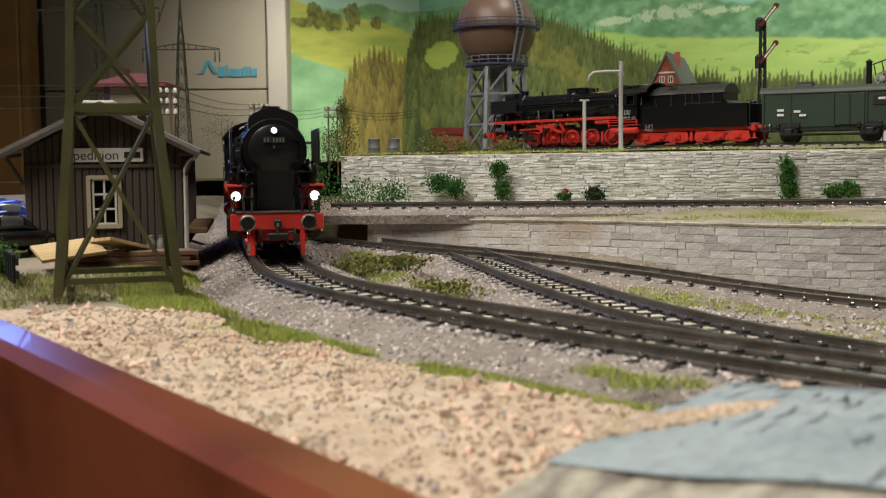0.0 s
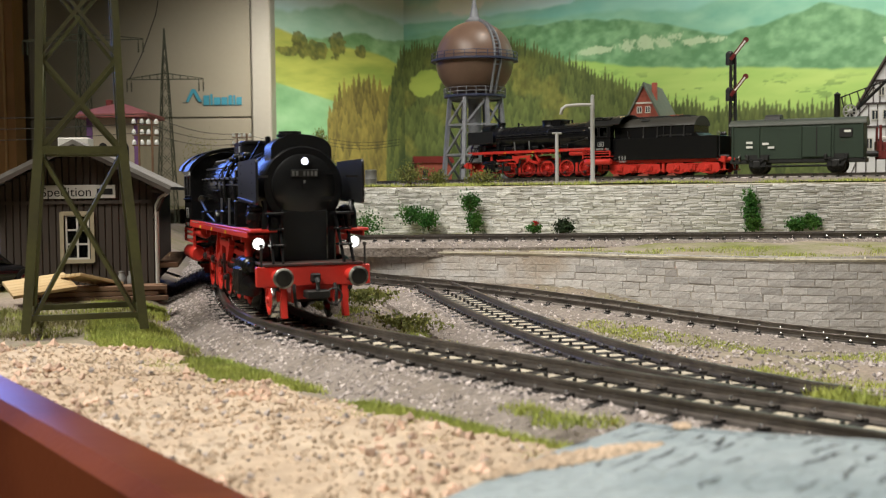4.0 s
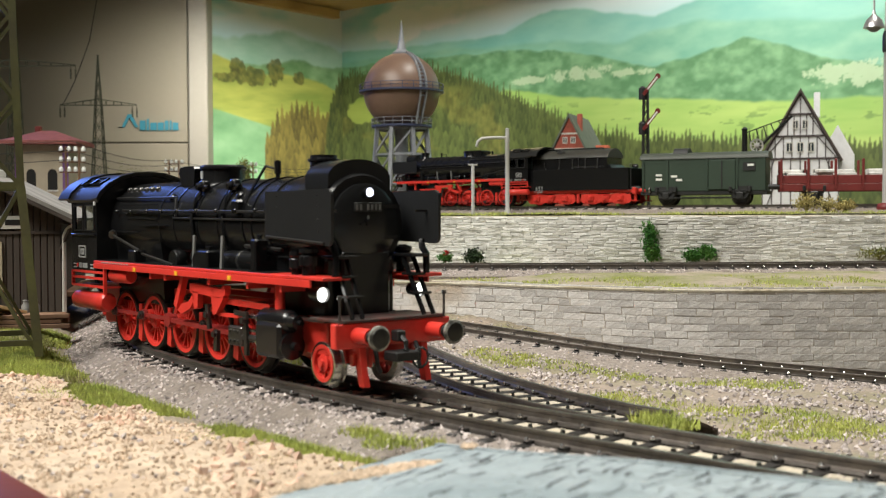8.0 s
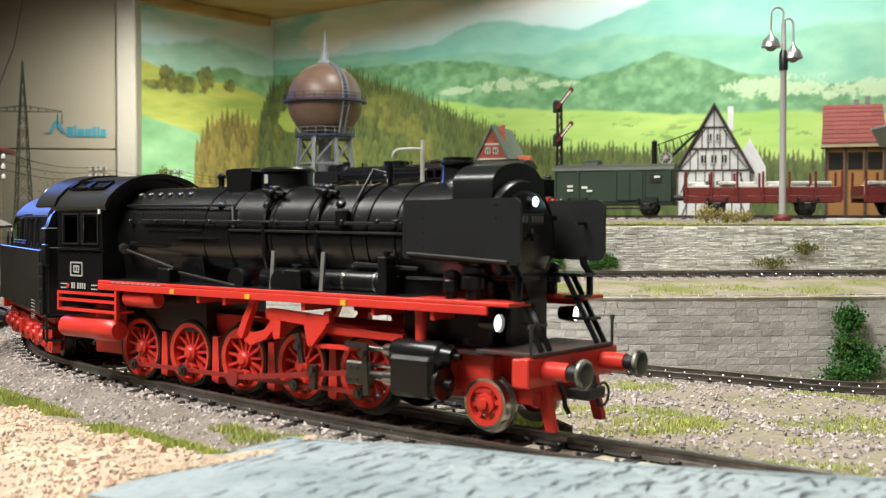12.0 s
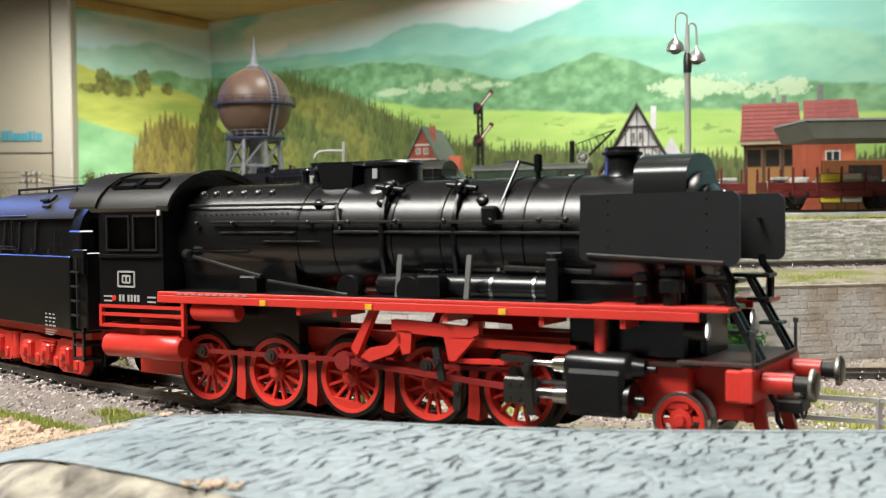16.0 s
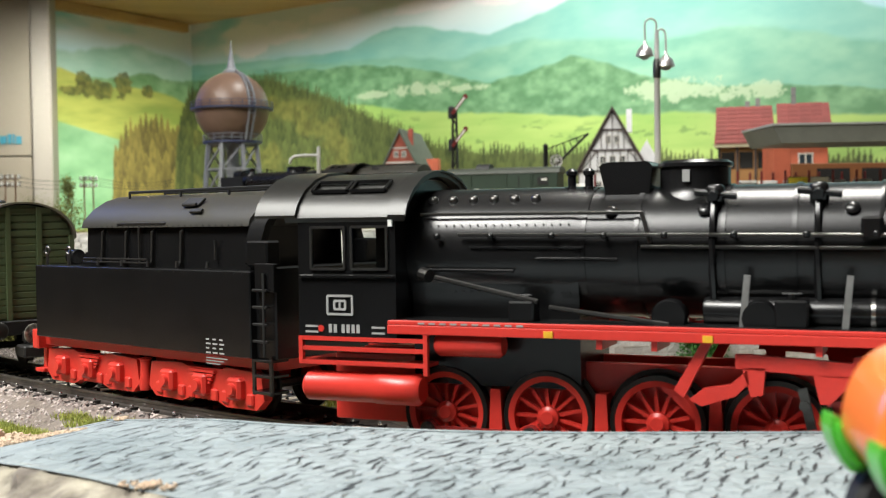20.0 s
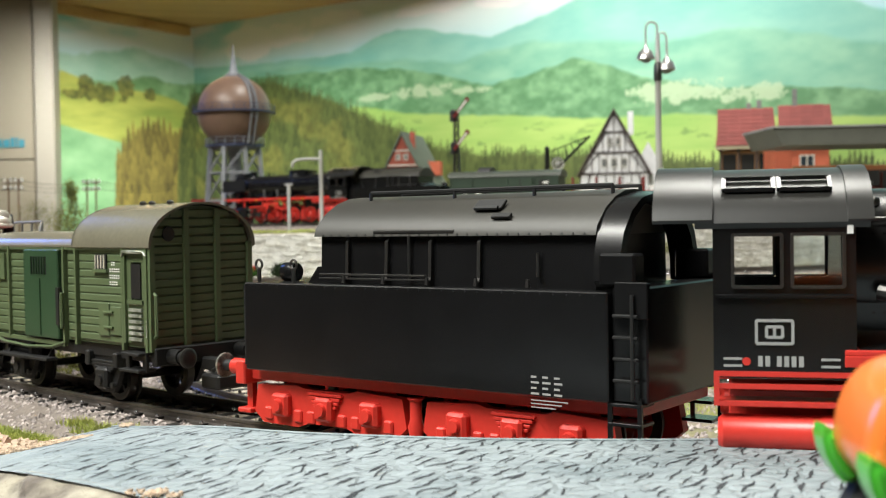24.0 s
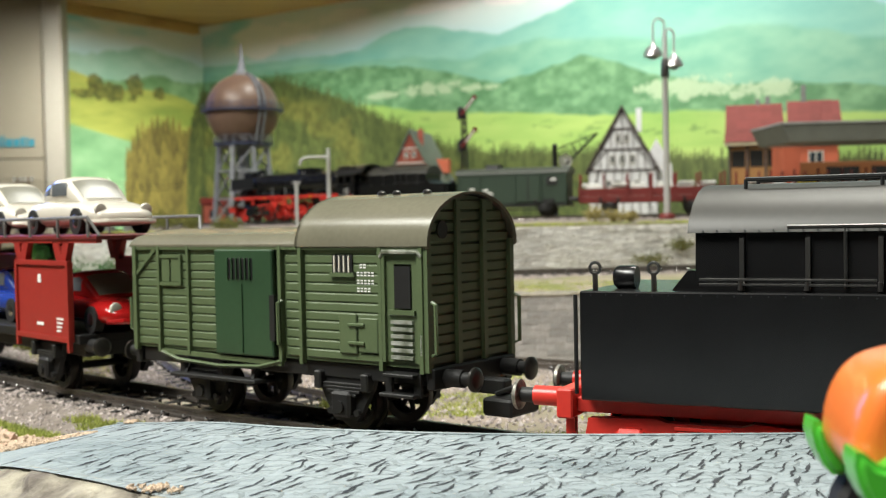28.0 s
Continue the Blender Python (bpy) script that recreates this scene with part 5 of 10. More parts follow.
        for x in np.arange(-101.2, -82.6, 1.1):
            for z in (21.4, 31.6):
                rod(bm, (x, s * 16.0, z), (x, s * 16.14, z), 0.16, seg=5)
        mp("cab_rivets", bm, BLACK, cab)
        # badge and plate, drawn as plain shapes
        bm = bmesh.new()
        y = s * 16.1
        for a, b in (((-96, y, 28.9), (-91, y, 28.9)), ((-96, y, 25.6), (-91, y, 25.6)), ((-96, y, 25.6), (-96, y, 28.9)), ((-91, y, 25.6), (-91, y, 28.9)),
                     ((-94.6, y, 28.0), (-92.4, y, 28.0)), ((-94.6, y, 26.5), (-92.4, y, 26.5)), ((-94.6, y, 26.5), (-94.6, y, 28.0)), ((-92.4, y, 26.5), (-92.4, y, 28.0)), ((-93.5, y, 26.5), (-93.5, y, 28.0))):
            bar(bm, a, b, 0.4, 0.3, (0, 1, 0.01))
        mp("badge", bm, PALEPRINT, cab, "white outlined railway badge")
        bm = bmesh.new()
        for x in (-95.8, -94.8, -93.2, -92.2, -91.2, -90.2):
            box(bm, x, min(y, y + s * 0.1), 22.3, x + 0.65, max(y, y + s * 0.1), 23.8)
        for x in (-100.6, -87.2):
            for z in (22.2, 23.2):
                box(bm, x, min(y, y + s * 0.06), z, x + 2.6, max(y, y + s * 0.06), z + 0.35)
        mp("number_bar", bm, PALEPRINT, cab, "white bars of plate writing")
        bm = bmesh.new()
        rod(bm, (-97.4, s * 16.0, 23.0), (-97.4, s * 16.2, 23.0), 0.6, seg=12)
        mp("red_dot", bm, RED, cab)
        bm = bmesh.new()
        ya, yb = sorted((s * 16.1, s * 16.5))
        box(bm, -83.6, ya, 41.2, -82.8, yb, 42.4)
        mp("window_deflector", bm, WHITE, cab)
    bm = bmesh.new()
    arc = [(16.6, 42.9), (15.6, 44.9), (13, 47.4), (9, 49.6), (4.5, 50.8), (0, 51.2), (-4.5, 50.8), (-9, 49.6), (-13, 47.4), (-15.6, 44.9), (-16.6, 42.9)]
    inner = [(a * 0.965, b - 0.8) for a, b in arc]
    prism(bm, arc + inner[::-1], -104.5, -80.5, "x")
    roof = mp("cab_roof", bm, CABROOF, cab, soft=30)
    for k, lift, x0, x1 in ((1.02, 0.35, -83.5, -80.0), (1.03, 0.5, -110.5, -102.0)):
        bm = bmesh.new()
        prism(bm, [(a * k, b + lift) for a, b in arc] + arc[::-1], x0, x1, "x")
        mp("roof_rim", bm, CABROOF, roof, soft=30)
    bm = bmesh.new()
    for s in (-1, 1):
        for x0, x1 in ((-100.4, -93.4), (-92.6, -85.6)):
            for a, b in (((x0, s * 10.4, 49.4), (x1, s * 10.4, 49.4)), ((x0, s * 13.2, 47.7), (x1, s * 13.2, 47.7)), ((x0, s * 10.4, 49.4), (x0, s * 13.2, 47.7)), ((x1, s * 10.4, 49.4), (x1, s * 13.2, 47.7))):
                bar(bm, a, b, 0.6, 0.6)
    mp("roof_vent", bm, BLACK, roof)
    # frame, buffer beam, front
    bm = bmesh.new()
    for s in (-1, 1):
        y0, y1 = sorted((s * 5.2, s * 6.2))
        box(bm, -100, y0, 5.0, 24, y1, 17.5, 0.2)
        box(bm, 23, y0 + 0.02, 5.0, 46, y1 - 0.02, 14.1, 0.2)
    for x in (-95, -66.5, -47.5, -28.5, -9.5, 20, 44):
        box(bm, x - 1.5, -5.2, 6, x + 1.5, 5.2, 14)
    frame_ = mp("frame", bm, RED, L)
    for x in (-9.5, -28.5, -47.5, -66.5):
        for s in (-1, 1):
            bm = bmesh.new()
            ya, yb = sorted((s * 6.0, s * 9.6))
            prism(bm, [(x - 1.4, 2.2), (x + 1.0, 1.6), (x + 1.3, 5), (x + 0.9, 12.5), (x - 0.9, 12.5), (x - 1.2, 5)], ya, yb, "y")
            mp("brake_shoe", bm, RED, L)
    bm = bmesh.new()
    box(bm, 44.8, -15.6, 9.6, 47.0, 15.6, 15.0, 0.25)
    beam = mp("buffer_beam", bm, RED, L)
    bm = bmesh.new()
    box(bm, 33, -13.5, 15.0, 47.2, 13.5, 15.7, 0.1)
    box(bm, 24, -11.5, 14.2, 36, 11.5, 15.0, 0.1)
    mp("front_deck", bm, DARKDECK, L)
    for s in (-1, 1):
        y0, y1 = sorted((s * 6.2, s * 9.5))
        plate("cylinder_frame", RED, L, 24.5, y0, 6.5, 34, y1, 15.2, bevel=0.4)
        y0, y1 = sorted((s * 9.3, s * 13.6))
        plate("beam_bracket", RED, L, 41.5, y0, 9.2, 44.8, y1, 14.6, bevel=0.4)
        buffer(L, 56.0, s * 10.05, 12.4, RED)
        bm = bmesh.new()
        prism(bm, [(44.6, 9.6), (46.6, 9.6), (47.4, 5.0), (48.4, 1.2), (46.4, 1.2), (45.2, 5.0)], s * 8.4 - 0.8, s * 8.4 + 0.8, "y")
        box(bm, 43.8, min(s * 7, s * 10), 5.5, 45.4, max(s * 7, s * 10), 8.2, 0.2)
        mp("guard_iron", bm, RED, L)
        bm = bmesh.new()
        rod(bm, (46.6, s * 14.2, 14.8), (46.6, s * 14.2, 20.4), 0.32, seg=6)
        rod(bm, (46.6, s * 14.2, 20.2), (46.6, s * 14.2, 21.0), 0.55, seg=8)
        mp("coupling_post", bm, DARKSTEEL, L)
        bm = bmesh.new()
        for a, b in (((39.2, s * 7.8, 29.0), (46.8, s * 8.4, 15.8)), ((39.2, s * 10.6, 29.0), (46.8, s * 11.0, 15.8))):
            bar(bm, a, b, 0.6, 1.0)
        for x, z in ((43.9, 20.2), (41.6, 24.4)):
            ya, yb = sorted((s * 7.4, s * 11.4))
            box(bm, x - 2.4, ya, z, x + 1.8, yb, z + 0.6, 0.1)
        ya, yb = sorted((s * 7.2, s * 12.5))
        box(bm, 36, ya, 28.6, 43.6, yb, 29.3, 0.1)
        mp("front_step", bm, BLACK, L)
        bm = bmesh.new()
        lathe(bm, [(0, 34.5), (1.4, 34.6), (1.75, 38.7), (1.62, 38.7), (1.55, 37.7), (0, 37.6)], 24, along_x((0, s * 13.4, 20.8)))
        lamp = mp("headlamp", bm, BLACK, L, soft=40)
        bm = bmesh.new()
        lathe(bm, [(1.6, -0.3), (1.4, 0.0), (0.8, 0.25), (0, 0.34)], 20, along_x((38.05, s * 13.4, 20.8)))
        mp("lamp_lens", bm, LAMPGLOW, lamp, "lit warm-white lamp lens", soft=60)
        bm = bmesh.new()
        tube(bm, [(47, s * 5.6, 10), (48.2, s * 5.8, 8), (48.4, s * 5.6, 5.6), (49.2, s * 5.4, 4.2)], 0.5)
        mp("brake_hose", bm, SOOT, L)
    bm = bmesh.new()
    rod(bm, (34.6, 0, 43.2), (37.4, 0, 43.2), 1.0, 1.15, seg=18)
    box(bm, 34.6, -0.6, 41.6, 36.6, 0.6, 42.4, 0.1)
    lamp = mp("headlamp", bm, BLACK, L, soft=40)
    bm = bmesh.new()
    lathe(bm, [(1.0, 0), (0.85, 0.25), (0, 0.4)], 18, along_x((37.4, 0, 43.2)))
    mp("lamp_lens", bm, TOPGLOW, lamp, "lit bluish-white lamp lens", soft=60)
    bm = bmesh.new()
    box(bm, 47.0, -1.2, 10.6, 49.8, 1.2, 13, 0.3)
    box(bm, 47.0, -3.2, 6.5, 52, 3.2, 8.6, 0.3)
    tube(bm, [(49.6, 0, 11.6), (51.2, 0, 10.6), (51.4, 0, 9), (50.6, 0, 8.4)], 0.6)
    mp("coupling_hook", bm, SOOT, L)
    bm = bmesh.new()
    for k in range(10):
        a, b = 2 * math.pi * k / 10, 2 * math.pi * (k + 1) / 10
        rod(bm, (50.5, 4.5 + 2.2 * math.cos(a), 6.8 + 2.2 * math.sin(a)), (50.5, 4.5 + 2.2 * math.cos(b), 6.8 + 2.2 * math.sin(b)), 0.28, seg=5)
    mp("coupling_loop", bm, SOOT, L)
    # cylinders
    for s in (-1, 1):
        bm = bmesh.new()
        ya, yb = sorted((s * 9.4, s * 16.6))
        box(bm, 12.8, ya, 5.6, 24.2, yb, 13.8, 0.9)
        lathe(bm, [(0, 12.4), (2.5, 12.4), (2.7, 13), (2.7, 24), (2.5, 24.6), (1.9, 25.2), (1.5, 27.4), (0.6, 27.6), (0.6, 29.2), (0, 29.2)], 24, along_x((0, s * 13.2, 13.9)))
        lathe(bm, [(0, 24), (3.2, 24), (3.2, 25), (1, 25.4), (0.9, 27), (0, 27)], 24, along_x((0, s * 13.2, 8.4)))
        cyl = mp("cylinder", bm, BOILER, L, soft=30)
        bm = bmesh.new()
        for z, r in ((13.9, 0.6), (8.4, 0.8)):
            rod(bm, (4, s * 13.2, z), (12.8, s * 13.2, z), r, seg=10)
            rod(bm, (9.5, s * 13.2, z), (12.8, s * 13.2, z), r + 0.7, r + 1.0, seg=12)
        rod(bm, (2, s * 12.4, 10.4), (12.8, s * 12.4, 10.4), 0.5, seg=6)
        mp("piston_rod", bm, STEEL, cyl, "bright steel piston rods", soft=40)
        bm = bmesh.new()
        rod(bm, (18.5, s * 12.8, 15.8), (18.5, s * 12.8, 22.6), 1.2, seg=12)
        mp("steam_inlet", bm, RED, cyl, soft=40)
        # motion bracket and valve gear frame in red
        bm = bmesh.new()
        ya, yb = sorted((s * 13.0, s * 14.6))
        prism(bm, [(-31.8, 13.2), (-29.8, 12.2), (-24.6, 14.0), (-22.4, 16.2), (-22.8, 18.2), (-25.4, 15.8), (-29.6, 15.0)], ya, yb, "y")
        prism(bm, [(-24.6, 20.6), (-24.6, 18.4), (-10.0, 17.6), (-7.4, 17.6), (-5.6, 18.6), (-5.6, 20.8), (-7.0, 20.8), (-7.4, 19.8), (-22.0, 20.6)], ya, yb, "y")
        prism(bm, [(-34.2, 14.6), (-32.6, 13.4), (-28.0, 22.6), (-29.6, 22.6)], ya, yb, "y")
        prism(bm, [(-23.6, 18.6), (-22.2, 14.0), (-20.4, 14.4), (-20.0, 18.6)], ya, yb, "y")
        prism(bm, [(-13.0, 17.8), (-12.0, 13.4), (-10.6, 13.4), (-6.4, 17.8)], ya, yb, "y")
        mp("link_bracket", bm, RED, L)
        bm = bmesh.new()
        bar(bm, (-9, s * 12.2, 16.8), (13.6, s * 12.2, 16.4), 1.2, 1.5)
        bar(bm, (-11, s * 13.2, 13.4), (2, s * 13.2, 13.6), 1.0, 0.9)
        mp("slide_bar", bm, RED, L)
        bm = bmesh.new()
        bar(bm, (-14.5, s * 14.9, 15.8), (-13.2, s * 14.9, 9.6), 0.7, 1.4, (1, 0, 0))
        bar(bm, (-10.2, s * 14.6, 4.4), (-9.8, s * 14.6, 9.6), 1.0, 1.6, (1, 0, 0))
        bar(bm, (5.0, s * 14.4, 4.6), (4.4, s * 14.4, 15.0), 0.8, 1.5, (1, 0, 0))
        bar(bm, (-1, s * 14.4, 14.6), (5.4, s * 14.4, 14.4), 0.7, 1.1)
        for x, z in ((-14.2, 13.2), (4.6, 13.0), (-10, 8.6)):
            rod(bm, (x, s * 14.2, z), (x, s * 15.8, z), 0.8, seg=10)
        mp("valve_gear", bm, DARKSTEEL, L, "dark steel valve gear links")
    return L


DARKDECK = material("worn_dark_deck", (0.05, 0.035, 0.03), 0.6, vary=0.3, second=(0.14, 0.02, 0.015), second_at=0.6, patch=200)


def tender():
    T = thing("tender", "black tender with domed bunker top and red bogies", "tender")
    bm = bmesh.new()
    box(bm, -56, -17, 13.2, 29, 17, 31.3, 0.25)
    body = mp("tank", bm, BLACK, T)
    bm = bmesh.new()
    box(bm, 29.05, -15.6, 13.2, 35.5, 15.6, 32.2, 0.3)
    box(bm, 30, -16.6, 27, 36, -15.4, 33, 0.2)
    box(bm, 30, 15.4, 27, 36, 16.6, 33, 0.2)
    mp("front_plate", bm, BLACK, T)
    bm = bmesh.new()
    prism(bm, [(-13.4, 31.3), (-13.0, 41.0), (13.0, 41.0), (13.4, 31.3)], -37.5, 25, "x")
    bunker = mp("bunker", bm, BLACK, T)
    bm = bmesh.new()
    arc = [(14.2, 40.6), (13.7, 42.2), (10.6, 45.2), (7, 47.2), (3.5, 48.2), (0, 48.5), (-3.5, 48.2), (-7, 47.2), (-10.6, 45.2), (-13.7, 42.2), (-14.2, 40.6)]
    prism(bm, arc, -38.5, 25.5, "x")
    lid = mp("bunker_cover", bm, COVERGREY, bunker, "dull grey-black domed cover", soft=30)
    bm = bmesh.new()
    for s in (-1, 1):
        rod(bm, (-31, s * 5.2, 49.2), (24, s * 5.2, 49.2), 0.35, seg=6)
        for x in (-31, -10, 8, 24):
            rod(bm, (x, s * 5.2, 47.2), (x, s * 5.2, 49.2), 0.35, seg=6)
    mp("cover_rail", bm, SOOT, lid)
    for s in (-1, 1):
        bm = bmesh.new()
        k = Matrix.Translation((0, s * 9.9, 46.0)) @ Matrix.Rotation(s * radians(-38), 4, "X")
        box(bm, -1.5, -1.3, -0.1, 4.6, 1.3, 0.5, 0.1, k)
        box(bm, 3.6, -3.8, -0.2, 7.6, -2.6, 0.4, 0.1, k)
        rod(bm, (-1, s * 11.2, 45.6), (4, s * 11.2, 45.6), 0.4)
        mp("cover_latch", bm, SOOT, lid)
        bm = bmesh.new()
        for x in (-30, -20, -9.5, 1.5):
            prism(bm, [(s * 13.2, 31.4), (s * 14.8, 31.4), (s * 14.2, 33), (s * 13.9, 39.6), (s * 13.1, 40.2)], x - 0.35, x + 0.35, "x")
        mp("bunker_rib", bm, DARKSTEEL, bunker)
        bm = bmesh.new()
        for z in (32.4, 33.2):
            rod(bm, (-36.5, s * 15, z), (-10, s * 15, z), 0.22, seg=6)
        rod(bm, (-23, s * 13.9, 41.4), (-4, s * 13.9, 41.4), 0.35, seg=6)
        rod(bm, (-14.5, s * 13.9, 32), (-14.5, s * 13.9, 41.4), 0.3, seg=6)
        rod(bm, (14, s * 14, 33.4), (14, s * 14, 37.6), 0.3, seg=6)
        mp("bunker_rail", bm, DARKSTEEL, bunker)
    for s in (-1, 1):
        for x in (-30, -20, -9.5, 1.5, 12.5):
            bm = bmesh.new()
            rod(bm, (x, s * 15.0, 31.6), (x, s * 15.0, 33.0), 0.5, 0.35, seg=8)
            mp("rib_foot", bm, DARKSTEEL, bunker)
        bm = bmesh.new()
        for x in np.arange(-36, 24, 2.2):
            rod(bm, (x, s * 14.15, 40.9), (x, s * 14.35, 40.9), 0.16, seg=5)
        mp("rivets", bm, SOOT, lid)
        for z in (17, 20.5, 24, 27.5):
            bm = bmesh.new()
            rod(bm, (30.0, s * 17.0, z), (34.4, s * 17.0, z), 0.3, seg=6)
            mp("ladder_rung", bm, SOOT, T)
    # cab-side arch of the tender
    bm = bmesh.new()
    arc2 = [(15.4, 33), (15.2, 37), (13.8, 41), (10.8, 44.6), (7, 46.8), (0, 48), (-7, 46.8), (-10.8, 44.6), (-13.8, 41), (-15.2, 37), (-15.4, 33)]
    prism(bm, arc2 + [(a * 0.9, b - 1.2) for a, b in arc2[::-1]], 25.6, 30.5, "x")
    mp("front_arch", bm, BOILER, T, soft=30)
    plate("tool_locker", BLACK, T, 27, -16.2, 32.2, 33.6, -12.5, 37.6, bevel=0.4)
    plate("tool_locker", BLACK, T, 27, 12.5, 32.2, 33.6, 16.2, 37.6, bevel=0.4)
    # rear details on the tank top
    bm = bmesh.new()
    lathe(bm, [(0, 0), (1.9, 0), (2.0, 0.5), (2.0, 3.2), (1.5, 3.8), (0, 3.9)], 18, Matrix.Translation((-48.5, -9, 33.2)) @ Matrix.Rotation(radians(-90), 4, "Y"))
    box(bm, -51, -10, 31.3, -49, -8, 32.2)
    mp("tender_lamp", bm, BLACK, T, soft=40)
    for x in (-54.0, -44.0):
        bm = bmesh.new()
        rod(bm, (x, -14.6, 31.3), (x, -14.6, 34.2), 0.45, seg=6)
        for k in range(10):
            a, b = 2 * math.pi * k / 10, 2 * math.pi * (k + 1) / 10
            rod(bm, (x + 0.95 * math.cos(a), -14.6, 35 + 0.95 * math.sin(a)), (x + 0.95 * math.cos(b), -14.6, 35 + 0.95 * math.sin(b)), 0.28, seg=5)
        mp("lifting_eye", bm, DARKSTEEL, T)
    bm = bmesh.new()
    prism(bm, [(-41.5, 31.3), (-37.6, 31.3), (-37.6, 34.6), (-38.8, 34.6)], -13, 13, "y")
    mp("coal_chute", bm, BLACK, T)
    for s in (-1, 1):
        bm = bmesh.new()
        y = s * 17.06
        for k in range(4):
            for j in range(3):
                box(bm, 14.2 + j * 2.3, min(y, y + s * 0.05), 16.4 - k * 0.95, 15.3 + j * 2.3 + 0.5 * (k % 2), max(y, y + s * 0.05), 16.75 - k * 0.95)
        for k in range(3):
            box(bm, 14.2, min(y, y + s * 0.05), 12.5 - k * 0.6, 21.5 - k * 1.2, max(y, y + s * 0.05), 12.7 - k * 0.6)
        mp("small_print", bm, PALEPRINT, body, "small white lettering bars")
        bm = bmesh.new()
        rod(bm, (-57.2, s * 15.6, 14), (-57.2, s * 15.6, 30.6), 0.35, seg=6)
        rod(bm, (33.5, s * 17.1, 14), (33.5, s * 17.1, 31), 0.35, seg=6)
        for x in np.arange(-54, 28, 2.6):
            rod(bm, (x, s * 17.0, 30.7), (x, s * 17.1, 30.7), 0.14, seg=5)
        mp("hand_grip", bm, SOOT, T)
        bm = bmesh.new()
        for z in (6.0, 9.4, 12.6):
            ya, yb = sorted((s * 11.5, s * 16.4))
            box(bm, 28.5, ya, z, 34.5, yb, z + 0.6, 0.1)
        for x in (28.8, 34.2):
            bar(bm, (x, s * 16.0, 5.8), (x, s * 16.0, 14), 0.5, 0.8, (1, 0, 0))
        mp("tender_step", bm, BLACK, T)
        buffer(T, -70.5, s * 10.05, 12.4, RED, -1)
    plate("tender_frame", RED, T, -58, -13.5, 10.6, 33, 13.5, 13.1, bevel=0.2)
    plate("tender_beam", RED, T, -61, -15.5, 9.6, -58.1, 15.5, 14.6, bevel=0.3)
    bm = bmesh.new()
    for s in (-1, 1):
        bar(bm, (-59.5, s * 12, 9.6), (-59.5, s * 12, 4), 1.4, 1.6, (1, 0, 0))
        ya, yb = sorted((s * 9.5, s * 14.5))
        box(bm, -61.5, ya, 3.4, -57.5, yb, 4.4, 0.2)
    mp("rear_step", bm, RED, T)
    wheels = []
    for x0 in (-36.5, 8.5):
        for s in (-1, 1):
            bm = bmesh.new()
            ya, yb = sorted((s * 11.4, s * 13.6))
            prism(bm, [(x0 - 19.5, 9.6), (x0 - 8, 10.2), (x0 - 6, 9.6), (x0 + 6, 9.6), (x0 + 8, 10.2), (x0 + 19.5, 9.6), (x0 + 20.5, 4.0), (x0 + 18, 1.8), (x0 + 8, 1.6), (x0 + 5, 2.6), (x0 - 5, 2.6), (x0 - 8, 1.6), (x0 - 18, 1.8), (x0 - 20.5, 4.0)], ya, yb, "y")
            bogie = mp("bogie", bm, RED, T)
            for x in (x0 - 12, x0, x0 + 12):
                bm = bmesh.new()
                ya, yb = sorted((s * 13.0, s * 15.4))
                box(bm, x - 2.3, ya, 3.6, x + 2.3, yb, 8.4, 0.6)
                rod(bm, (x, s * 15.2, 6.0), (x, s * 16.2, 6.0), 1.5, 1.2, seg=12)
                for dx in (-4.2, 4.2):
                    ya, yb = sorted((s * 12.8, s * 14.2))
                    box(bm, x + dx - 1.1, ya, 2.6, x + dx + 1.1, yb, 5.2, 0.3)
                mp("axle_box", bm, RED, bogie, soft=30)
            bm = bmesh.new()
            for k in range(4):
                ya, yb = sorted((s * 12.9, s * 14.4))
                box(bm, x0 - 4.6 + k * 0.5, ya, 8.6 - k * 0.8, x0 + 4.6 - k * 0.5, yb, 9.2 - k * 0.8, 0.1)
            mp("leaf_spring", bm, RED, bogie)
        for x in (x0 - 12, x0 + 12):
            wheels += wheel_pair("tender_wheel", T, x, 5.7, 8.3, lambda: holed_wheel(5.7, 2.8), (RED, TYRE))
    for x in (-14,):
        for s in (-1, 1):
            bm = bmesh.new()
            lathe(bm, [(0, 2.4), (1.3, 2.6), (1.6, 4.5), (1.2, 6), (1.2, 9.5), (1.7, 10), (0, 10.4)], 12, Matrix.Translation((x, s * 13.2, 0)))
            mp("sand_pipe", bm, RED, T, soft=40)
    return T, wheels


COVERGREY = material("dull_grey_black", (0.032, 0.03, 0.024), 0.46, vary=0.15, grain=900, bump=0.04, depth=0.0001)

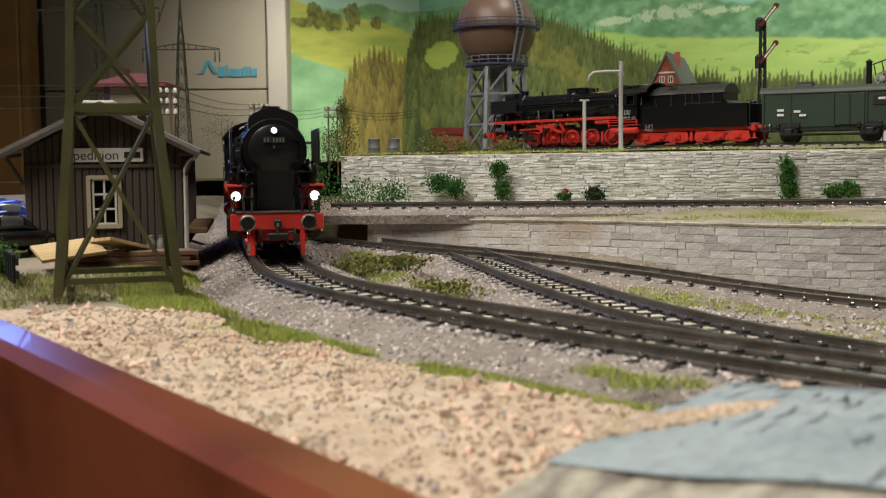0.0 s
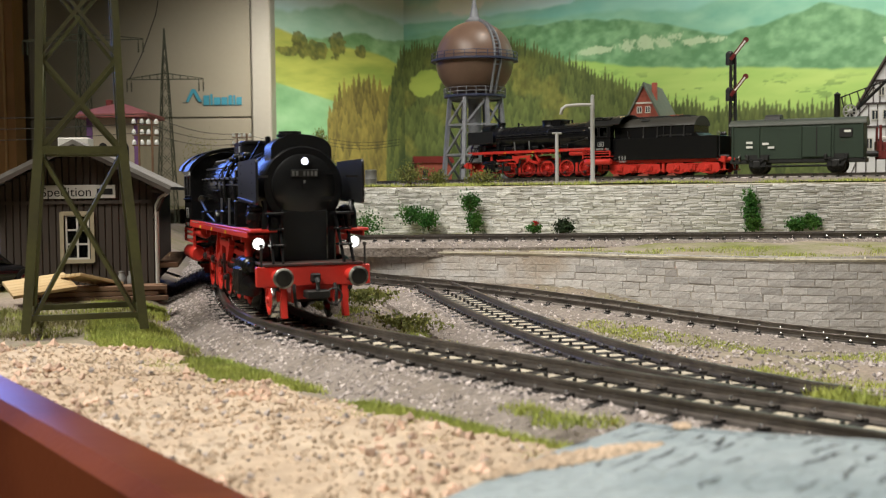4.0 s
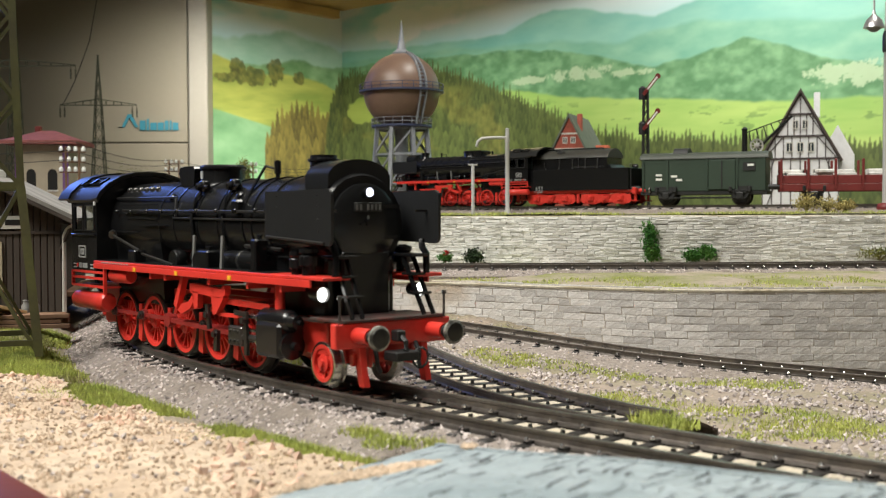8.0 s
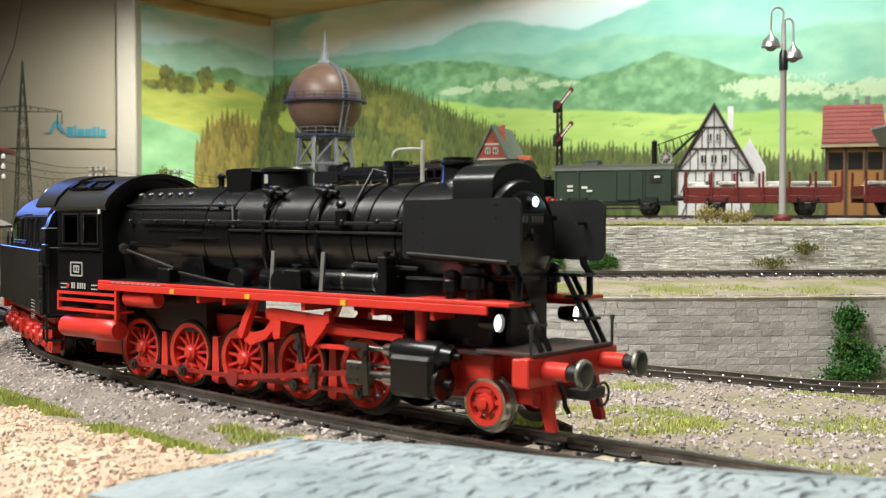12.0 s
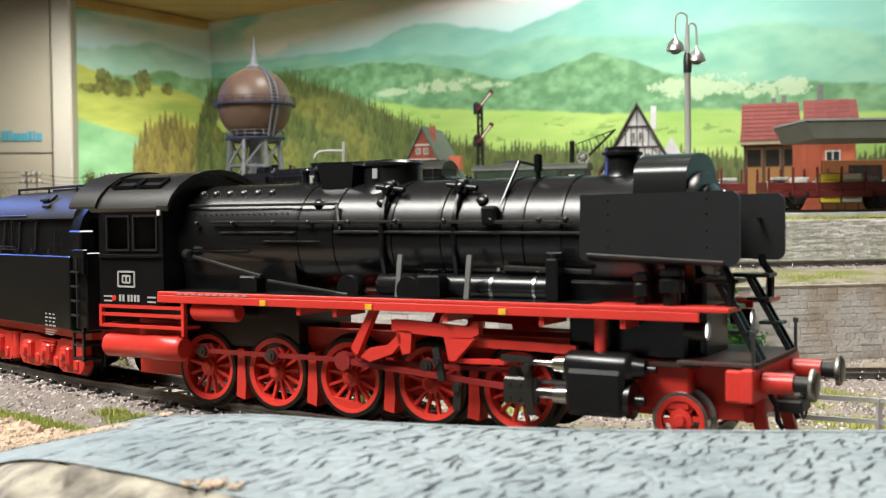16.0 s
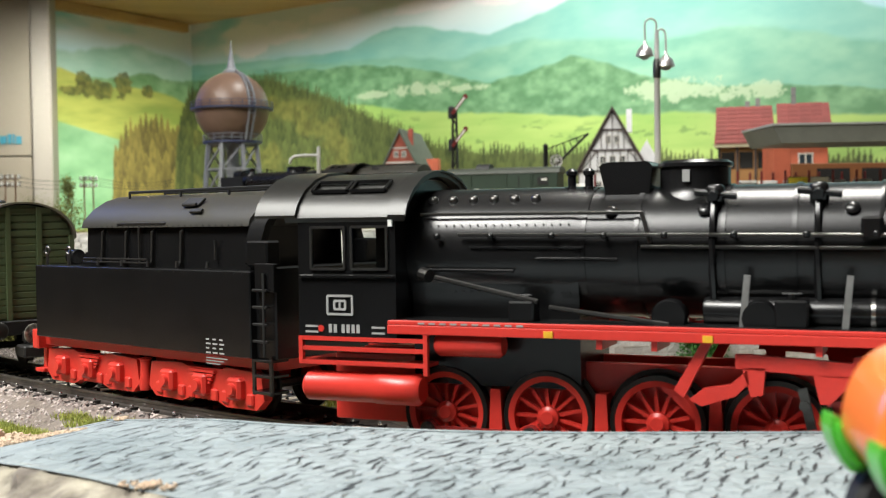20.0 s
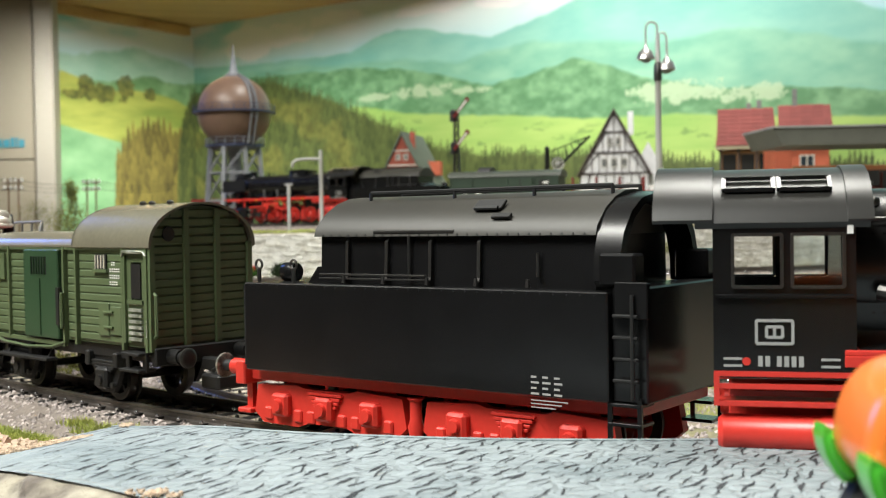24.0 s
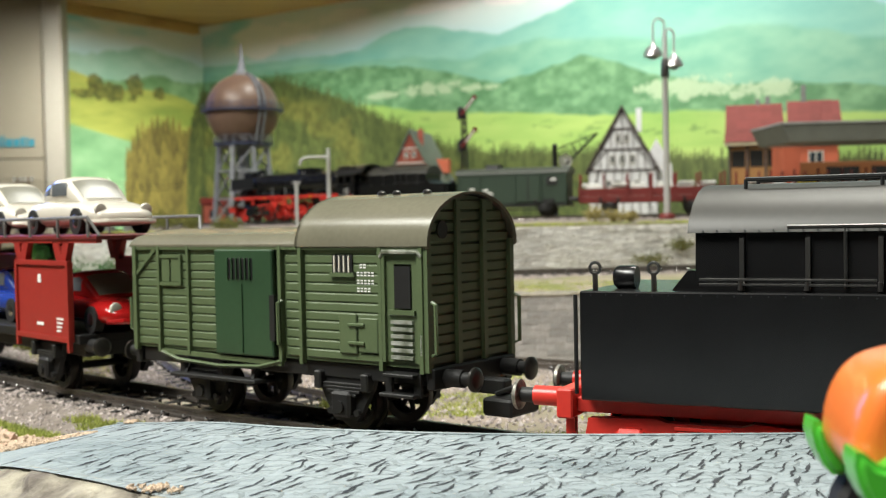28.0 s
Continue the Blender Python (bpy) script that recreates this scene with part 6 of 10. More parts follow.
loco = locomotive()
PITCH = 18.97
WHEELS = []
for k in range(5):
    for w, s in wheel_pair("driving_wheel", loco, -PITCH * k, 8.05, 8.3, lambda: spoked_wheel(8.05, 2.8, 13, 0.75 if k == 2 else 0.4), (RED, TYRE)):
        WHEELS.append((w, s, 8.05, True))
for w, s in wheel_pair("leading_wheel", loco, 30.6, 4.95, 8.3, lambda: holed_wheel(4.95, 2.8), (RED, STEEL)):
    WHEELS.append((w, s, 4.95, False))
RODS = []
for s in (-1, 1):
    bm = bmesh.new()
    bar(bm, (0, 0, 0), (-4 * PITCH, 0, 0), 0.7, 0.95)
    for k in range(5):
        rod(bm, (-PITCH * k, -0.5, 0), (-PITCH * k, 0.5, 0), 1.6, seg=14)
    cr = mp("coupling_rod", bm, RODRED, loco)
    bm = bmesh.new()
    for k in range(5):
        rod(bm, (-PITCH * k, s * 0.5, 0), (-PITCH * k, s * 1.3, 0), 1.25, seg=12)
        rod(bm, (-PITCH * k, s * 1.2, 0), (-PITCH * k, s * 1.7, 0), 0.7, seg=8)
    mp("rod_knob", bm, DARKSTEEL, cr)
    bm = bmesh.new()
    bar(bm, (0, 0, 0), (40, 0, 0), 0.7, 1.1)
    for x in (0, 40):
        rod(bm, (x, -0.6, 0), (x, 0.6, 0), 1.9 if x == 0 else 1.4, seg=14)
    mr = mp("main_rod", bm, RODRED, loco)
    bm = bmesh.new()
    box(bm, -3.4, -0.9, -2.4, 3.4, 0.9, 2.4, 0.4)
    rod(bm, (3, 0, 0), (16, 0, 0), 0.8, seg=10)
    for x in (-2, 0, 2):
        rod(bm, (x, s * 0.8, 1.2), (x, s * 1.2, 1.2), 0.4, seg=6)
        rod(bm, (x, s * 0.8, -1.2), (x, s * 1.2, -1.2), 0.4, seg=6)
    ch = mp("crosshead", bm, DARKSTEEL, loco)
    RODS.append((s, cr, mr, ch))
tend, TENDER_WHEELS = tender()
cam.data.dof.focus_object = tend  # the lens follows the train as it comes nearer

for ob in (loco, *loco.children_recursive):
    turning = any(ob is q or ob.parent is q for q in [w[0] for w in WHEELS] + [q for r in RODS for q in r[1:]])
    if ob.type == "MESH" and not turning and not ob.name.startswith("axle"):
        for v in ob.data.vertices:
            if v.co.x > 0:
                v.co.x *= 0.95
for q in [o for o in loco.children_recursive if o.name.split(".")[0] in ("pipe", "board_bracket", "number_bar", "stanchion", "side_step")]:
    islands(q)


def plank_mesh(w, h, d):
    bm = bmesh.new()
    box(bm, -w / 2000, -d / 2000, -h / 2000, w / 2000, d / 2000, h / 2000, min(h, d) * 0.00028)
    me = bpy.data.meshes.new("board")
    bm.to_mesh(me)
    bm.free()
    return me


def planks(parent, name, mat, w, h, d, spots):
    me = plank_mesh(w, h, d)
    me.materials.append(mat)
    for x, y, z, turn in spots:
        ob = new(name, me)
        ob.parent = parent
        ob.matrix_basis = Matrix.Translation((x / 1000, y / 1000, z / 1000)) @ Matrix.Rotation(turn, 4, "Z")


def running_gear(parent, x, span=15.5):
    """Axle guards, springs and a pair of plain wheels at x."""
    for s in (-1, 1):
        bm = bmesh.new()
        y = s * 12.4
        prism(bm, [(x - 8.4, 12.6), (x + 8.4, 12.6), (x + 7.2, 9.4), (x + 4.2, 4.2), (x + 2.8, 2.4), (x - 2.8, 2.4), (x - 4.2, 4.2), (x - 7.2, 9.4)], y - 0.7, y + 0.7, "y")
        box(bm, x - 2.6, min(y, y + s * 2.8), 3.4, x + 2.6, max(y, y + s * 2.8), 8.6, 0.6)
        for e in (-1, 1):
            ya, yb = sorted((y, y + s * 2.6))
            box(bm, x + e * 6.4 - 1.0, ya, 8.8, x + e * 6.4 + 1.0, yb, 12.4, 0.3)
            rod(bm, (x + e * 3.6, y + s * 0.6, 4.4), (x + e * 3.6, y + s * 1.8, 4.4), 0.7, seg=8)
        for k in range(4):
            box(bm, x - 6.5 + k, min(y, y + s * 1.8), 9.6 - k * 0.7, x + 6.5 - k, max(y, y + s * 1.8), 10.2 - k * 0.7, 0.1)
        rod(bm, (x, y + s * 2.6, 5.6), (x, y + s * 3.4, 5.6), 1.3, seg=10)
        mp("axle_guard", bm, SOOT, parent)
    return wheel_pair("wagon_wheel", parent, x, 5.6, 8.3, lambda: holed_wheel(5.6, 2.8), (SOOT, TYRE))


def guards_van(name="guards_van", label="green wooden guard's van with a raised grey cupola roof", body=None, roof=None):
    body, roof = body or GREEN, roof or ROOFGREY
    V = thing(name, label, "wagon")
    bm = bmesh.new()
    box(bm, -51.2, -14.4, 14.4, 35.6, 14.4, 38.0)
    arch = [(-14.4, 38.0)] + [(-15.2 * math.cos(a), 38.0 + 9.2 * math.sin(a)) for a in np.linspace(0.12, math.pi - 0.12, 15)] + [(14.4, 38.0)]
    prism(bm, arch, 3.0, 35.6, "x")
    shell = mp("body", bm, body, V)
    rows = 12
    pitch = (37.6 - 14.6) / rows
    segs = ((-47.1, 8.0, -1), (-37.3, 9.6, -1), (-12.9 - 14.6, 9.0, -1), (0.6, 4.2, -1), (14.5, 20.6, -1))
    for x, w, _ in segs:
        planks(shell, "board", body, w, pitch * 0.95, 1.0, [(x, s * 14.42, 14.9 + (k + 0.5) * pitch, 0) for k in range(rows) for s in (-1, 1)])
    for x in (35.8, -51.4):
        planks(shell, "board", body, 28.6, pitch * 0.95, 0.9, [(x - math.copysign(0.2, x), 0, 14.9 + (k + 0.5) * pitch, math.pi / 2) for k in range(rows)])
    for k in range(4):
        h = 38.4 + k * 2.1
        w = 2 * 14.6 * math.sqrt(max(0.02, 1 - ((h + 1 - 38) / 9.6) ** 2))
        planks(shell, "board", body, w, 1.85, 0.9, [(35.8, 0, h + 0.7, math.pi / 2)])
    bm = bmesh.new()
    for s in (-1, 1):
        y = s * 15.1
        for x in (-51.2, -42.6, -32.2, -2.6, 3.4, 25.2, 35.4):
            bar(bm, (x, y, 13.6), (x, y, 37.8), 1.2, 0.9, (1, 0, 0))
        bar(bm, (-51.6, y, 37.4), (35.8, y, 37.4), 0.8, 0.9)
        bar(bm, (-42, y, 13.8), (-2.6, y, 13.2), 0.9, 1.0)
        bar(bm, (-51.2, y, 31), (-44, y, 37), 0.8, 0.8)
    for y in (-14.6, -4.6, 4.6, 14.6):
        bar(bm, (36.4, y, 13.8), (36.4, y, 46.4 if abs(y) < 6 else 38.4), 1.0, 1.4, (0, 1, 0))
        bar(bm, (-52.0, y, 13.8), (-52.0, y, 39.5 if abs(y) < 6 else 38.0), 1.0, 1.4, (0, 1, 0))
    mp("post", bm, body, V)
    for s in (-1, 1):
        y = s * 15.6
        bm = bmesh.new()
        box(bm, -22.4, min(y - 0.7, y + 0.7), 14.4, -4.2, max(y - 0.7, y + 0.7), 37.0, 0.3)
        d = mp("sliding_door", bm, DOORGREEN, V, "smoother dark green sliding door")
        plate("barred_window", SOOT, d, -18.2, min(y, y + s * 0.8), 30.6, -10.0, max(y, y + s * 0.8), 35.2, bevel=0.1)
        bm = bmesh.new()
        for k in range(6):
            bar(bm, (-17.6 + k * 1.4, y + s * 0.95, 30.6), (-17.6 + k * 1.4, y + s * 0.95, 35.2), 0.5, 0.3, (1, 0, 0))
        bar(bm, (-13.4, y + s * 0.75, 15), (-13.4, y + s * 0.75, 29.6), 0.5, 0.3, (1, 0, 0))
        mp("window_bar", bm, DOORGREEN, d)
        bm = bmesh.new()
        bar(bm, (-4.0, y + s * 0.6, 18), (-4.0, y + s * 0.6, 27.5), 1.0, 1.5, (1, 0, 0))
        mp("door_handle", bm, SOOT, d)
        # guard's door
        bm = bmesh.new()
        y2 = s * 15.2
        for a, b in (((26, y2, 36.2), (35, y2, 36.2)), ((26, y2, 15.4), (26, y2, 36.2)), ((35, y2, 15.4), (35, y2, 36.2)), ((27.2, y2, 25), (33.8, y2, 25))):
            bar(bm, a, b, 0.9, 0.9, (0, 1, 0.01))
        ya, yb = sorted((s * 14.4, s * 14.95))
        box(bm, 26.4, ya, 15.4, 34.6, yb, 25.4)
        box(bm, 26.4, ya, 25.4, 28.4, yb, 36.0)
        box(bm, 32.8, ya, 25.4, 34.6, yb, 36.0)
        box(bm, 28.4, ya, 34.2, 32.8, yb, 36.0)
        g = mp("guards_door", bm, body, V)
        bm = bmesh.new()
        for k in range(6):
            bar(bm, (27.8, y2, 16.4 + k * 1.35), (33.2, y2, 16.4 + k * 1.35), 0.75, 0.7)
        bar(bm, (27.2, y2, 24.9), (33.8, y2, 24.9), 0.6, 1.0)
        mp("louvre", bm, WORNGREEN, g, "green louvre worn to bare silver")
        bm = bmesh.new()
        tube(bm, [(25.4, s * 15.5, 35.6), (26.2, s * 15.8, 36.6), (34.8, s * 15.8, 36.6), (35.6, s * 15.5, 35.6)], 0.45)
        mp("door_hood", bm, WORNGREEN, g, "worn silver-green hood strip", soft=60)
        bm = bmesh.new()
        tube(bm, [(-42, s * 15.3, 13.6), (-36, s * 15.6, 12.2), (-22, s * 15.7, 11.6), (-9, s * 15.6, 12.2), (-3, s * 15.3, 13.6)], 0.5)
        mp("truss_rod", bm, body, V, soft=60)
        plate("door_window", SOOT, g, 28.6, min(s * 15.0, s * 15.25), 25.8, 32.6, max(s * 15.0, s * 15.25), 33.8, bevel=0)
        plate("small_window", SOOT, V, 12.4, min(s * 14.9, s * 15.3), 32.4, 17.8, max(s * 14.9, s * 15.3), 35.9, bevel=0)
        bm = bmesh.new()
        for k in range(4):
            bar(bm, (13.2 + k * 1.3, s * 15.4, 32.5), (13.2 + k * 1.3, s * 15.4, 35.8), 0.45, 0.3, (1, 0, 0))
        mp("window_bar", bm, CARWHITE, V, "pale bar")
        bm = bmesh.new()
        bar(bm, (11.8, s * 15.3, 32.0), (18.4, s * 15.3, 32.0), 0.8, 0.8)
        mp("window_sill", bm, body, V)
        bm = bmesh.new()
        for x in (-40.2, -36.8):
            ya, yb = sorted((s * 15.0, s * 15.35))
            box(bm, x - 1.4, ya, 29.6, x + 1.4, yb, 35.0, 0.1)
        for a, b in (((-42.2, s * 15.3, 35.4), (-34.6, s * 15.3, 35.4)), ((-42.2, s * 15.3, 29.2), (-34.6, s * 15.3, 29.2)), ((-34.8, s * 15.3, 29.2), (-34.8, s * 15.3, 35.4))):
            bar(bm, a, b, 0.6, 0.7)
        mp("shutter", bm, body, V)
        bm = bmesh.new()
        ya, yb = sorted((s * 15.0, s * 15.5))
        box(bm, 14.0, ya, 16.4, 18.8, yb, 24.4, 0.2)
        box(bm, 19.2, ya, 16.8, 24.4, yb, 23.6, 0.2)
        for z in (18.6, 22.2):
            rod(bm, (16.8, s * 15.7, z), (21, s * 15.7, z), 0.35, seg=6)
        mp("dog_hatch", bm, body, V)
        bm = bmesh.new()
        for k, (a, b) in enumerate(((19.6, 22.4), (18.8, 23.8), (18.8, 23.8), (18.8, 22.6))):
            ya, yb = sorted((s * 14.85, s * 14.98))
            for j in range(int((b - a) / 0.95)):
                x, z = a + j * 0.95, 33.3 - k * 1.55
                box(bm, x, ya, z, x + 0.6, yb, z + 0.3)
                box(bm, x, ya, z + 0.55, x + 0.6, yb, z + 0.85)
        box(bm, 35.2, min(s * 15.6, s * 15.7), 17, 35.7, max(s * 15.6, s * 15.7), 21)
        mp("small_print", bm, WHITE, V, "small white lettering bars")
        bm = bmesh.new()
        for z, x0, x1 in ((12.8, 27, 34.6), (9.0, 26, 34.6)):
            ya, yb = sorted((s * 12.5, s * 17.6))
            box(bm, x0, ya, z, x1, yb, z + 0.7, 0.15)
        for x in (27, 34.2):
            bar(bm, (x, s * 15.2, 9), (x, s * 15.2, 13.5), 0.8, 1.6, (1, 0, 0))
        ya, yb = sorted((s * 14.0, s * 17.4))
        box(bm, -37, ya, 8.6, -9, yb, 9.4, 0.15)
        for x in (-34, -12):
            bar(bm, (x, s * 15, 9), (x, s * 12.5, 13), 0.8, 0.8)
        mp("foot_step", bm, SOOT, V)
        bm = bmesh.new()
        tube(bm, [(37.2, s * 14.4, 17), (38.4, s * 14.8, 17.4), (38.4, s * 14.8, 26.6), (37.2, s * 14.4, 27)], 0.45)
        tube(bm, [(-2.4, s * 15.4, 17), (-2.4, s * 16.4, 17.4), (-2.4, s * 16.4, 26), (-2.4, s * 15.4, 26.4)], 0.45)
        tube(bm, [(-52.4, s * 14.4, 18), (-53.6, s * 14.8, 18.4), (-53.6, s * 14.8, 25.6), (-52.4, s * 14.4, 26)], 0.5)
        mp("grab_rail", bm, body, V)
        buffer(V, 44.5, s * 10.05, 12.5, SOOT, 1, 8.5, 2.35, OILED)
        buffer(V, -60.3, s * 10.05, 12.5, SOOT, -1, 8.5, 2.35, OILED)
    plate("underframe", SOOT, V, -51, -13.5, 11.0, 35.5, 13.5, 14.3, bevel=0.3)
    plate("headstock", SOOT, V, 35.5, -14.5, 10.4, 37.4, 14.5, 14.6, bevel=0.3)
    plate("headstock", SOOT, V, -53, -14.5, 10.4, -51, 14.5, 14.6, bevel=0.3)
    bm = bmesh.new()
    box(bm, 37.4, -1.6, 8.6, 45, 1.6, 11.6, 0.4)
    box(bm, 42, -5.2, 5.0, 49, 5.2, 8.4, 0.5)
    tube(bm, [(44, -3, 9), (48, -3.4, 10.6), (51.5, -2, 10), (52.5, 2, 9.4)], 0.45)
    mp("coupling", bm, SOOT, V)
    # roofs
    bm = bmesh.new()
    low = [(-15.6, 37.6)] + [(-15.6 * math.cos(a), 37.9 + 3.6 * math.sin(a)) for a in np.linspace(0.05, math.pi - 0.05, 13)] + [(15.6, 37.6)]
    prism(bm, low, -53.0, 2.8, "x")
    mp("low_roof", bm, roof, V, soft=30)
    bm = bmesh.new()
    high = [(-15.9, 37.6)] + [(-15.9 * math.cos(a), 38.0 + 10.0 * math.sin(a)) for a in np.linspace(0.1, math.pi - 0.1, 19)] + [(15.9, 37.6)]
    inner = [(a * 0.955, b - 0.5) for a, b in high]
    prism(bm, high + inner[::-1], 2.4, 37.4, "x")
    prism(bm, high, 2.4, 3.2, "x")
    r = mp("cupola_roof", bm, roof, V, soft=30)
    bm = bmesh.new()
    for x in (16, 20, 28):
        lathe(bm, [(0.9, 0), (0.9, 0.5), (0.5, 0.8), (0, 0.9)], 10, Matrix.Translation((x, -3.0, 47.8)))
    mp("roof_vent", bm, DARKSTEEL, r, soft=40)
    bm = bmesh.new()
    rod(bm, (36.0, -9.6, 40.6), (36.6, -9.6, 40.6), 1.7, seg=16)
    mp("round_window", bm, SOOT, V)
    gear = running_gear(V, -29) + running_gear(V, 13.5)
    return V, gear


CARWHITE = material("ivory_car_paint", (0.68, 0.64, 0.55), 0.25, vary=0.05, bump=0, coat=0.5)
CARRED = material("red_car_paint", (0.4, 0.01, 0.01), 0.2, vary=0.1, bump=0, coat=0.5)
CARBLUE = material("blue_car_paint", (0.02, 0.05, 0.3), 0.25, vary=0.1, bump=0, coat=0.5)
CARBLACK = material("black_car_paint", (0.01, 0.01, 0.012), 0.2, vary=0.1, bump=0, coat=0.5)
DARKGLASS = material("dark_car_glass", (0.03, 0.04, 0.05), 0.08, vary=0.1, bump=0, coat=0.5)
RUBBER = material("black_rubber", (0.015, 0.015, 0.015), 0.7, vary=0.2)
TRANSRED = material("transporter_red", (0.3, 0.025, 0.018), 0.45, vary=0.12, bump=0.05, depth=0.0001)


def loft(bm, sections, seg=12, power=0.6):
    """Rounded body through (x, half width, low, high) sections."""
    rings = []
    for x, w, lo, hi in sections:
        ring = []
        for k in range(seg):
            a = 2 * math.pi * k / seg + math.pi / seg
            ca, sa = math.cos(a), math.sin(a)
            ring.append(bm.verts.new((x, w * math.copysign(abs(ca) ** power, ca), (lo + hi) / 2 + (hi - lo) / 2 * math.copysign(abs(sa) ** power, sa))))
        rings.append(ring)
    for a, b in zip(rings, rings[1:]):
        for k in range(seg):
            bm.faces.new((a[k], a[(k + 1) % seg], b[(k + 1) % seg], b[k]))
    bm.faces.new(rings[0][::-1])
    bm.faces.new(rings[-1])
    bmesh.ops.recalc_face_normals(bm, faces=bm.faces[:])


CABIN = ((-17, 3.0, 6.8, 8.2), (-13, 6.6, 7, 12.0), (-9, 7.3, 7.2, 14.2), (-5, 7.6, 7.4, 15.2), (0, 7.6, 7.4, 15.4), (3, 7.4, 7.4, 14.7), (6, 7.2, 7.4, 12.6), (10.4, 6.6, 7.2, 8.7))
PALEGLASS = material("pale_windscreen", (0.2, 0.195, 0.155), 0.3, vary=0.15, bump=0)
CARGLASS = material("tinted_car_window", (0.12, 0.13, 0.14), 0.1, vary=0.2, bump=0, coat=0.6)
HEADGLASS = material("clear_headlamp_glass", (0.6, 0.58, 0.5), 0.2, vary=0.1, bump=0, coat=0.6)


def cabin_at(x):
    """Half width, low and high of the car's cabin at x."""
    for a, b in zip(CABIN, CABIN[1:]):
        if a[0] <= x <= b[0]:
            f = (x - a[0]) / (b[0] - a[0])
            return [a[k] + (b[k] - a[k]) * f for k in (1, 2, 3)]
    return list(CABIN[-1][1:])


def coupe(label, paint_mat, m, group=""):
    c = thing("model_car", label, "car", m, group)
    bm = bmesh.new()
    loft(bm, [(-22.6, 5.0, 3.4, 5.2), (-21.4, 7.6, 2.2, 7.0), (-16, 9.2, 1.8, 9.0), (-8, 9.5, 1.7, 9.4), (4, 9.6, 1.7, 9.0), (12, 9.5, 1.8, 8.6), (18, 9.0, 1.9, 7.6), (21.6, 7.4, 2.2, 6.2), (22.8, 4.5, 3.0, 4.8)], 20, 0.62)
    mp("body", bm, paint_mat, c, soft=50)
    bm = bmesh.new()
    loft(bm, CABIN, 28, 0.6)
    cabin = mp("cabin", bm, paint_mat, c, soft=50)
    for x0, x1, lo, hi, front in ((3.4, 9.6, 9.7, 14.6, True), (-11.6, -6.4, 10.6, 13.9, False), (-5.4, 3.4, 10.2, 13.7, False)):
        for sd in ((0,) if front else (-1, 1)):
            bm = bmesh.new()
            grid = []
            for a in np.linspace(0, 1, 7):
                line = []
                for b in np.linspace(0, 1, 7):
                    x = x0 + (x1 - x0) * a
                    w, z0, z1 = cabin_at(x)
                    mid, h = (z0 + z1) / 2, (z1 - z0) / 2
                    if front:
                        y = (b - 0.5) * 2 * 0.8 * w
                        e = (abs(y) / w) ** (1 / 0.6)
                        line.append((x + 0.1, y, mid + h * math.sqrt(1 - e * e) ** 0.6 + 0.1))
                    else:
                        top = min(hi, mid + h * 0.82)
                        z = lo + (max(top, lo + 0.3) - lo) * b
                        q = min(0.98, max(0.0, (z - mid) / h)) ** (1 / 0.6)
                        line.append((x, sd * (w * math.sqrt(1 - q * q) ** 0.6 + 0.1), z))
                grid.append([bm.verts.new(p) for p in line])
            for p, q in zip(grid, grid[1:]):
                for k in range(6):
                    bm.faces.new((p[k], q[k], q[k + 1], p[k + 1]))
            bmesh.ops.recalc_face_normals(bm, faces=bm.faces[:])
            geo = bmesh.ops.extrude_face_region(bm, geom=bm.faces[:])
            inward = Vector((-0.3, 0, -0.3)) if front else Vector((0, -sd * 0.4, 0))
            for v in [g for g in geo["geom"] if isinstance(g, bmesh.types.BMVert)]:
                v.co += inward
            bmesh.ops.recalc_face_normals(bm, faces=bm.faces[:])
            mp("windscreen" if front else "window", bm, PALEGLASS if front else CARGLASS, cabin, "pale windscreen" if front else "", soft=50)
    for x in (-13.5, 13):
        for s in (-1, 1):
            bm = bmesh.new()
            rod(bm, (x, s * 7.4, 3.4), (x, s * 9.7, 3.4), 3.4, seg=20)
            w = mp("wheel", bm, RUBBER, c, soft=40)
            bm = bmesh.new()
            rod(bm, (x, s * 9.6, 3.4), (x, s * 9.9, 3.4), 2.0, 1.4, seg=14)
            mp("hub_cap", bm, STEEL, w, soft=40)
    for s in (-1, 1):
        bm = bmesh.new()
        lathe(bm, [(1.7, 0), (1.5, 0.6), (0, 1.0)], 14, along_x((20.2, s * 6.3, 6.2)))
        mp("headlight", bm, HEADGLASS, c, soft=50)
    bm = bmesh.new()
    for x, f in ((22.6, 1), (-22.4, -1)):
        tube(bm, [(x - f * 2.5, -8.6, 3.2), (x, -5.5, 3.2), (x + f * 0.6, 0, 3.2), (x, 5.5, 3.2), (x - f * 2.5, 8.6, 3.2)], 0.7)
    mp("bumper", bm, paint_mat, c)
    return c


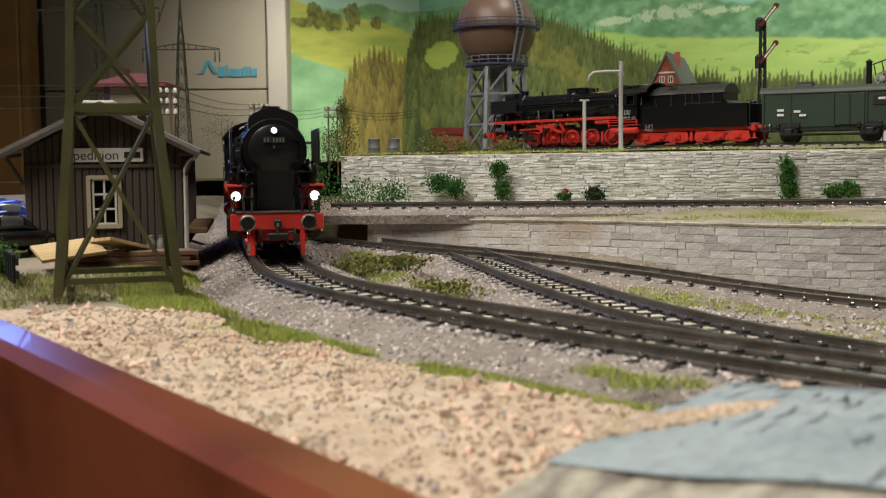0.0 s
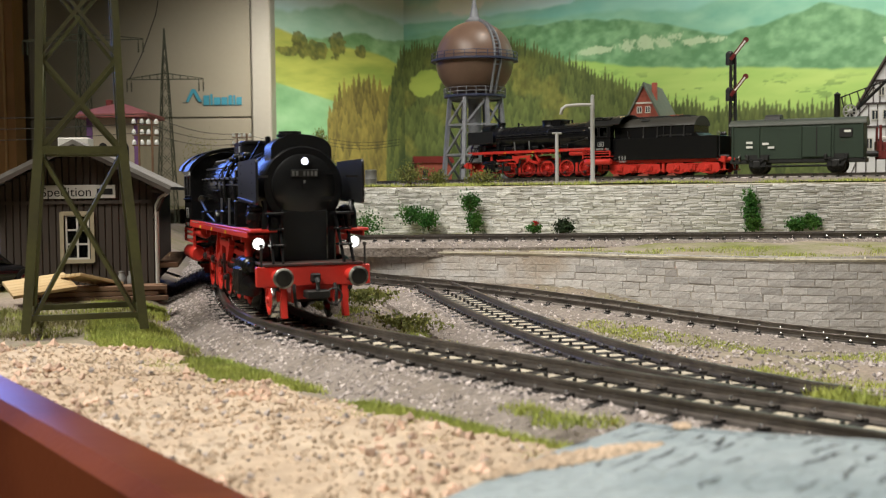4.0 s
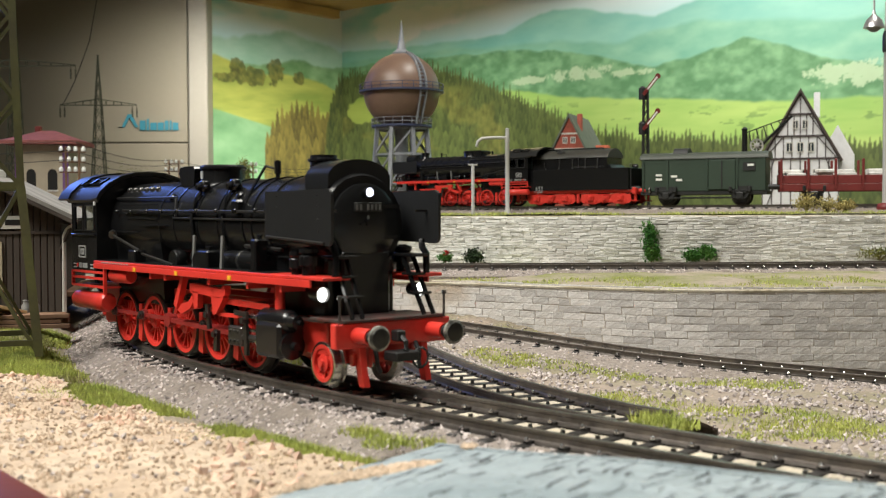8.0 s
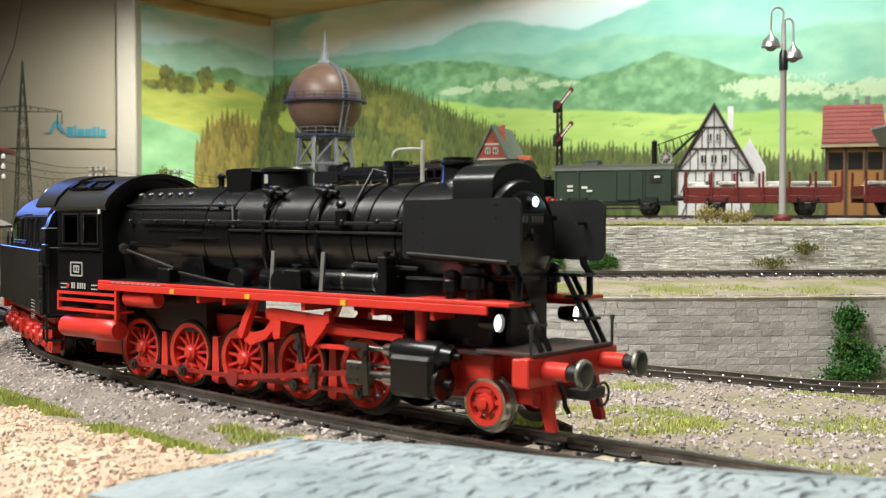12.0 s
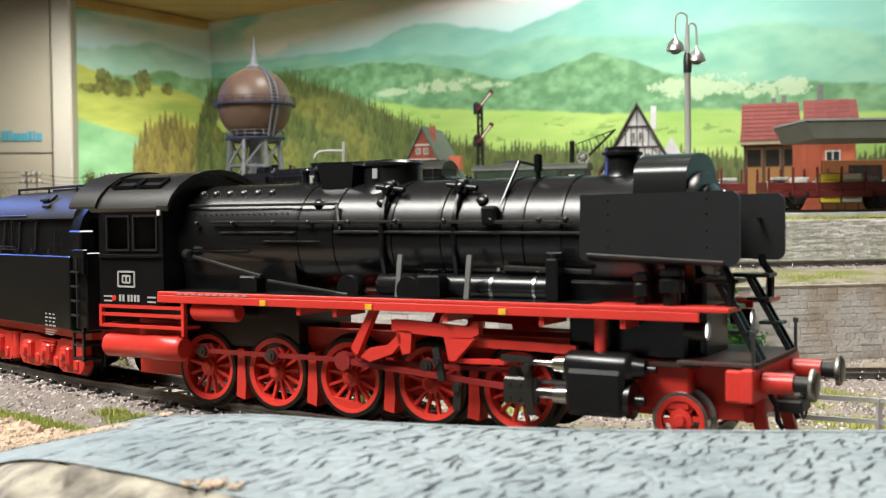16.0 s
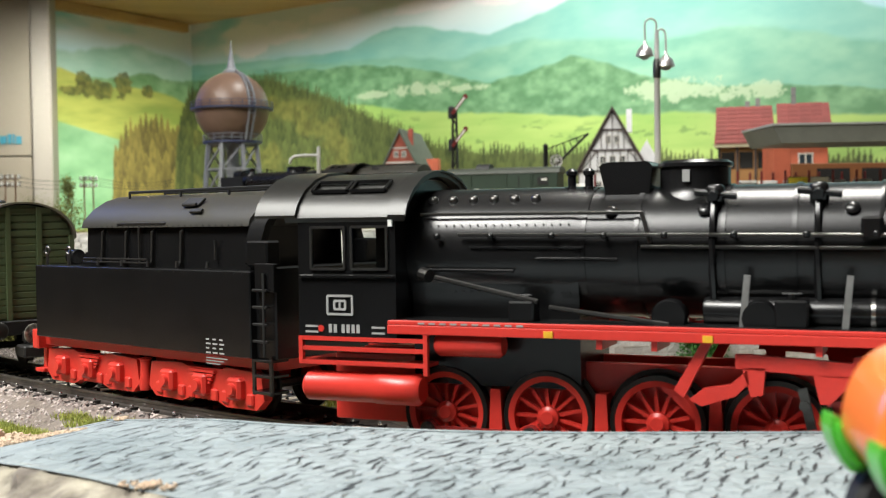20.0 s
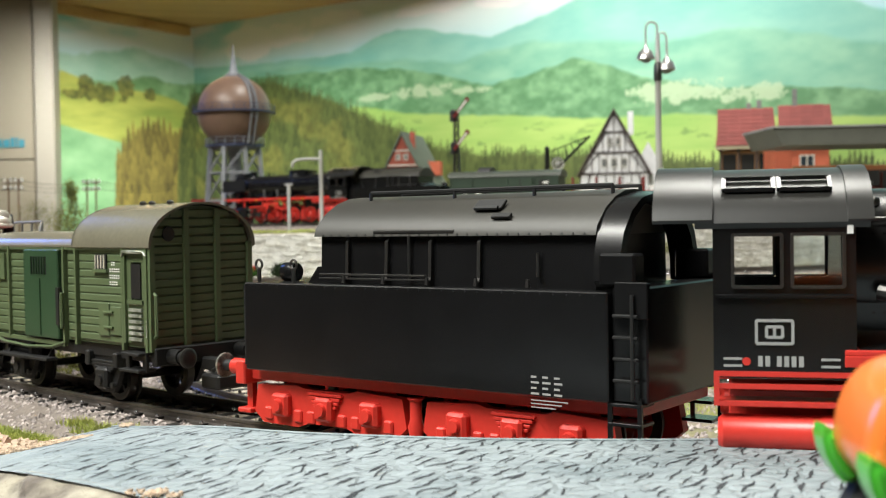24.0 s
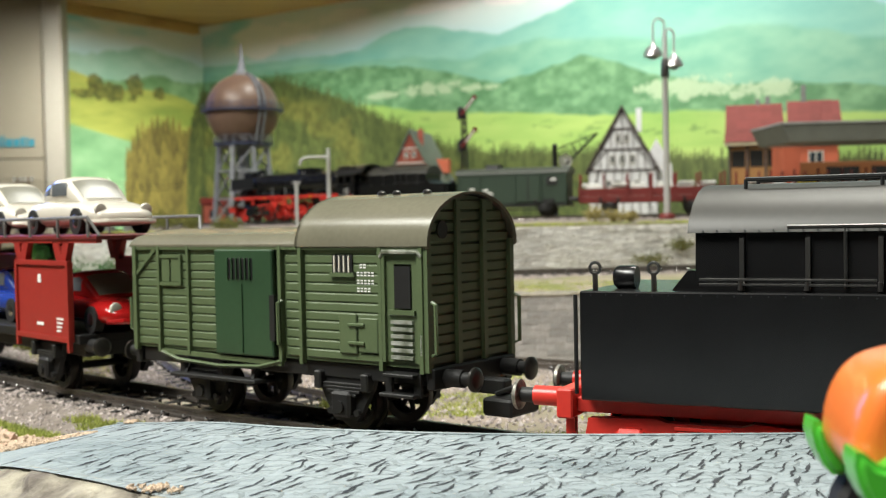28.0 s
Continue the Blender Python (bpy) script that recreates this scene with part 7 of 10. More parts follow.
def transporter():
    W = thing("car_transporter_wagon", "dark red two-deck car transporter wagon with pierced deck frames", "wagon")
    for s in (-1, 1):
        for x0, x1 in ((31, 64), (-64, -31)):
            y = s * 14.2
            bm = bmesh.new()
            box(bm, x0, min(y - 0.5, y + 0.5), 13.4, x1, max(y - 0.5, y + 0.5), 33.6, 0.2)
            side = mp("side_panel", bm, TRANSRED, W)
            bm = bmesh.new()
            for a, b in (((x0, y + s * 0.6, 33.2), (x1, y + s * 0.6, 33.2)), ((x0, y + s * 0.6, 14), (x1, y + s * 0.6, 14)), ((x0 + 0.6, y + s * 0.6, 11), (x0 + 0.6, y + s * 0.6, 33.6)), ((x1 - 0.6, y + s * 0.6, 11), (x1 - 0.6, y + s * 0.6, 33.6))):
                bar(bm, a, b, 1.2, 1.0, (0, 1, 0.01))
            mp("panel_rim", bm, TRANSRED, side)
            bm = bmesh.new()
            yb = y + s * 0.55
            for k in range(4):
                box(bm, x1 - 8, min(yb, yb + s * 0.1), 15.8 + k, x1 - 5.5 + 0.5 * k, max(yb, yb + s * 0.1), 16.3 + k)
            box(bm, x0 + 14, min(yb, yb + s * 0.1), 28, x0 + 16, max(yb, yb + s * 0.1), 30.2)
            box(bm, x0 + 13, min(yb, yb + s * 0.1), 17, x0 + 17, max(yb, yb + s * 0.1), 17.8)
            mp("small_print", bm, WHITE, side, "small white lettering bars")
        bm = bmesh.new()
        y = s * 13.4
        for x in (-58, -33, 33, 58):
            prism(bm, [(x - 2.4, 33), (x + 2.4, 33), (x + 5, 38.6), (x + 1.4, 38.6), (x, 35.2), (x - 1.4, 38.6), (x - 5, 38.6)], y - 0.8, y + 0.8, "y")
        bar(bm, (-66, y, 38.9), (78, y, 38.9), 1.6, 1.4)
        mp("deck_truss", bm, TRANSRED, W)
        bm = bmesh.new()
        y = s * 15.2
        for x in range(-60, 79, 17):
            rod(bm, (x, y, 39.6), (x, y, 44.4), 0.4, seg=6)
        rod(bm, (-60, y, 44.4), (76, y, 44.4), 0.4, seg=6)
        rod(bm, (76, y, 44.4), (79, y * 0.9, 40), 0.4, seg=6)
        mp("deck_rail", bm, GREYMETAL, W)
        buffer(W, 71.5, s * 10.05, 12.5, SOOT, 1, 7, 2.35, OILED)
    plate("upper_deck", DARKRED, W, -66, -14.6, 39.0, 79, 14.6, 40.2, bevel=0.2)
    plate("lower_deck", SOOT, W, -66, -13.6, 13.0, 66, 13.6, 15.4, bevel=0.2)
    plate("underframe", SOOT, W, -64, -11, 9.6, 64, 11, 13.0, bevel=0.2)
    gear = running_gear(W, 47) + running_gear(W, -47)
    return W, gear


van, VAN_WHEELS = guards_van()
van.scale = (0.99, 0.94, 1.0)
for q in [o for o in van.children_recursive if o.name.split(".")[0] in ("post", "grab_rail", "foot_step", "window_bar", "louvre")]:
    islands(q)
trans, TRANS_WHEELS = transporter()
CARS = []
# the blue coupes are added; their colour stands for blue light mirrored by the tender
for x, z, lab, mat in ((44, 40.2, "ivory-white model coupe on the upper deck of the transporter", CARWHITE), (-6, 40.2, "ivory-white model coupe on the upper deck of the transporter", CARWHITE),
                       (-56, 40.2, "blue model coupe added for a blue reflection, at the rear of the upper deck", CARBLUE), (51, 15.4, "red model coupe on the lower deck of the transporter", CARRED),
                       (0, 15.4, "blue model coupe added for a blue reflection, on the lower deck", CARBLUE), (-44, 15.4, "blue model coupe added for a blue reflection, on the lower deck", CARBLUE)):
    CARS.append((coupe(lab, mat, None, "cars on the transporter"), pose(x / 1000, 0, z / 1000)))


# ---- how the train runs ----
TIMES = (0, 1, 4.5, 6, 8, 10, 12, 14.5, 17, 19, 21, 24, 25.5, 28)
GONE = (-0.0005, 0.0215, 0.1035, 0.1405, 0.1880, 0.2310, 0.2722, 0.3210, 0.3700, 0.4112, 0.4490, 0.5120, 0.5415, 0.5886)
ENGINE_GONE = (0.001, 0.0230, 0.1055, 0.1415, 0.1878, 0.2303, 0.2718, 0.3205, 0.3695, 0.4112, 0.4486, 0.5040, 0.5316, 0.5780)
LEAN = (0.0, 1.0, 6.0, 6.6, 5.7, 6.0, 6.4, 5.9, 6.8, 6.6, 7.8, 8.2, 8.2, 8.2)
SIDE = (0.0, 0.0002, -0.0024, -0.002, -0.001, -0.003, -0.0036, -0.003, -0.0012, 0.0026, 0.0034, 0.0036, 0.0036, 0.0036)
TENDER_LEAN = (0.0, 0.0, 0.0, 0.0, -1.0, -2.0, -2.5, -2.5, -2.5, -2.5, -3.0, -3.6, -3.6, -1.0)
TENDER_SIDE = (0.0, 0.0, 0.0, 0.0, 0.0, -0.001, -0.002, -0.0025, -0.0028, -0.003, -0.0028, 0.001, 0.002, 0.001)


def glide(t, xs, ys):
    for i in range(len(xs) - 1):
        if t <= xs[i + 1]:
            break
    h = xs[i + 1] - xs[i]
    k = (t - xs[i]) / h
    slope = [(ys[j + 1] - ys[j - 1]) / (xs[j + 1] - xs[j - 1]) if 0 < j < len(xs) - 1 else (ys[1] - ys[0]) / (xs[1] - xs[0]) if j == 0 else (ys[-1] - ys[-2]) / (xs[-1] - xs[-2]) for j in (i, i + 1)]
    return (2 * k ** 3 - 3 * k * k + 1) * ys[i] + (k ** 3 - 2 * k * k + k) * h * slope[0] + (3 * k * k - 2 * k ** 3) * ys[i + 1] + (k ** 3 - k * k) * h * slope[1]


def vehicle(s, reach, lean=0.0, shift=0.0, side=0.0):
    """Pose of a vehicle whose middle is s along the way, on two points reach apart; its origin lies shift ahead of the middle."""
    a, b = way(s + reach / 2)[0], way(s - reach / 2)[0]
    d = (a - b)
    h = math.atan2(d.y, d.x) + radians(lean)
    p = (a + b) / 2 + Vector((d.y, -d.x, 0)).normalized() * side
    return Matrix.Translation(p) @ Matrix.Rotation(h, 4, "Z") @ Matrix.Translation((shift, 0, 0))


def motions():
    ts = [0.4 * k for k in range(71)]
    at = [(t, glide(t, TIMES, GONE)) for t in ts]
    engine_at = [(t, glide(t, TIMES, ENGINE_GONE)) for t in ts]
    walk(loco, [(t, vehicle(s, 0.0759, glide(t, TIMES, LEAN), 0.03795, glide(t, TIMES, SIDE))) for t, s in engine_at])
    walk(tend, [(t, vehicle(s - 0.1128, 0.045, glide(t, TIMES, TENDER_LEAN), 0.0, glide(t, TIMES, TENDER_SIDE))) for t, s in at])
    walk(van, [(t, vehicle(s - 0.2436, 0.042, -0.6, 0.0075, -0.001)) for t, s in at])
    poses = [(t, vehicle(s - 0.3735, 0.094)) for t, s in at]
    walk(trans, poses)
    for c, m in CARS:
        walk(c, [(t, p @ m) for t, p in poses])
    for w, s, r, _ in WHEELS:
        base = w.matrix_basis.copy()
        walk(w, [(t, Matrix.Translation(base.translation) @ Matrix.Rotation(g / (r / 1000) + 3.85, 4, "Y") @ base.to_3x3().to_4x4()) for t, g in engine_at])
    for group, r in ((TENDER_WHEELS, 5.7), (VAN_WHEELS, 5.6), (TRANS_WHEELS, 5.6)):
        for w, s in group:
            base = w.matrix_basis.copy()
            walk(w, [(t, Matrix.Translation(base.translation) @ Matrix.Rotation(g / (r / 1000), 4, "Y") @ base.to_3x3().to_4x4()) for t, g in at])
    for s, cr, mr, ch in RODS:
        rows = ([], [], [])
        for t, g in engine_at:
            a = g / 0.00805 + 3.85 + (0 if s < 0 else math.pi / 2)
            dx, dz = -0.0038 * math.sin(a), -0.0038 * math.cos(a)
            rows[0].append((t, pose(dx, s * 0.0112, 0.00805 + dz)))
            px_, pz = -0.03794 + dx, 0.00805 + dz
            ang = math.asin((0.0088 - pz) / 0.040)
            rows[1].append((t, Matrix.Translation((px_, s * 0.0126, pz)) @ Matrix.Rotation(-ang, 4, "Y")))
            rows[2].append((t, pose(px_ + 0.040 * math.cos(ang), s * 0.0136, 0.0088)))
        for ob, r in zip((cr, mr, ch), rows):
            walk(ob, r)

# ---- pavement, sand, grass ----
PAVE_EDGE = spline([(0.0842, 0.182, 0.0015), (0.0935, 0.158, 0.0052), (0.106, 0.138, 0.0082), (0.122, 0.1235, 0.009), (0.153, 0.1105, 0.009), (0.196, 0.1, 0.009), (0.26, 0.086, 0.009), (0.36, 0.06, 0.009)], 0.003)
PAVE_FRONT = spline([(0.0565, 0.148, 0.0005), (0.066, 0.13, 0.004), (0.0765, 0.1135, 0.0078), (0.0905, 0.0975, 0.0088), (0.103, 0.083, 0.009), (0.125, 0.06, 0.0095), (0.16, 0.015, 0.0095), (0.36, -0.06, 0.0095)], 0.003)


def pavement():
    n, m = 220, 110
    verts, faces = [], []
    for i in range(n + 1):
        a = PAVE_EDGE[min(len(PAVE_EDGE) - 1, int(i / n * (len(PAVE_EDGE) - 1)))]
        b = PAVE_FRONT[min(len(PAVE_FRONT) - 1, int(i / n * (len(PAVE_FRONT) - 1)))]
        for j in range(m + 1):
            p = a.lerp(b, j / m)
            verts.append((p.x, p.y, p.z + 0.0004 * math.sin(j / m * math.pi) + 0.0004 * math.sin(j / m * math.pi) * noise.noise((p.x * 90, p.y * 90, 1))))
    for i in range(n):
        for j in range(m):
            k = i * (m + 1) + j
            faces.append((k, k + 1, k + m + 2, k + m + 1))
    p = from_lists("pavement", verts, faces, PAVE)
    for q in p.data.polygons:
        q.use_smooth = True
    tagged(p, "pale blue-grey cast paving sheet with short dark joints", "pavement", kind="structure")
    # wavering joints between the setts: broken rows with short cross joints, as narrow sunk strips
    rng = random.Random(4)
    tree = BVHTree.FromPolygons(verts, faces)
    verts, faces = [], []
    along, across = Vector((0.64, 0.77, 0)), Vector((-0.77, 0.64, 0))

    def stroke(q, turn, length, full):
        steps = max(2, int(length / 0.0007))
        chain = []
        for e in range(steps + 1):
            ang = math.atan2(along.y, along.x) + turn + 0.75 * noise.noise((q.x * 330, q.y * 330, 5)) + rng.uniform(-0.25, 0.25)
            hit = tree.ray_cast(Vector((q.x, q.y, 0.05)), Vector((0, 0, -1)))[0]
            if hit is None:
                break
            d = Vector((math.cos(ang), math.sin(ang), 0))
            w = full * math.sin(math.pi * (e + 0.3) / (steps + 0.6)) * rng.uniform(0.5, 1.4)
            side = Vector((-d.y, d.x, 0)) * w
            chain.append((hit + side + Vector((0, 0, 0.0001)), hit - side + Vector((0, 0, 0.0001))))
            q = q + d * 0.0007
        n0 = len(verts)
        for pair in chain:
            verts.extend(pair)
        faces.extend((n0 + 2 * e, n0 + 2 * e + 1, n0 + 2 * e + 3, n0 + 2 * e + 2) for e in range(len(chain) - 1))

    for row in range(-100, 100):
        w = -0.16 + rng.uniform(0, 0.006)
        while w < 0.17:
            run = rng.uniform(0.003, 0.009)
            p0 = Vector((0.13, 0.06, 0)) + along * w + across * (row * 0.002 + 0.0016 * noise.noise((row * 0.7, w * 90, 3)))
            if p0.x < 0.27 and rng.random() < min(0.92, (p0.x - 0.06) / 0.06):
                stroke(p0, 0.0, run, rng.uniform(0.0001, 0.00028))
                if rng.random() < 0.45:
                    stroke(p0 + along * rng.uniform(0, run), 1.4, rng.uniform(0.0012, 0.0022), rng.uniform(0.00005, 0.00014))
            w += run + rng.uniform(0.0004, 0.0028)
    tagged(from_lists("joints", verts, faces, JOINT, p), kind="stuff")
    # rough stone edge below the sheet
    verts, faces = [], []
    for i, q in enumerate(PAVE_FRONT):
        s = side_of(PAVE_FRONT, i)
        for k in range(7):
            wob = 0.0012 * noise.noise((q.x * 400, q.y * 400, k * 1.7))
            out = -0.0012 + k * 0.0023 + (wob if k else 0)
            verts.append(q + s * out + Vector((0, 0, 0.00005 - 0.0013 * k * (0.6 + 0.1 * k) + (wob * 0.7 if k else 0))))
        if i:
            faces += [((i - 1) * 7 + k, (i - 1) * 7 + k + 1, i * 7 + k + 1, i * 7 + k) for k in range(6)]
    e = from_lists("stone_edge", verts, faces, EDGESTONE, p, "rough weathered stone edge")
    # pale back rim
    sweep("rim", PAVE_EDGE, [(-0.0006, 0.0002), (-0.0006, -0.008), (0.0004, -0.008), (0.0005, 0.0002)], PAVE, p)
    return p


JOINT = material("dark_joint", (0.04, 0.045, 0.05), 0.9, vary=0.3, bump=0)
EDGESTONE = material("weathered_edge_stone", (0.36, 0.33, 0.26), 0.9, vary=0.45, grain=420, patch=160, bump=1.0, depth=0.0012, second=(0.14, 0.12, 0.1), second_at=0.52)
RIM = material("pale_plaster_rim", (0.5, 0.47, 0.38), 0.85, vary=0.2, grain=500, patch=120, bump=0.4)
paving = pavement()


def dusting():
    """Streaks of sand swept over the near end of the pavement."""
    rng = random.Random(17)
    spots = []
    while len(spots) < 3000:
        u, v = rng.uniform(0.0, 0.5), rng.uniform(0.0, 1.0)
        a, b = PAVE_EDGE[int(u * (len(PAVE_EDGE) - 1))], PAVE_FRONT[int(u * (len(PAVE_FRONT) - 1))]
        c = a.lerp(b, v)
        if c.x < 0.108 and noise.noise((c.x * 28, c.y * 85, 31)) > 0.1 + (c.x - 0.06) * 4.0:
            spots.append((c + Vector((rng.uniform(-0.001, 0.001), rng.uniform(-0.001, 0.001), 0.0005)), rng.uniform(0.0002, 0.00045)))
    chips("sand_dusting", "", spots, SANDCHIP, 18, paving)


dusting()


def off_track(x, y):
    d = min((Vector((x, y, 0)) - p).length for p in main_line[60:-20:3])
    return d


def scatter(name, label, mat, count, box4, test, size, seed, lift=0.0004):
    rng = random.Random(seed)
    spots = []
    while len(spots) < count:
        x, y = rng.uniform(box4[0], box4[1]), rng.uniform(box4[2], box4[3])
        count -= 0.02
        if test(x, y):
            spots.append((Vector((x, y, land(x, y) + rough(x, y, 60, 0.0012) + lift)), rng.uniform(*size)))
    return chips(name, label, spots, mat, seed)


MID_SIDE = Vector((0.58, 0.61, 0))


def is_near_side(x, y):
    return (Vector((x, y, 0)) - MID_SIDE).length > 0.62


def in_sand(x, y):
    d = off_track(x, y)
    return inside_edge(x, y) and d > 0.043 + 0.006 * noise.noise((x * 50, y * 50, 0)) and y < 0.3 + 0.01 * noise.noise((x * 40, 0, 0)) and x > -0.09 and is_near_side(x, y)


PEBBLE = material("cream_pink_pebble", (0.6, 0.42, 0.32), 0.85, vary=0.2, grain=900, bump=0.3, island=0.4)
tagged(sheet("sand", -0.06, 0.14, 0.05, 0.31, 0.0025, lambda x, y: land(x, y) + 0.0016 + rough(x, y, 60, 0.0012) + rough(x, y, 240, 0.0007) + rough(x, y, 600, 0.0002), SAND, in_sand),
       "coarse tan sand and gravel spread at the front", "ground", kind="structure")
scatter("sand_gravel", "coarse tan and cream gravel grains", SANDCHIP, 9000, (-0.05, 0.14, 0.06, 0.3), in_sand, (0.00025, 0.0007), 71, 0.0017)
scatter("sand_pebbles", "larger cream and pink pebbles in the sand", PEBBLE, 420, (-0.05, 0.14, 0.06, 0.3), lambda x, y: in_sand(x, y) and noise.noise((x * 45, y * 45, 21)) > 0.05, (0.0007, 0.0016), 73, 0.0018)
def behind_track(x, y):
    return not is_near_side(x, y) and off_track(x, y) > 0.028 and y < line_y(WALL_LOW, x) - 0.003 and BEDS.find((x, y, 0))[2] > 0.018


scatter("back_gravel", "pinkish grey gravel between the back tracks", CHIP, 9000, (0.02, 0.4, 0.15, 0.52), behind_track, (0.0005, 0.0012), 74, 0.0002)
scatter("grey_gravel", "scattered grey stones in the sand", CHIP, 300, (-0.05, 0.14, 0.06, 0.3), in_sand, (0.0004, 0.001), 72, 0.0018)


def tufts(name, label, mat, spots, seed, blade=(0.0015, 0.0035), per=26, spread=0.0035, width=0.00022):
    """Thin blades standing in clumps, joined."""
    rng = random.Random(seed)
    verts, faces = [], []
    for p in spots:
        for _ in range(per):
            a, r = rng.uniform(0, 6.283), spread * math.sqrt(rng.random())
            b = Vector(p) + Vector((r * math.cos(a), r * math.sin(a), -0.0004))
            h = rng.uniform(*blade)
            lean = Vector((rng.uniform(-0.6, 0.6), rng.uniform(-0.6, 0.6), 1)).normalized() * h
            t = rng.uniform(0, 6.283)
            s = Vector((math.cos(t), math.sin(t), 0)) * width
            n = len(verts)
            verts += [b - s, b + s, b + lean]
            faces.append((n, n + 1, n + 2))
    return tagged(from_lists(name, verts, faces, mat), label, "grass", kind="stuff")


def spots_where(test, count, box4, seed, zf):
    rng = random.Random(seed)
    out, tries = [], 0
    while len(out) < count and tries < count * 60:
        tries += 1
        x, y = rng.uniform(box4[0], box4[1]), rng.uniform(box4[2], box4[3])
        if test(x, y):
            out.append((x, y, zf(x, y)))
    return out


def verge(x, y):
    d = off_track(x, y)
    return inside_edge(x, y) and 0.03 < d < 0.05 and noise.noise((x * 22, y * 22, 9)) > -0.16 and y < 0.42 and (Vector((x, y, 0)) - MID_SIDE).length > 0.0 and is_near_side(x, y)


def back_verge(x, y):
    return not is_near_side(x, y) and off_track(x, y) > 0.03 and y < line_y(WALL_LOW, x) - 0.006 and noise.noise((x * 26, y * 26, 4)) > 0.08 and BEDS.find((x, y, 0))[2] > 0.02


tufts("grass_front", "bright yellow-green static grass beside the front track", GRASS, spots_where(verge, 2400, (-0.1, 0.14, 0.13, 0.45), 81, lambda x, y: land(x, y) + 0.0004), 81, (0.0009, 0.0022), 30, 0.0035, 0.00016)
tufts("grass_edge", "short green grass tufts at the foot of the ballast", GRASS, [(0.0735, 0.213, -0.003), (0.0775, 0.209, -0.003), (0.071, 0.217, -0.003), (0.0757, 0.205, -0.003), (0.083, 0.205, -0.003)], 82, (0.0008, 0.0019), 160, 0.004, 0.00014)
tufts("grass_back", "low olive grass between the back tracks", GRASS, spots_where(back_verge, 2200, (0.0, 0.36, 0.17, 0.5), 83, lambda x, y: land(x, y) + 0.0004), 83, (0.0008, 0.0018), 22, 0.004, 0.00016)
tufts("grass_clump", "bright green grass clumps at the end of the branch track", GRASS, [(0.134 + 0.004 * math.sin(k * 2.3), 0.236 + 0.004 * math.cos(k * 1.7), -0.006) for k in range(10)], 87, (0.0015, 0.0035), 50, 0.004, 0.0002)
tufts("grass_left", "mixed low grass round the pylon and the shed", VERGE, spots_where(lambda x, y: inside_edge(x, y) and off_track(x, y) > 0.035 and is_near_side(x, y) and noise.noise((x * 18, y * 18, 2)) > -0.1, 2000, (-0.26, 0.02, 0.22, 0.5), 84, land), 84, (0.001, 0.0025), 16, 0.005)
tufts("grass_middle", "dry grass along the top of the lower wall", GRASS, spots_where(lambda x, y: 0.002 < y - line_y(WALL_LOW, x) < 0.045 and noise.noise((x * 30, y * 60, 6)) > 0.0, 600, (0.02, 0.5, 0.45, 0.64), 85, shelf), 85, (0.0008, 0.002), 14, 0.004)
tufts("grass_upper", "green grass along the top of the upper wall", GRASS, spots_where(lambda x, y: 0.002 < y - line_y(WALL_HIGH, x) < 0.06 and noise.noise((x * 20, y * 40, 7)) > -0.2, 800, (0.0, 0.6, 0.59, 0.78), 86, upper), 86, (0.001, 0.0028), 14, 0.005)


def clump(name, label, spots, mat, seed, category="bush", leaf=0.0011, per=900):
    """Bush or creeper of many small leaves in overlapping uneven lobes: spots of (x, y, z, rx, ry, rz)."""
    rng = random.Random(seed)
    verts, faces = [], []
    for x, y, z, rx, ry, rz in spots:
        for _ in range(per):
            d = Vector((rng.gauss(0, 1), rng.gauss(0, 1), rng.gauss(0, 1))).normalized()
            k = rng.uniform(0.3, 1.0) * (1 + 0.75 * noise.noise((d.x * 2.6 + x * 90, d.y * 2.6, d.z * 2.6 + seed)))
            p = Vector((x + d.x * rx * k, y + d.y * ry * k, z + d.z * rz * k))
            q = Euler((rng.uniform(0, 6.3), rng.uniform(0, 6.3), rng.uniform(0, 6.3))).to_matrix()
            s = leaf * rng.uniform(0.6, 1.3)
            n = len(verts)
            verts += [p + q @ Vector(c) * s for c in ((-0.6, 0, 0), (0, -0.45, 0.15), (0.7, 0, 0), (0, 0.45, 0.15))]
            faces.append((n, n + 1, n + 2, n + 3))
    b = thing(name, label, category)
    tagged(from_lists("leaves", verts, faces, mat, b), kind="stuff")
    bm = bmesh.new()
    for x, y, z, rx, ry, rz in spots:
        for k in range(3):
            rod(bm, (x, y, z - rz * 0.95), (x + rng.uniform(-0.5, 0.5) * rx, y + rng.uniform(-0.5, 0.5) * ry, z + rng.uniform(0, 0.6) * rz), 0.0005, 0.0002, 5)
    part("stem", bm, TWIG, b)
    return b


TWIG = material("brown_twig", (0.09, 0.055, 0.03), 0.9, vary=0.3)
clump("ivy", "green ivy climbing the pale upper wall", [(0.2205, 0.5995, 0.026, 0.0045, 0.002, 0.008), (0.2215, 0.5995, 0.017, 0.005, 0.002, 0.006)], MOSS, 91, "ivy")
clump("ivy", "low green creeper at the foot of the upper wall", [(0.2435, 0.597, 0.0155, 0.006, 0.002, 0.0035), (0.251, 0.597, 0.0165, 0.006, 0.002, 0.004)], MOSS, 92, "ivy")
clump("ivy", "green ivy on the pale upper wall", [(0.078, 0.652, 0.028, 0.006, 0.002, 0.006), (0.08, 0.652, 0.017, 0.005, 0.002, 0.007)], MOSS, 93, "ivy")
clump("ivy", "green ivy at the foot of the pale upper wall", [(0.045, 0.666, 0.021, 0.009, 0.002, 0.006), (0.054, 0.662, 0.018, 0.006, 0.002, 0.006)], MOSS, 94, "ivy")
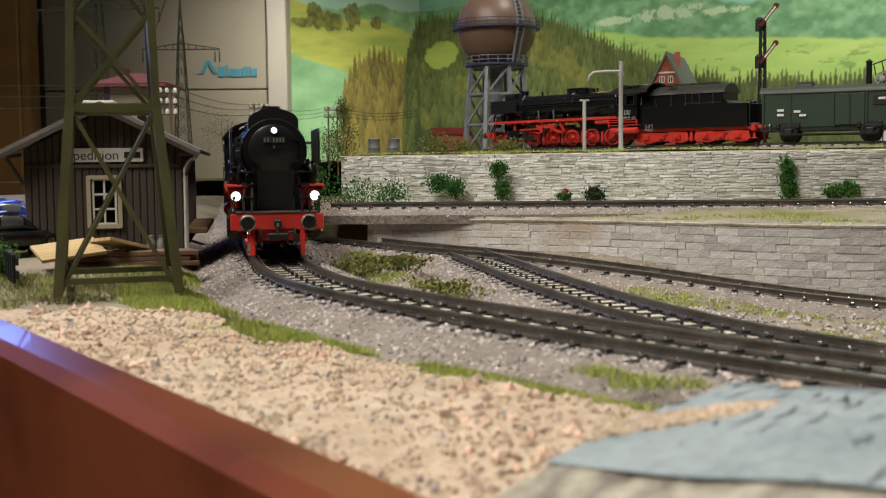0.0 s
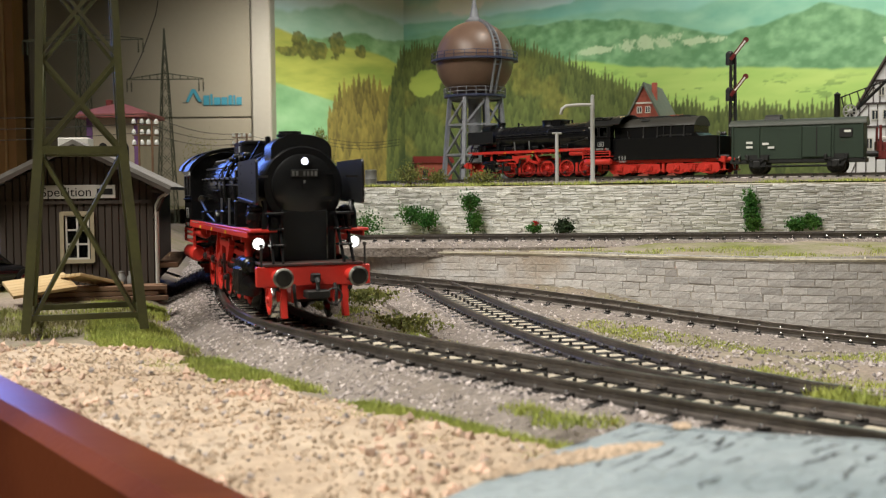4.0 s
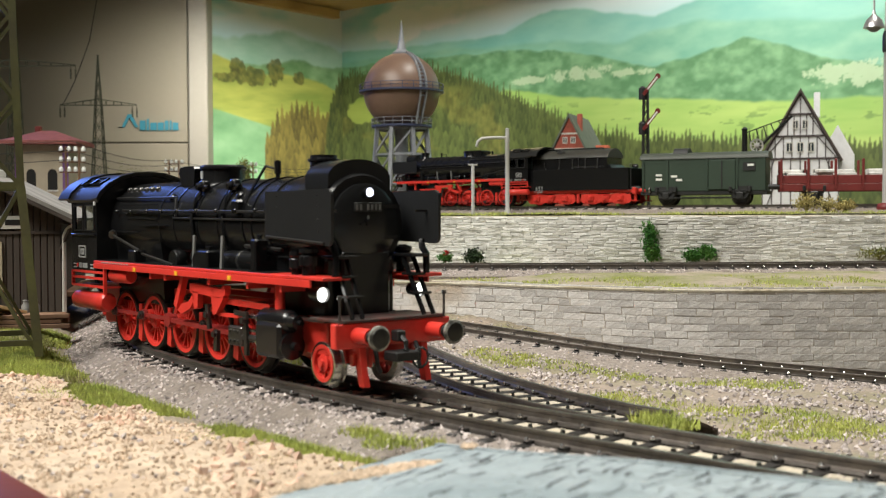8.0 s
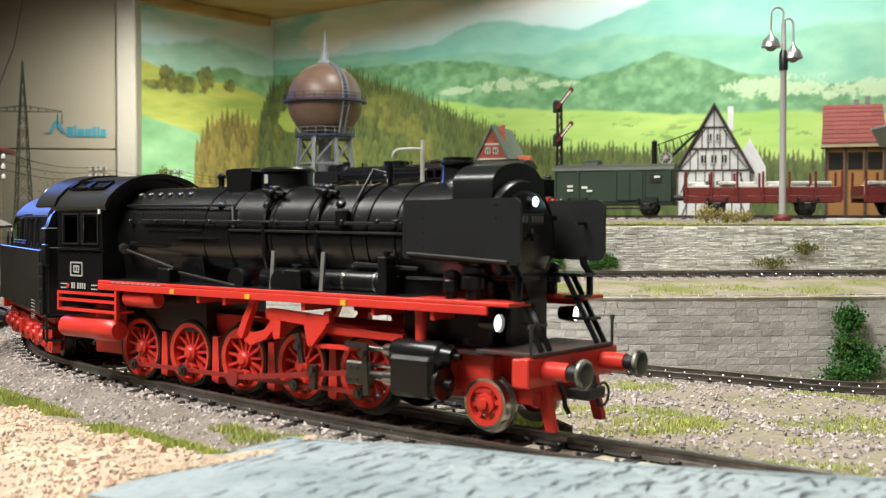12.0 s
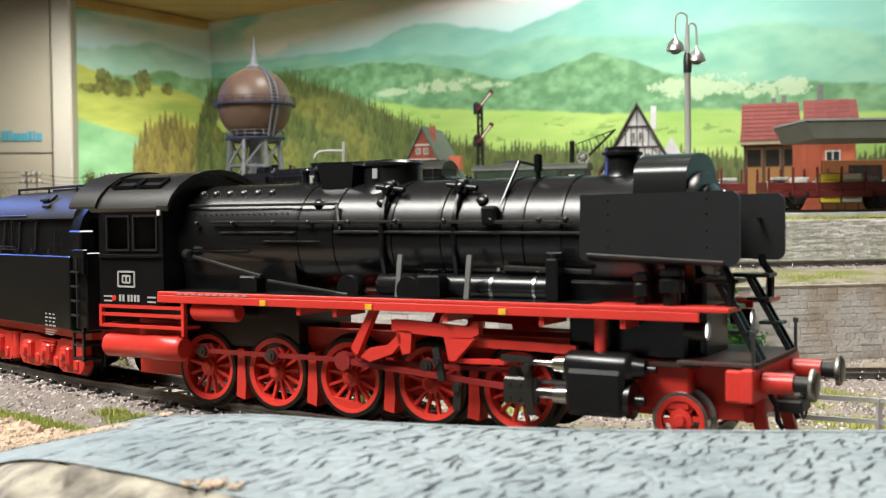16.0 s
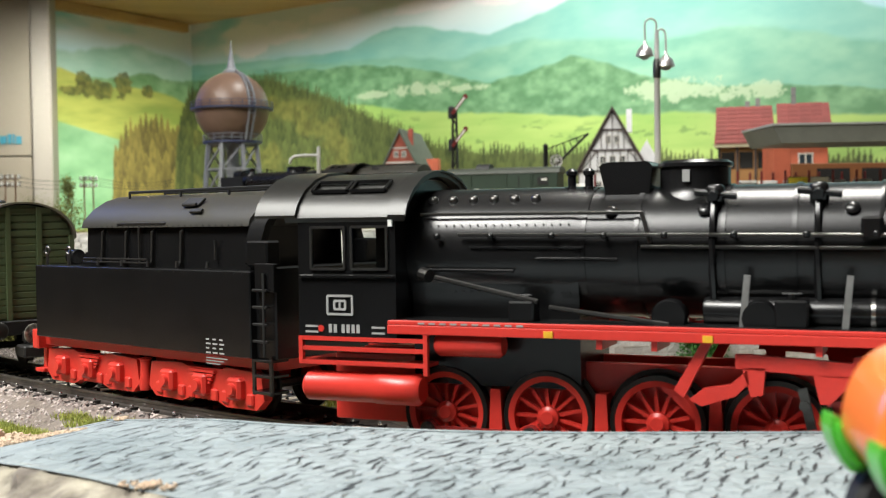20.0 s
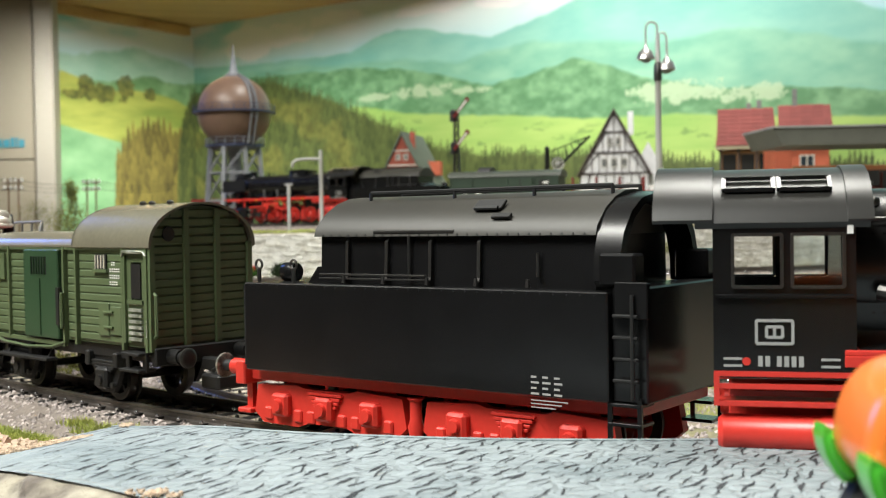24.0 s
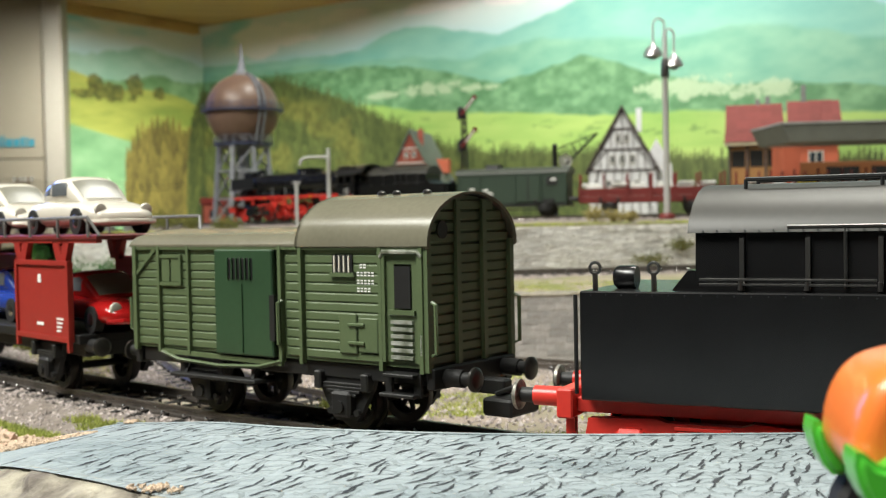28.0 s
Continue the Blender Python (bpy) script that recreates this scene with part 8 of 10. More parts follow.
clump("ivy", "sparse dry creeper on the upper wall", [(0.345, 0.594, 0.016, 0.014, 0.001, 0.004), (0.365, 0.594, 0.024, 0.01, 0.001, 0.004)], BUSH, 95, "ivy", per=350)
clump("ivy", "dense green creeper over the end of the lower wall", [(0.321, 0.452, -0.003, 0.008, 0.003, 0.007), (0.319, 0.45, -0.016, 0.008, 0.003, 0.009), (0.316, 0.446, -0.027, 0.012, 0.004, 0.005), (0.328, 0.45, -0.022, 0.008, 0.004, 0.008)], MOSS, 96, "ivy", per=1300)
clump("bush", "small dark green round bush on the middle terrace", [(0.1276, 0.628, 0.0145, 0.006, 0.005, 0.0045)], DARKBUSH, 97, per=900)
clump("bush", "small bush with red blossoms", [(0.112, 0.634, 0.0135, 0.0045, 0.004, 0.003)], MOSS, 98, per=400)
clump("blossom", "red blossoms on the small bush", [(0.1126, 0.63, 0.0165, 0.0018, 0.0018, 0.0018)], CARRED, 99, "flower", 0.0009, 60)
clump("bush", "dry yellow-green bushes on the upper terrace", [(0.0425, 0.78, 0.045, 0.015, 0.012, 0.009), (0.06, 0.79, 0.043, 0.008, 0.008, 0.006)], BUSH, 100)
clump("bush", "dry yellow-green bush before the engine", [(0.088, 0.735, 0.042, 0.012, 0.008, 0.006)], BUSH, 101)
clump("bush", "tall olive bushes at the edge of the terrace", [(-0.02, 0.8, 0.05, 0.014, 0.014, 0.018), (-0.032, 0.83, 0.045, 0.016, 0.014, 0.014), (-0.02, 0.8, 0.068, 0.006, 0.006, 0.012)], BUSH, 102)
clump("bush", "straw-coloured bushes by the upper track", [(0.333, 0.668, 0.044, 0.008, 0.006, 0.006), (0.345, 0.664, 0.0425, 0.009, 0.006, 0.005), (0.356, 0.664, 0.042, 0.007, 0.005, 0.004)], STRAW, 103, per=600)
clump("bush", "green shrubs beside the back line", [(0.0, 0.64, 0.014, 0.016, 0.012, 0.012), (-0.02, 0.63, 0.02, 0.012, 0.012, 0.016), (0.018, 0.66, 0.014, 0.012, 0.01, 0.01)], MOSS, 104)
clump("bush", "mossy mound between the tracks", [(0.018, 0.42, -0.004, 0.012, 0.02, 0.004), (0.045, 0.385, -0.008, 0.014, 0.02, 0.003), (0.03, 0.45, -0.005, 0.014, 0.014, 0.003)], BUSH, 105, per=900)
clump("bush", "grey-green trees behind the goods shed", [(-0.17, 1.15, 0.07, 0.03, 0.02, 0.025), (-0.12, 1.2, 0.06, 0.025, 0.02, 0.02)], BUSH, 106)
clump("bush", "dark moss clump beside the road", [(-0.088, 0.375, 0.004, 0.006, 0.006, 0.005)], MOSS, 107, per=400)


# ---- goods shed and the left side ----
BOARDWOOD = wood_material("dark_brown_boards", (0.07, 0.052, 0.04), (0.04, 0.029, 0.022), "Z", 60, 0.75)
ROOFFELT = material("grey_roofing_felt", (0.24, 0.225, 0.2), 0.85, vary=0.25, grain=500, patch=60, bump=0.4, second=(0.15, 0.135, 0.12))
CREAMWOOD = material("cream_painted_wood", (0.42, 0.36, 0.24), 0.6, vary=0.15)
WHITEWOOD = material("white_painted_wood", (0.62, 0.6, 0.55), 0.6, vary=0.1)
# near-black for lettering; also stands in for the shade inside windows and openings
SHADE_INK = material("dark_interior", (0.012, 0.011, 0.01), 0.9, vary=0.2)
RAWWOOD = wood_material("fresh_sawn_wood", (0.52, 0.38, 0.2), (0.4, 0.27, 0.13), "X", 40, 0.7)
BROWNPLANK = wood_material("brown_sawn_wood", (0.2, 0.11, 0.06), (0.13, 0.07, 0.04), "X", 40, 0.7)


def letters(name, text, size, mat, parent, m):
    cu = bpy.data.curves.new(name, "FONT")
    cu.body, cu.size, cu.align_x, cu.align_y, cu.extrude = text, size, "LEFT", "CENTER", 0.00005
    ob = new(name, cu)
    cu.materials.append(mat)
    ob.parent, ob.matrix_basis = parent, m
    return ob


def goods_shed():
    S = thing("goods_shed", "dark brown boarded goods shed with grey felt roof", "shed", pose(-0.0752, 0.44, 0.0005, 0, 0, 10))
    bm = bmesh.new()
    prism(bm, [(-27, 0), (27, 0), (27, 37.5), (0, 51), (-27, 37.5)], 0.6, 110, "y")
    # solid block; its dark colour gives the shade behind boards and panes
    body = mp("wall", bm, SHADE_INK, S)
    for k in range(22):
        x = -26.2 + k * 2.5
        h = 37.5 + (27 - abs(x)) * 13.5 / 27
        if -5.6 < x < 5.6:
            planks(body, "board", BOARDWOOD, 2.3, 9.0, 1.0, [(x, 0.3, 4.5, 0)])
            planks(body, "board", BOARDWOOD, 2.3, h - 27.4, 1.0, [(x, 0.3, 27.4 + (h - 27.4) / 2, 0)])
        else:
            planks(body, "board", BOARDWOOD, 2.3, h - 0.3, 1.0, [(x, 0.3, h / 2, 0)])
    for k in range(44):
        planks(body, "board", BOARDWOOD, 2.3, 36.8, 1.0, [(27.2, 2 + k * 2.45, 18.5, math.pi / 2)])
    bm = bmesh.new()
    for s in (-1, 1):
        a = Vector((0, 0, 52.5))
        b = Vector((s * 34, 0, 52.5 - 34 * 13.5 / 27))
        n = Vector((s * 13.5, 0, 27)).normalized() * 1.4
        vs = [bm.verts.new(p + Vector((0, y, 0))) for y in (-7, 117) for p in (a, b, b + n, a + Vector((0, 0, 1.6)))]
        for f in ((0, 1, 2, 3), (7, 6, 5, 4), (0, 4, 5, 1), (1, 5, 6, 2), (2, 6, 7, 3), (3, 7, 4, 0)):
            bm.faces.new([vs[i] for i in f])
    bmesh.ops.recalc_face_normals(bm, faces=bm.faces[:])
    roof = mp("roof", bm, ROOFFELT, S)
    bm = bmesh.new()
    for s in (-1, 1):
        bar(bm, (0, -7.3, 51.6), (s * 34, -7.3, 51.6 - 34 * 13.5 / 27), 0.9, 1.5)
        bar(bm, (s * 27, -5.5, 35.4), (s * 32, -5.5, 34.6), 1.0, 1.2)
        bar(bm, (s * 27.5, -0.5, 25), (s * 32, -5, 34), 1.0, 1.0)
    bar(bm, (-27, -0.4, 31.2), (27, -0.4, 31.2), 1.0, 1.2)
    mp("rafter", bm, BOARDWOOD, roof)
    plate("dormer", WHITEWOOD, S, -12, 40, 45, 0, 56, 57, bevel=0.4)
    bm = bmesh.new()
    tube(bm, [(33, -6.0, 34.4), (30, -3, 32.4), (28.8, -1.6, 30), (28.6, -1.6, 0.5)], 0.8)
    mp("downpipe", bm, WHITEWOOD, S, "pale grey downpipe", soft=60)
    plate("name_board", WHITEWOOD, S, -13.5, -1.2, 32.6, 14, -0.3, 37.6, bevel=0.1)
    letters("lettering", "Spedition", 0.0048, SHADE_INK, S, pose(-0.0125, -0.00125, 0.0349, 90, 0, 0))
    plate("name_bar", SHADE_INK, S, 7.4, -1.32, 34.0, 13.0, -1.22, 36.2, bevel=0, label="dark bar of writing")
    bm = bmesh.new()
    for a, b in (((-5.6, -0.6, 9.4), (5.6, -0.6, 9.4)), ((-5.6, -0.6, 27.2), (5.6, -0.6, 27.2)), ((-5.4, -0.6, 9), (-5.4, -0.6, 27.6)), ((5.4, -0.6, 9), (5.4, -0.6, 27.6))):
        bar(bm, a, b, 1.4, 1.5, (0, 1, 0.01))
    win = mp("window_frame", bm, CREAMWOOD, S)
    bm = bmesh.new()
    for x in (-3.9, 0, 3.9):
        bar(bm, (x, -0.2, 10), (x, -0.2, 26.6), 0.7, 0.7, (1, 0, 0))
    for z in (10.4, 15.7, 21, 26.3):
        bar(bm, (-4, -0.2, z), (4, -0.2, z), 0.7, 0.7)
    mp("glazing_bar", bm, WHITEWOOD, win, "white glazing bars")
    for i in range(2):
        for j in range(3):
            plate("pane", GLASS, win, -3.6 + 3.9 * i, 0.25, 10.8 + 5.3 * j, -0.3 + 3.9 * i, 0.4, 15.3 + 5.3 * j, bevel=0)
    plate("loading_ramp", BROWNPLANK, S, 28, 4, 6, 36, 84, 8, bevel=0.3)
    return S


goods_shed()


def plank_pile():
    P = thing("timber_pile", "stack of brown squared timbers on the ground by the shed", "timber", pose(-0.06, 0.4, 0.0, 0, 0, 10))
    rng = random.Random(8)
    for k in range(9):
        bm = bmesh.new()
        box(bm, -16 + rng.uniform(-1, 3), -4 + (k % 3) * 3.2, (k // 3) * 1.7 - 1, 24 + rng.uniform(-3, 3), -1.2 + (k % 3) * 3.2, (k // 3) * 1.7 + 0.5, 0.15, Matrix.Rotation(rng.uniform(-0.06, 0.06), 4, "Z"))
        mp("timber", bm, BROWNPLANK, P)
    C = thing("crate_boards", "pale yellow sawn boards lying tilted on timbers", "boards", pose(-0.072, 0.39, 0.005, 14, -6, 32))
    for k in range(6):
        bm = bmesh.new()
        box(bm, -10, -7 + k * 2.6, -0.6, 10, -4.6 + k * 2.6, 0.5, 0.1)
        mp("plank", bm, RAWWOOD, C)
    D = thing("crate_boards", "pale yellow sawn boards leaning on a second stack", "boards", pose(-0.058, 0.4, 0.006, -6, 14, 55))
    for k in range(4):
        bm = bmesh.new()
        box(bm, -9, -5 + k * 2.6, -0.6, 9, -2.6 + k * 2.6, 0.5, 0.1)
        mp("plank", bm, RAWWOOD, D)
    B = thing("milk_cans", "two grey metal cans beside the boards", "can", pose(-0.0505, 0.408, 0.002))
    for x in (0, 3.4):
        bm = bmesh.new()
        lathe(bm, [(0, 0), (1.4, 0), (1.5, 0.4), (1.5, 4.2), (0.9, 5.2), (0.9, 6), (1.1, 6.2), (0, 6.4)], 14, Matrix.Translation((x, 0, 0)))
        mp("can", bm, GREYMETAL, B, soft=40)


plank_pile()


def lattice(parent, bm_mat, half, heights, w, thin=0.62):
    """Four tapering legs with crossed braces between the given heights; half(z) is the half width."""
    for sx in (-1, 1):
        for sy in (-1, 1):
            bm = bmesh.new()
            rings = [[bm.verts.new((sx * half(z) + i * w / 2, sy * half(z) + j * w / 2, z)) for i, j in ((-1, -1), (1, -1), (1, 1), (-1, 1))] for z in heights]
            for lo, hi in zip(rings, rings[1:]):
                for i in range(4):
                    bm.faces.new((lo[i], lo[(i + 1) % 4], hi[(i + 1) % 4], hi[i]))
            bm.faces.new(rings[0][::-1])
            bm.faces.new(rings[-1])
            mp("leg", bm, bm_mat, parent)
    for face in range(4):
        m = Matrix.Rotation(face * math.pi / 2, 4, "Z")
        for z0, z1 in zip(heights, heights[1:]):
            a, b = half(z0), half(z1)
            for s in (-1, 1):
                bm = bmesh.new()
                bar(bm, m @ Vector((-s * a, -a, z0)), m @ Vector((s * b, -b, z1)), w * thin, w * thin * 0.8)
                mp("brace", bm, bm_mat, parent)


def front_pylon():
    P = thing("lattice_pylon", "olive-green lattice power pylon standing on mossy ground", "pylon", pose(-0.0445, 0.3485, -0.003, 0, 0, 17))
    half = lambda z: 15.6 - 4.4 * z / 50 if z < 50 else 11.2 - 3.2 * (z - 50) / 100
    lattice(P, OLIVE, half, [0, 50], 2.5, 0.5)
    lattice(P, OLIVE, half, [50, 76, 101, 126], 2.1, 0.6)
    for z, w in ((50, 2.2), (4.0, 1.6)):
        bm = bmesh.new()
        a = half(z)
        for s in (-1, 1):
            bar(bm, (-a, s * a, z), (a, s * a, z), w, w)
            bar(bm, (s * a, -a, z), (s * a, a, z), w, w)
        mp("ring", bm, OLIVE, P)


front_pylon()


def far_pylon(x, y, base, top, arm_z, reach, turn):
    P = thing("lattice_pylon", "slender dark lattice power pylon with insulator arms", "pylon", pose(x, y, base, 0, 0, turn), "far pylons")
    H = (top - base) * 1000
    az = (arm_z - base) * 1000
    half = lambda z: 10.5 - 7.0 * z / az if z < az else max(0.3, 3.5 * (1 - (z - az) / (H - az)))
    hs = [az * k / 10 for k in range(11)] + [az + (H - az) * k / 4 for k in range(1, 5)]
    lattice(P, PYLON, half, hs, 1.0)
    R = reach * 1000
    bm = bmesh.new()
    for s in (-1, 1):
        for q in (-1, 1):
            bar(bm, (0, q * 3.2, az), (s * R, 0, az), 0.8, 0.8)
            bar(bm, (0, q * 2.6, az + 7), (s * R, 0, az + 0.8), 0.8, 0.8)
            for k in range(1, 5):
                f = k / 5
                bar(bm, (s * R * f, q * 3.2 * (1 - f), az), (s * R * f, q * 2.6 * (1 - f), az + 7 * (1 - f)), 0.5, 0.5)
    mp("cross_arm", bm, PYLON, P)
    for s in (-1, 1):
        for dx in (-5, 0):
            bm = bmesh.new()
            x0 = s * (R + dx)
            rod(bm, (x0, 0, az - 14), (x0, 0, az), 0.35, seg=5)
            for k in range(5):
                rod(bm, (x0, 0, az - 4 - k * 2), (x0, 0, az - 5.2 - k * 2), 1.1, 0.8, seg=8)
            mp("insulator", bm, PYLON, P)
    return P


far_pylon(-0.2438, 1.3, 0.0, 0.22, 0.163, 0.043, 0)
far_pylon(-0.305, 1.2, 0.0, 0.262, 0.194, 0.064, -4)


def signal_box():
    B = thing("signal_box", "small cream signal box with purple corners and a red hipped roof", "house", pose(-0.214, 1.0, 0.0))
    plate("wall", CREAMWALL, B, -22, -18, 0, 22, 22, 99, bevel=0.5)
    bm = bmesh.new()
    for s in (-1, 1):
        box(bm, s * 20 - 2.5, -18.6, 0, s * 20 + 2.5, -17.8, 99, 0.2)
    mp("corner_strip", bm, PURPLE, B, "purple corner strips")
    bm = bmesh.new()
    base = [(-32, -28), (32, -28), (32, 32), (-32, 32)]
    vs = [bm.verts.new((x, y, z)) for z in (99, 102) for x, y in base]
    top = [bm.verts.new((x, 2, 112)) for x in (-6, 6)]
    for f in ((3, 2, 1, 0), (0, 1, 5, 4), (1, 2, 6, 5), (2, 3, 7, 6), (3, 0, 4, 7)):
        bm.faces.new([vs[i] for i in f])
    bm.faces.new((vs[4], vs[5], top[1], top[0]))
    bm.faces.new((vs[5], vs[6], top[1]))
    bm.faces.new((vs[6], vs[7], top[0], top[1]))
    bm.faces.new((vs[7], vs[4], top[0]))
    mp("roof", bm, ROOFPURPLE, B)
    for x in (-9, 9):
        bm = bmesh.new()
        prism(bm, [(x - 4, 60), (x + 4, 60), (x + 4, 74), (x + 2.6, 77), (x, 78), (x - 2.6, 77), (x - 4, 74)], -18.5, -17.5, "y")
        # window as a dark solid, the unlit inside put in its colour
        w = mp("window", bm, SHADE_INK, B)
        plate("window_frame", WHITEWOOD, w, x - 4.6, -19, 58.6, x + 4.6, -18, 59.8, bevel=0)
    plate("chimney", DARKRED, B, -12, 4, 104, -7, 9, 116, bevel=0.3)


CREAMWALL = material("cream_plaster", (0.42, 0.36, 0.27), 0.85, vary=0.12)
PURPLE = material("faded_purple_paint", (0.16, 0.07, 0.2), 0.6, vary=0.15)
ROOFPURPLE = material("dull_red_tile_roof", (0.26, 0.08, 0.07), 0.7, vary=0.2, patch=200)
signal_box()


def telegraph_pole(x, y, z, h, rows, label):
    P = thing("telegraph_pole", label, "telegraph pole", pose(x, y, z, 0, 0, 8), "telegraph poles")
    bm = bmesh.new()
    for s in (-1, 1):
        rod(bm, (s * 5, 0, 0), (s * 5, 0, h), 1.0, 0.8, 8)
    mp("mast", bm, BROWNPLANK, P)
    for k in range(rows):
        zz = h - 4 - 8 * k
        bm = bmesh.new()
        bar(bm, (-10, 0, zz), (10, 0, zz), 1.2, 1.2)
        mp("cross_bar", bm, BROWNPLANK, P)
        for x0 in (-8.5, -2.5, 2.5, 8.5):
            bm = bmesh.new()
            lathe(bm, [(0, 0.4), (1.4, 0.4), (1.7, 1.6), (1.4, 3.2), (0.8, 4.2), (0, 4.4)], 10, Matrix.Translation((x0, -0.8, zz)))
            mp("insulator", bm, WHITE, P, "white insulator", soft=50)


telegraph_pole(-0.166, 0.9, 0.0, 92, 3, "brown double telegraph pole with white insulators")
telegraph_pole(-0.1415, 1.2, 0.0, 96, 2, "brown double telegraph pole with white insulators")
telegraph_pole(-0.075, 1.3, 0.02, 78, 2, "brown double telegraph pole with white insulators")
for dz in (0, 0.008, 0.016):
    bm = bmesh.new()
    pts = [Vector((-0.34, 0.62, 0.07 + dz)), Vector((-0.166, 0.9, 0.082 + dz * 0.9)), Vector((-0.1415, 1.2, 0.086 + dz * 0.6)), Vector((-0.075, 1.3, 0.09 + dz * 0.5)), Vector((0.02, 1.33, 0.088 + dz * 0.4))]
    for a, b in zip(pts, pts[1:]):
        tube(bm, [a.lerp(b, k / 8) - Vector((0, 0, 0.006 * math.sin(math.pi * k / 8))) for k in range(9)], 0.00025, 4)
    tagged(part("telegraph_wire", bm, SOOT), "thin dark telegraph wire sagging between the poles", "wire", "telegraph wires")
bm = bmesh.new()
tube(bm, [(-0.225, 1.28, 0.42), (-0.235, 1.28, 0.3), (-0.25, 1.29, 0.235), (-0.27, 1.3, 0.19), (-0.28, 1.3, 0.17), (-0.2845, 1.3, 0.163)], 0.0005, 5)
tagged(part("hanging_cable", bm, SOOT), "thin black cable hanging down to a pylon arm", "cable")

CARS_LEFT = [("black model car parked on the road by the fence", CARBLACK, pose(-0.1085, 0.43, 0.001, 0, 0, 55)), ("blue model car parked behind the shed", CARBLUE, pose(-0.168, 0.6, 0.0, 0, 0, 10)), ("blue model car parked behind the shed", CARBLUE, pose(-0.2, 0.66, 0.0, 0, 0, 25))]
for lab, mat, m in CARS_LEFT:
    coupe(lab, mat, m, "parked cars")


def fence():
    F = thing("fence", "low dark plank fence beside the road", "fence", pose(-0.083, 0.368, -0.002, 0, 0, 118))
    for k in range(9):
        bm = bmesh.new()
        box(bm, k * 5 - 14, -0.5, 0, k * 5 - 12.6, 0.5, 8.5, 0.15)
        mp("post", bm, SOOT, F)
    for z in (2.6, 6.6):
        bm = bmesh.new()
        box(bm, -16, -1.1, z - 1.2, 30, -0.5, z + 1.2, 0.1)
        mp("rail", bm, SOOT, F)


fence()


# ---- upper terrace: tower, houses, standing train ----
TOWERBROWN = material("tan_tank_paint", (0.2, 0.125, 0.09), 0.38, vary=0.12, grain=700, patch=60, bump=0.05)
TOWERGREY = material("pale_blue_grey_steel", (0.3, 0.31, 0.34), 0.5, 0.2, vary=0.2, patch=150)
DARKBLUE = material("dark_blue_grey_paint", (0.05, 0.06, 0.12), 0.5, vary=0.2)
ROOFGREEN = material("grey_green_roof", (0.11, 0.125, 0.1), 0.75, vary=0.2, patch=150)
ROOFBROWN = material("dark_brown_roof", (0.075, 0.055, 0.05), 0.75, vary=0.25, patch=150)
ROOFRED = material("red_tiled_roof", (0.22, 0.052, 0.045), 0.75, vary=0.2, grain=600, patch=90, each=0.12)
BRICKRED = material("red_brick_wall", (0.36, 0.085, 0.055), 0.8, vary=0.25, patch=200)
WALLWHITE = material("white_infill_plaster", (0.72, 0.72, 0.74), 0.8, vary=0.1, patch=120)
TIMBER = material("dark_house_timber", (0.06, 0.045, 0.045), 0.7, vary=0.25)
ORANGEWALL = material("orange_red_wall", (0.5, 0.12, 0.06), 0.75, vary=0.15, patch=100)
KIOSK = wood_material("red_brown_kiosk_wood", (0.22, 0.085, 0.03), (0.13, 0.05, 0.02), "X", 40, 0.5)
CANOPY = material("grey_green_canopy", (0.13, 0.135, 0.115), 0.6, vary=0.15, patch=60)
CANOPYTOP = material("pale_grey_felt", (0.32, 0.33, 0.32), 0.8, vary=0.15)
POSTERYELLOW = material("yellow_timetable_paper", (0.75, 0.6, 0.05), 0.6, vary=0.1)
POSTERWHITE = material("cream_timetable_paper", (0.6, 0.58, 0.5), 0.6, vary=0.1)
LAMPGREY = material("pale_grey_lamp_paint", (0.42, 0.41, 0.4), 0.45, vary=0.1)
SILVER = material("silver_paint", (0.55, 0.53, 0.53), 0.28, 0.8, vary=0.1)
BASE = 0.0375


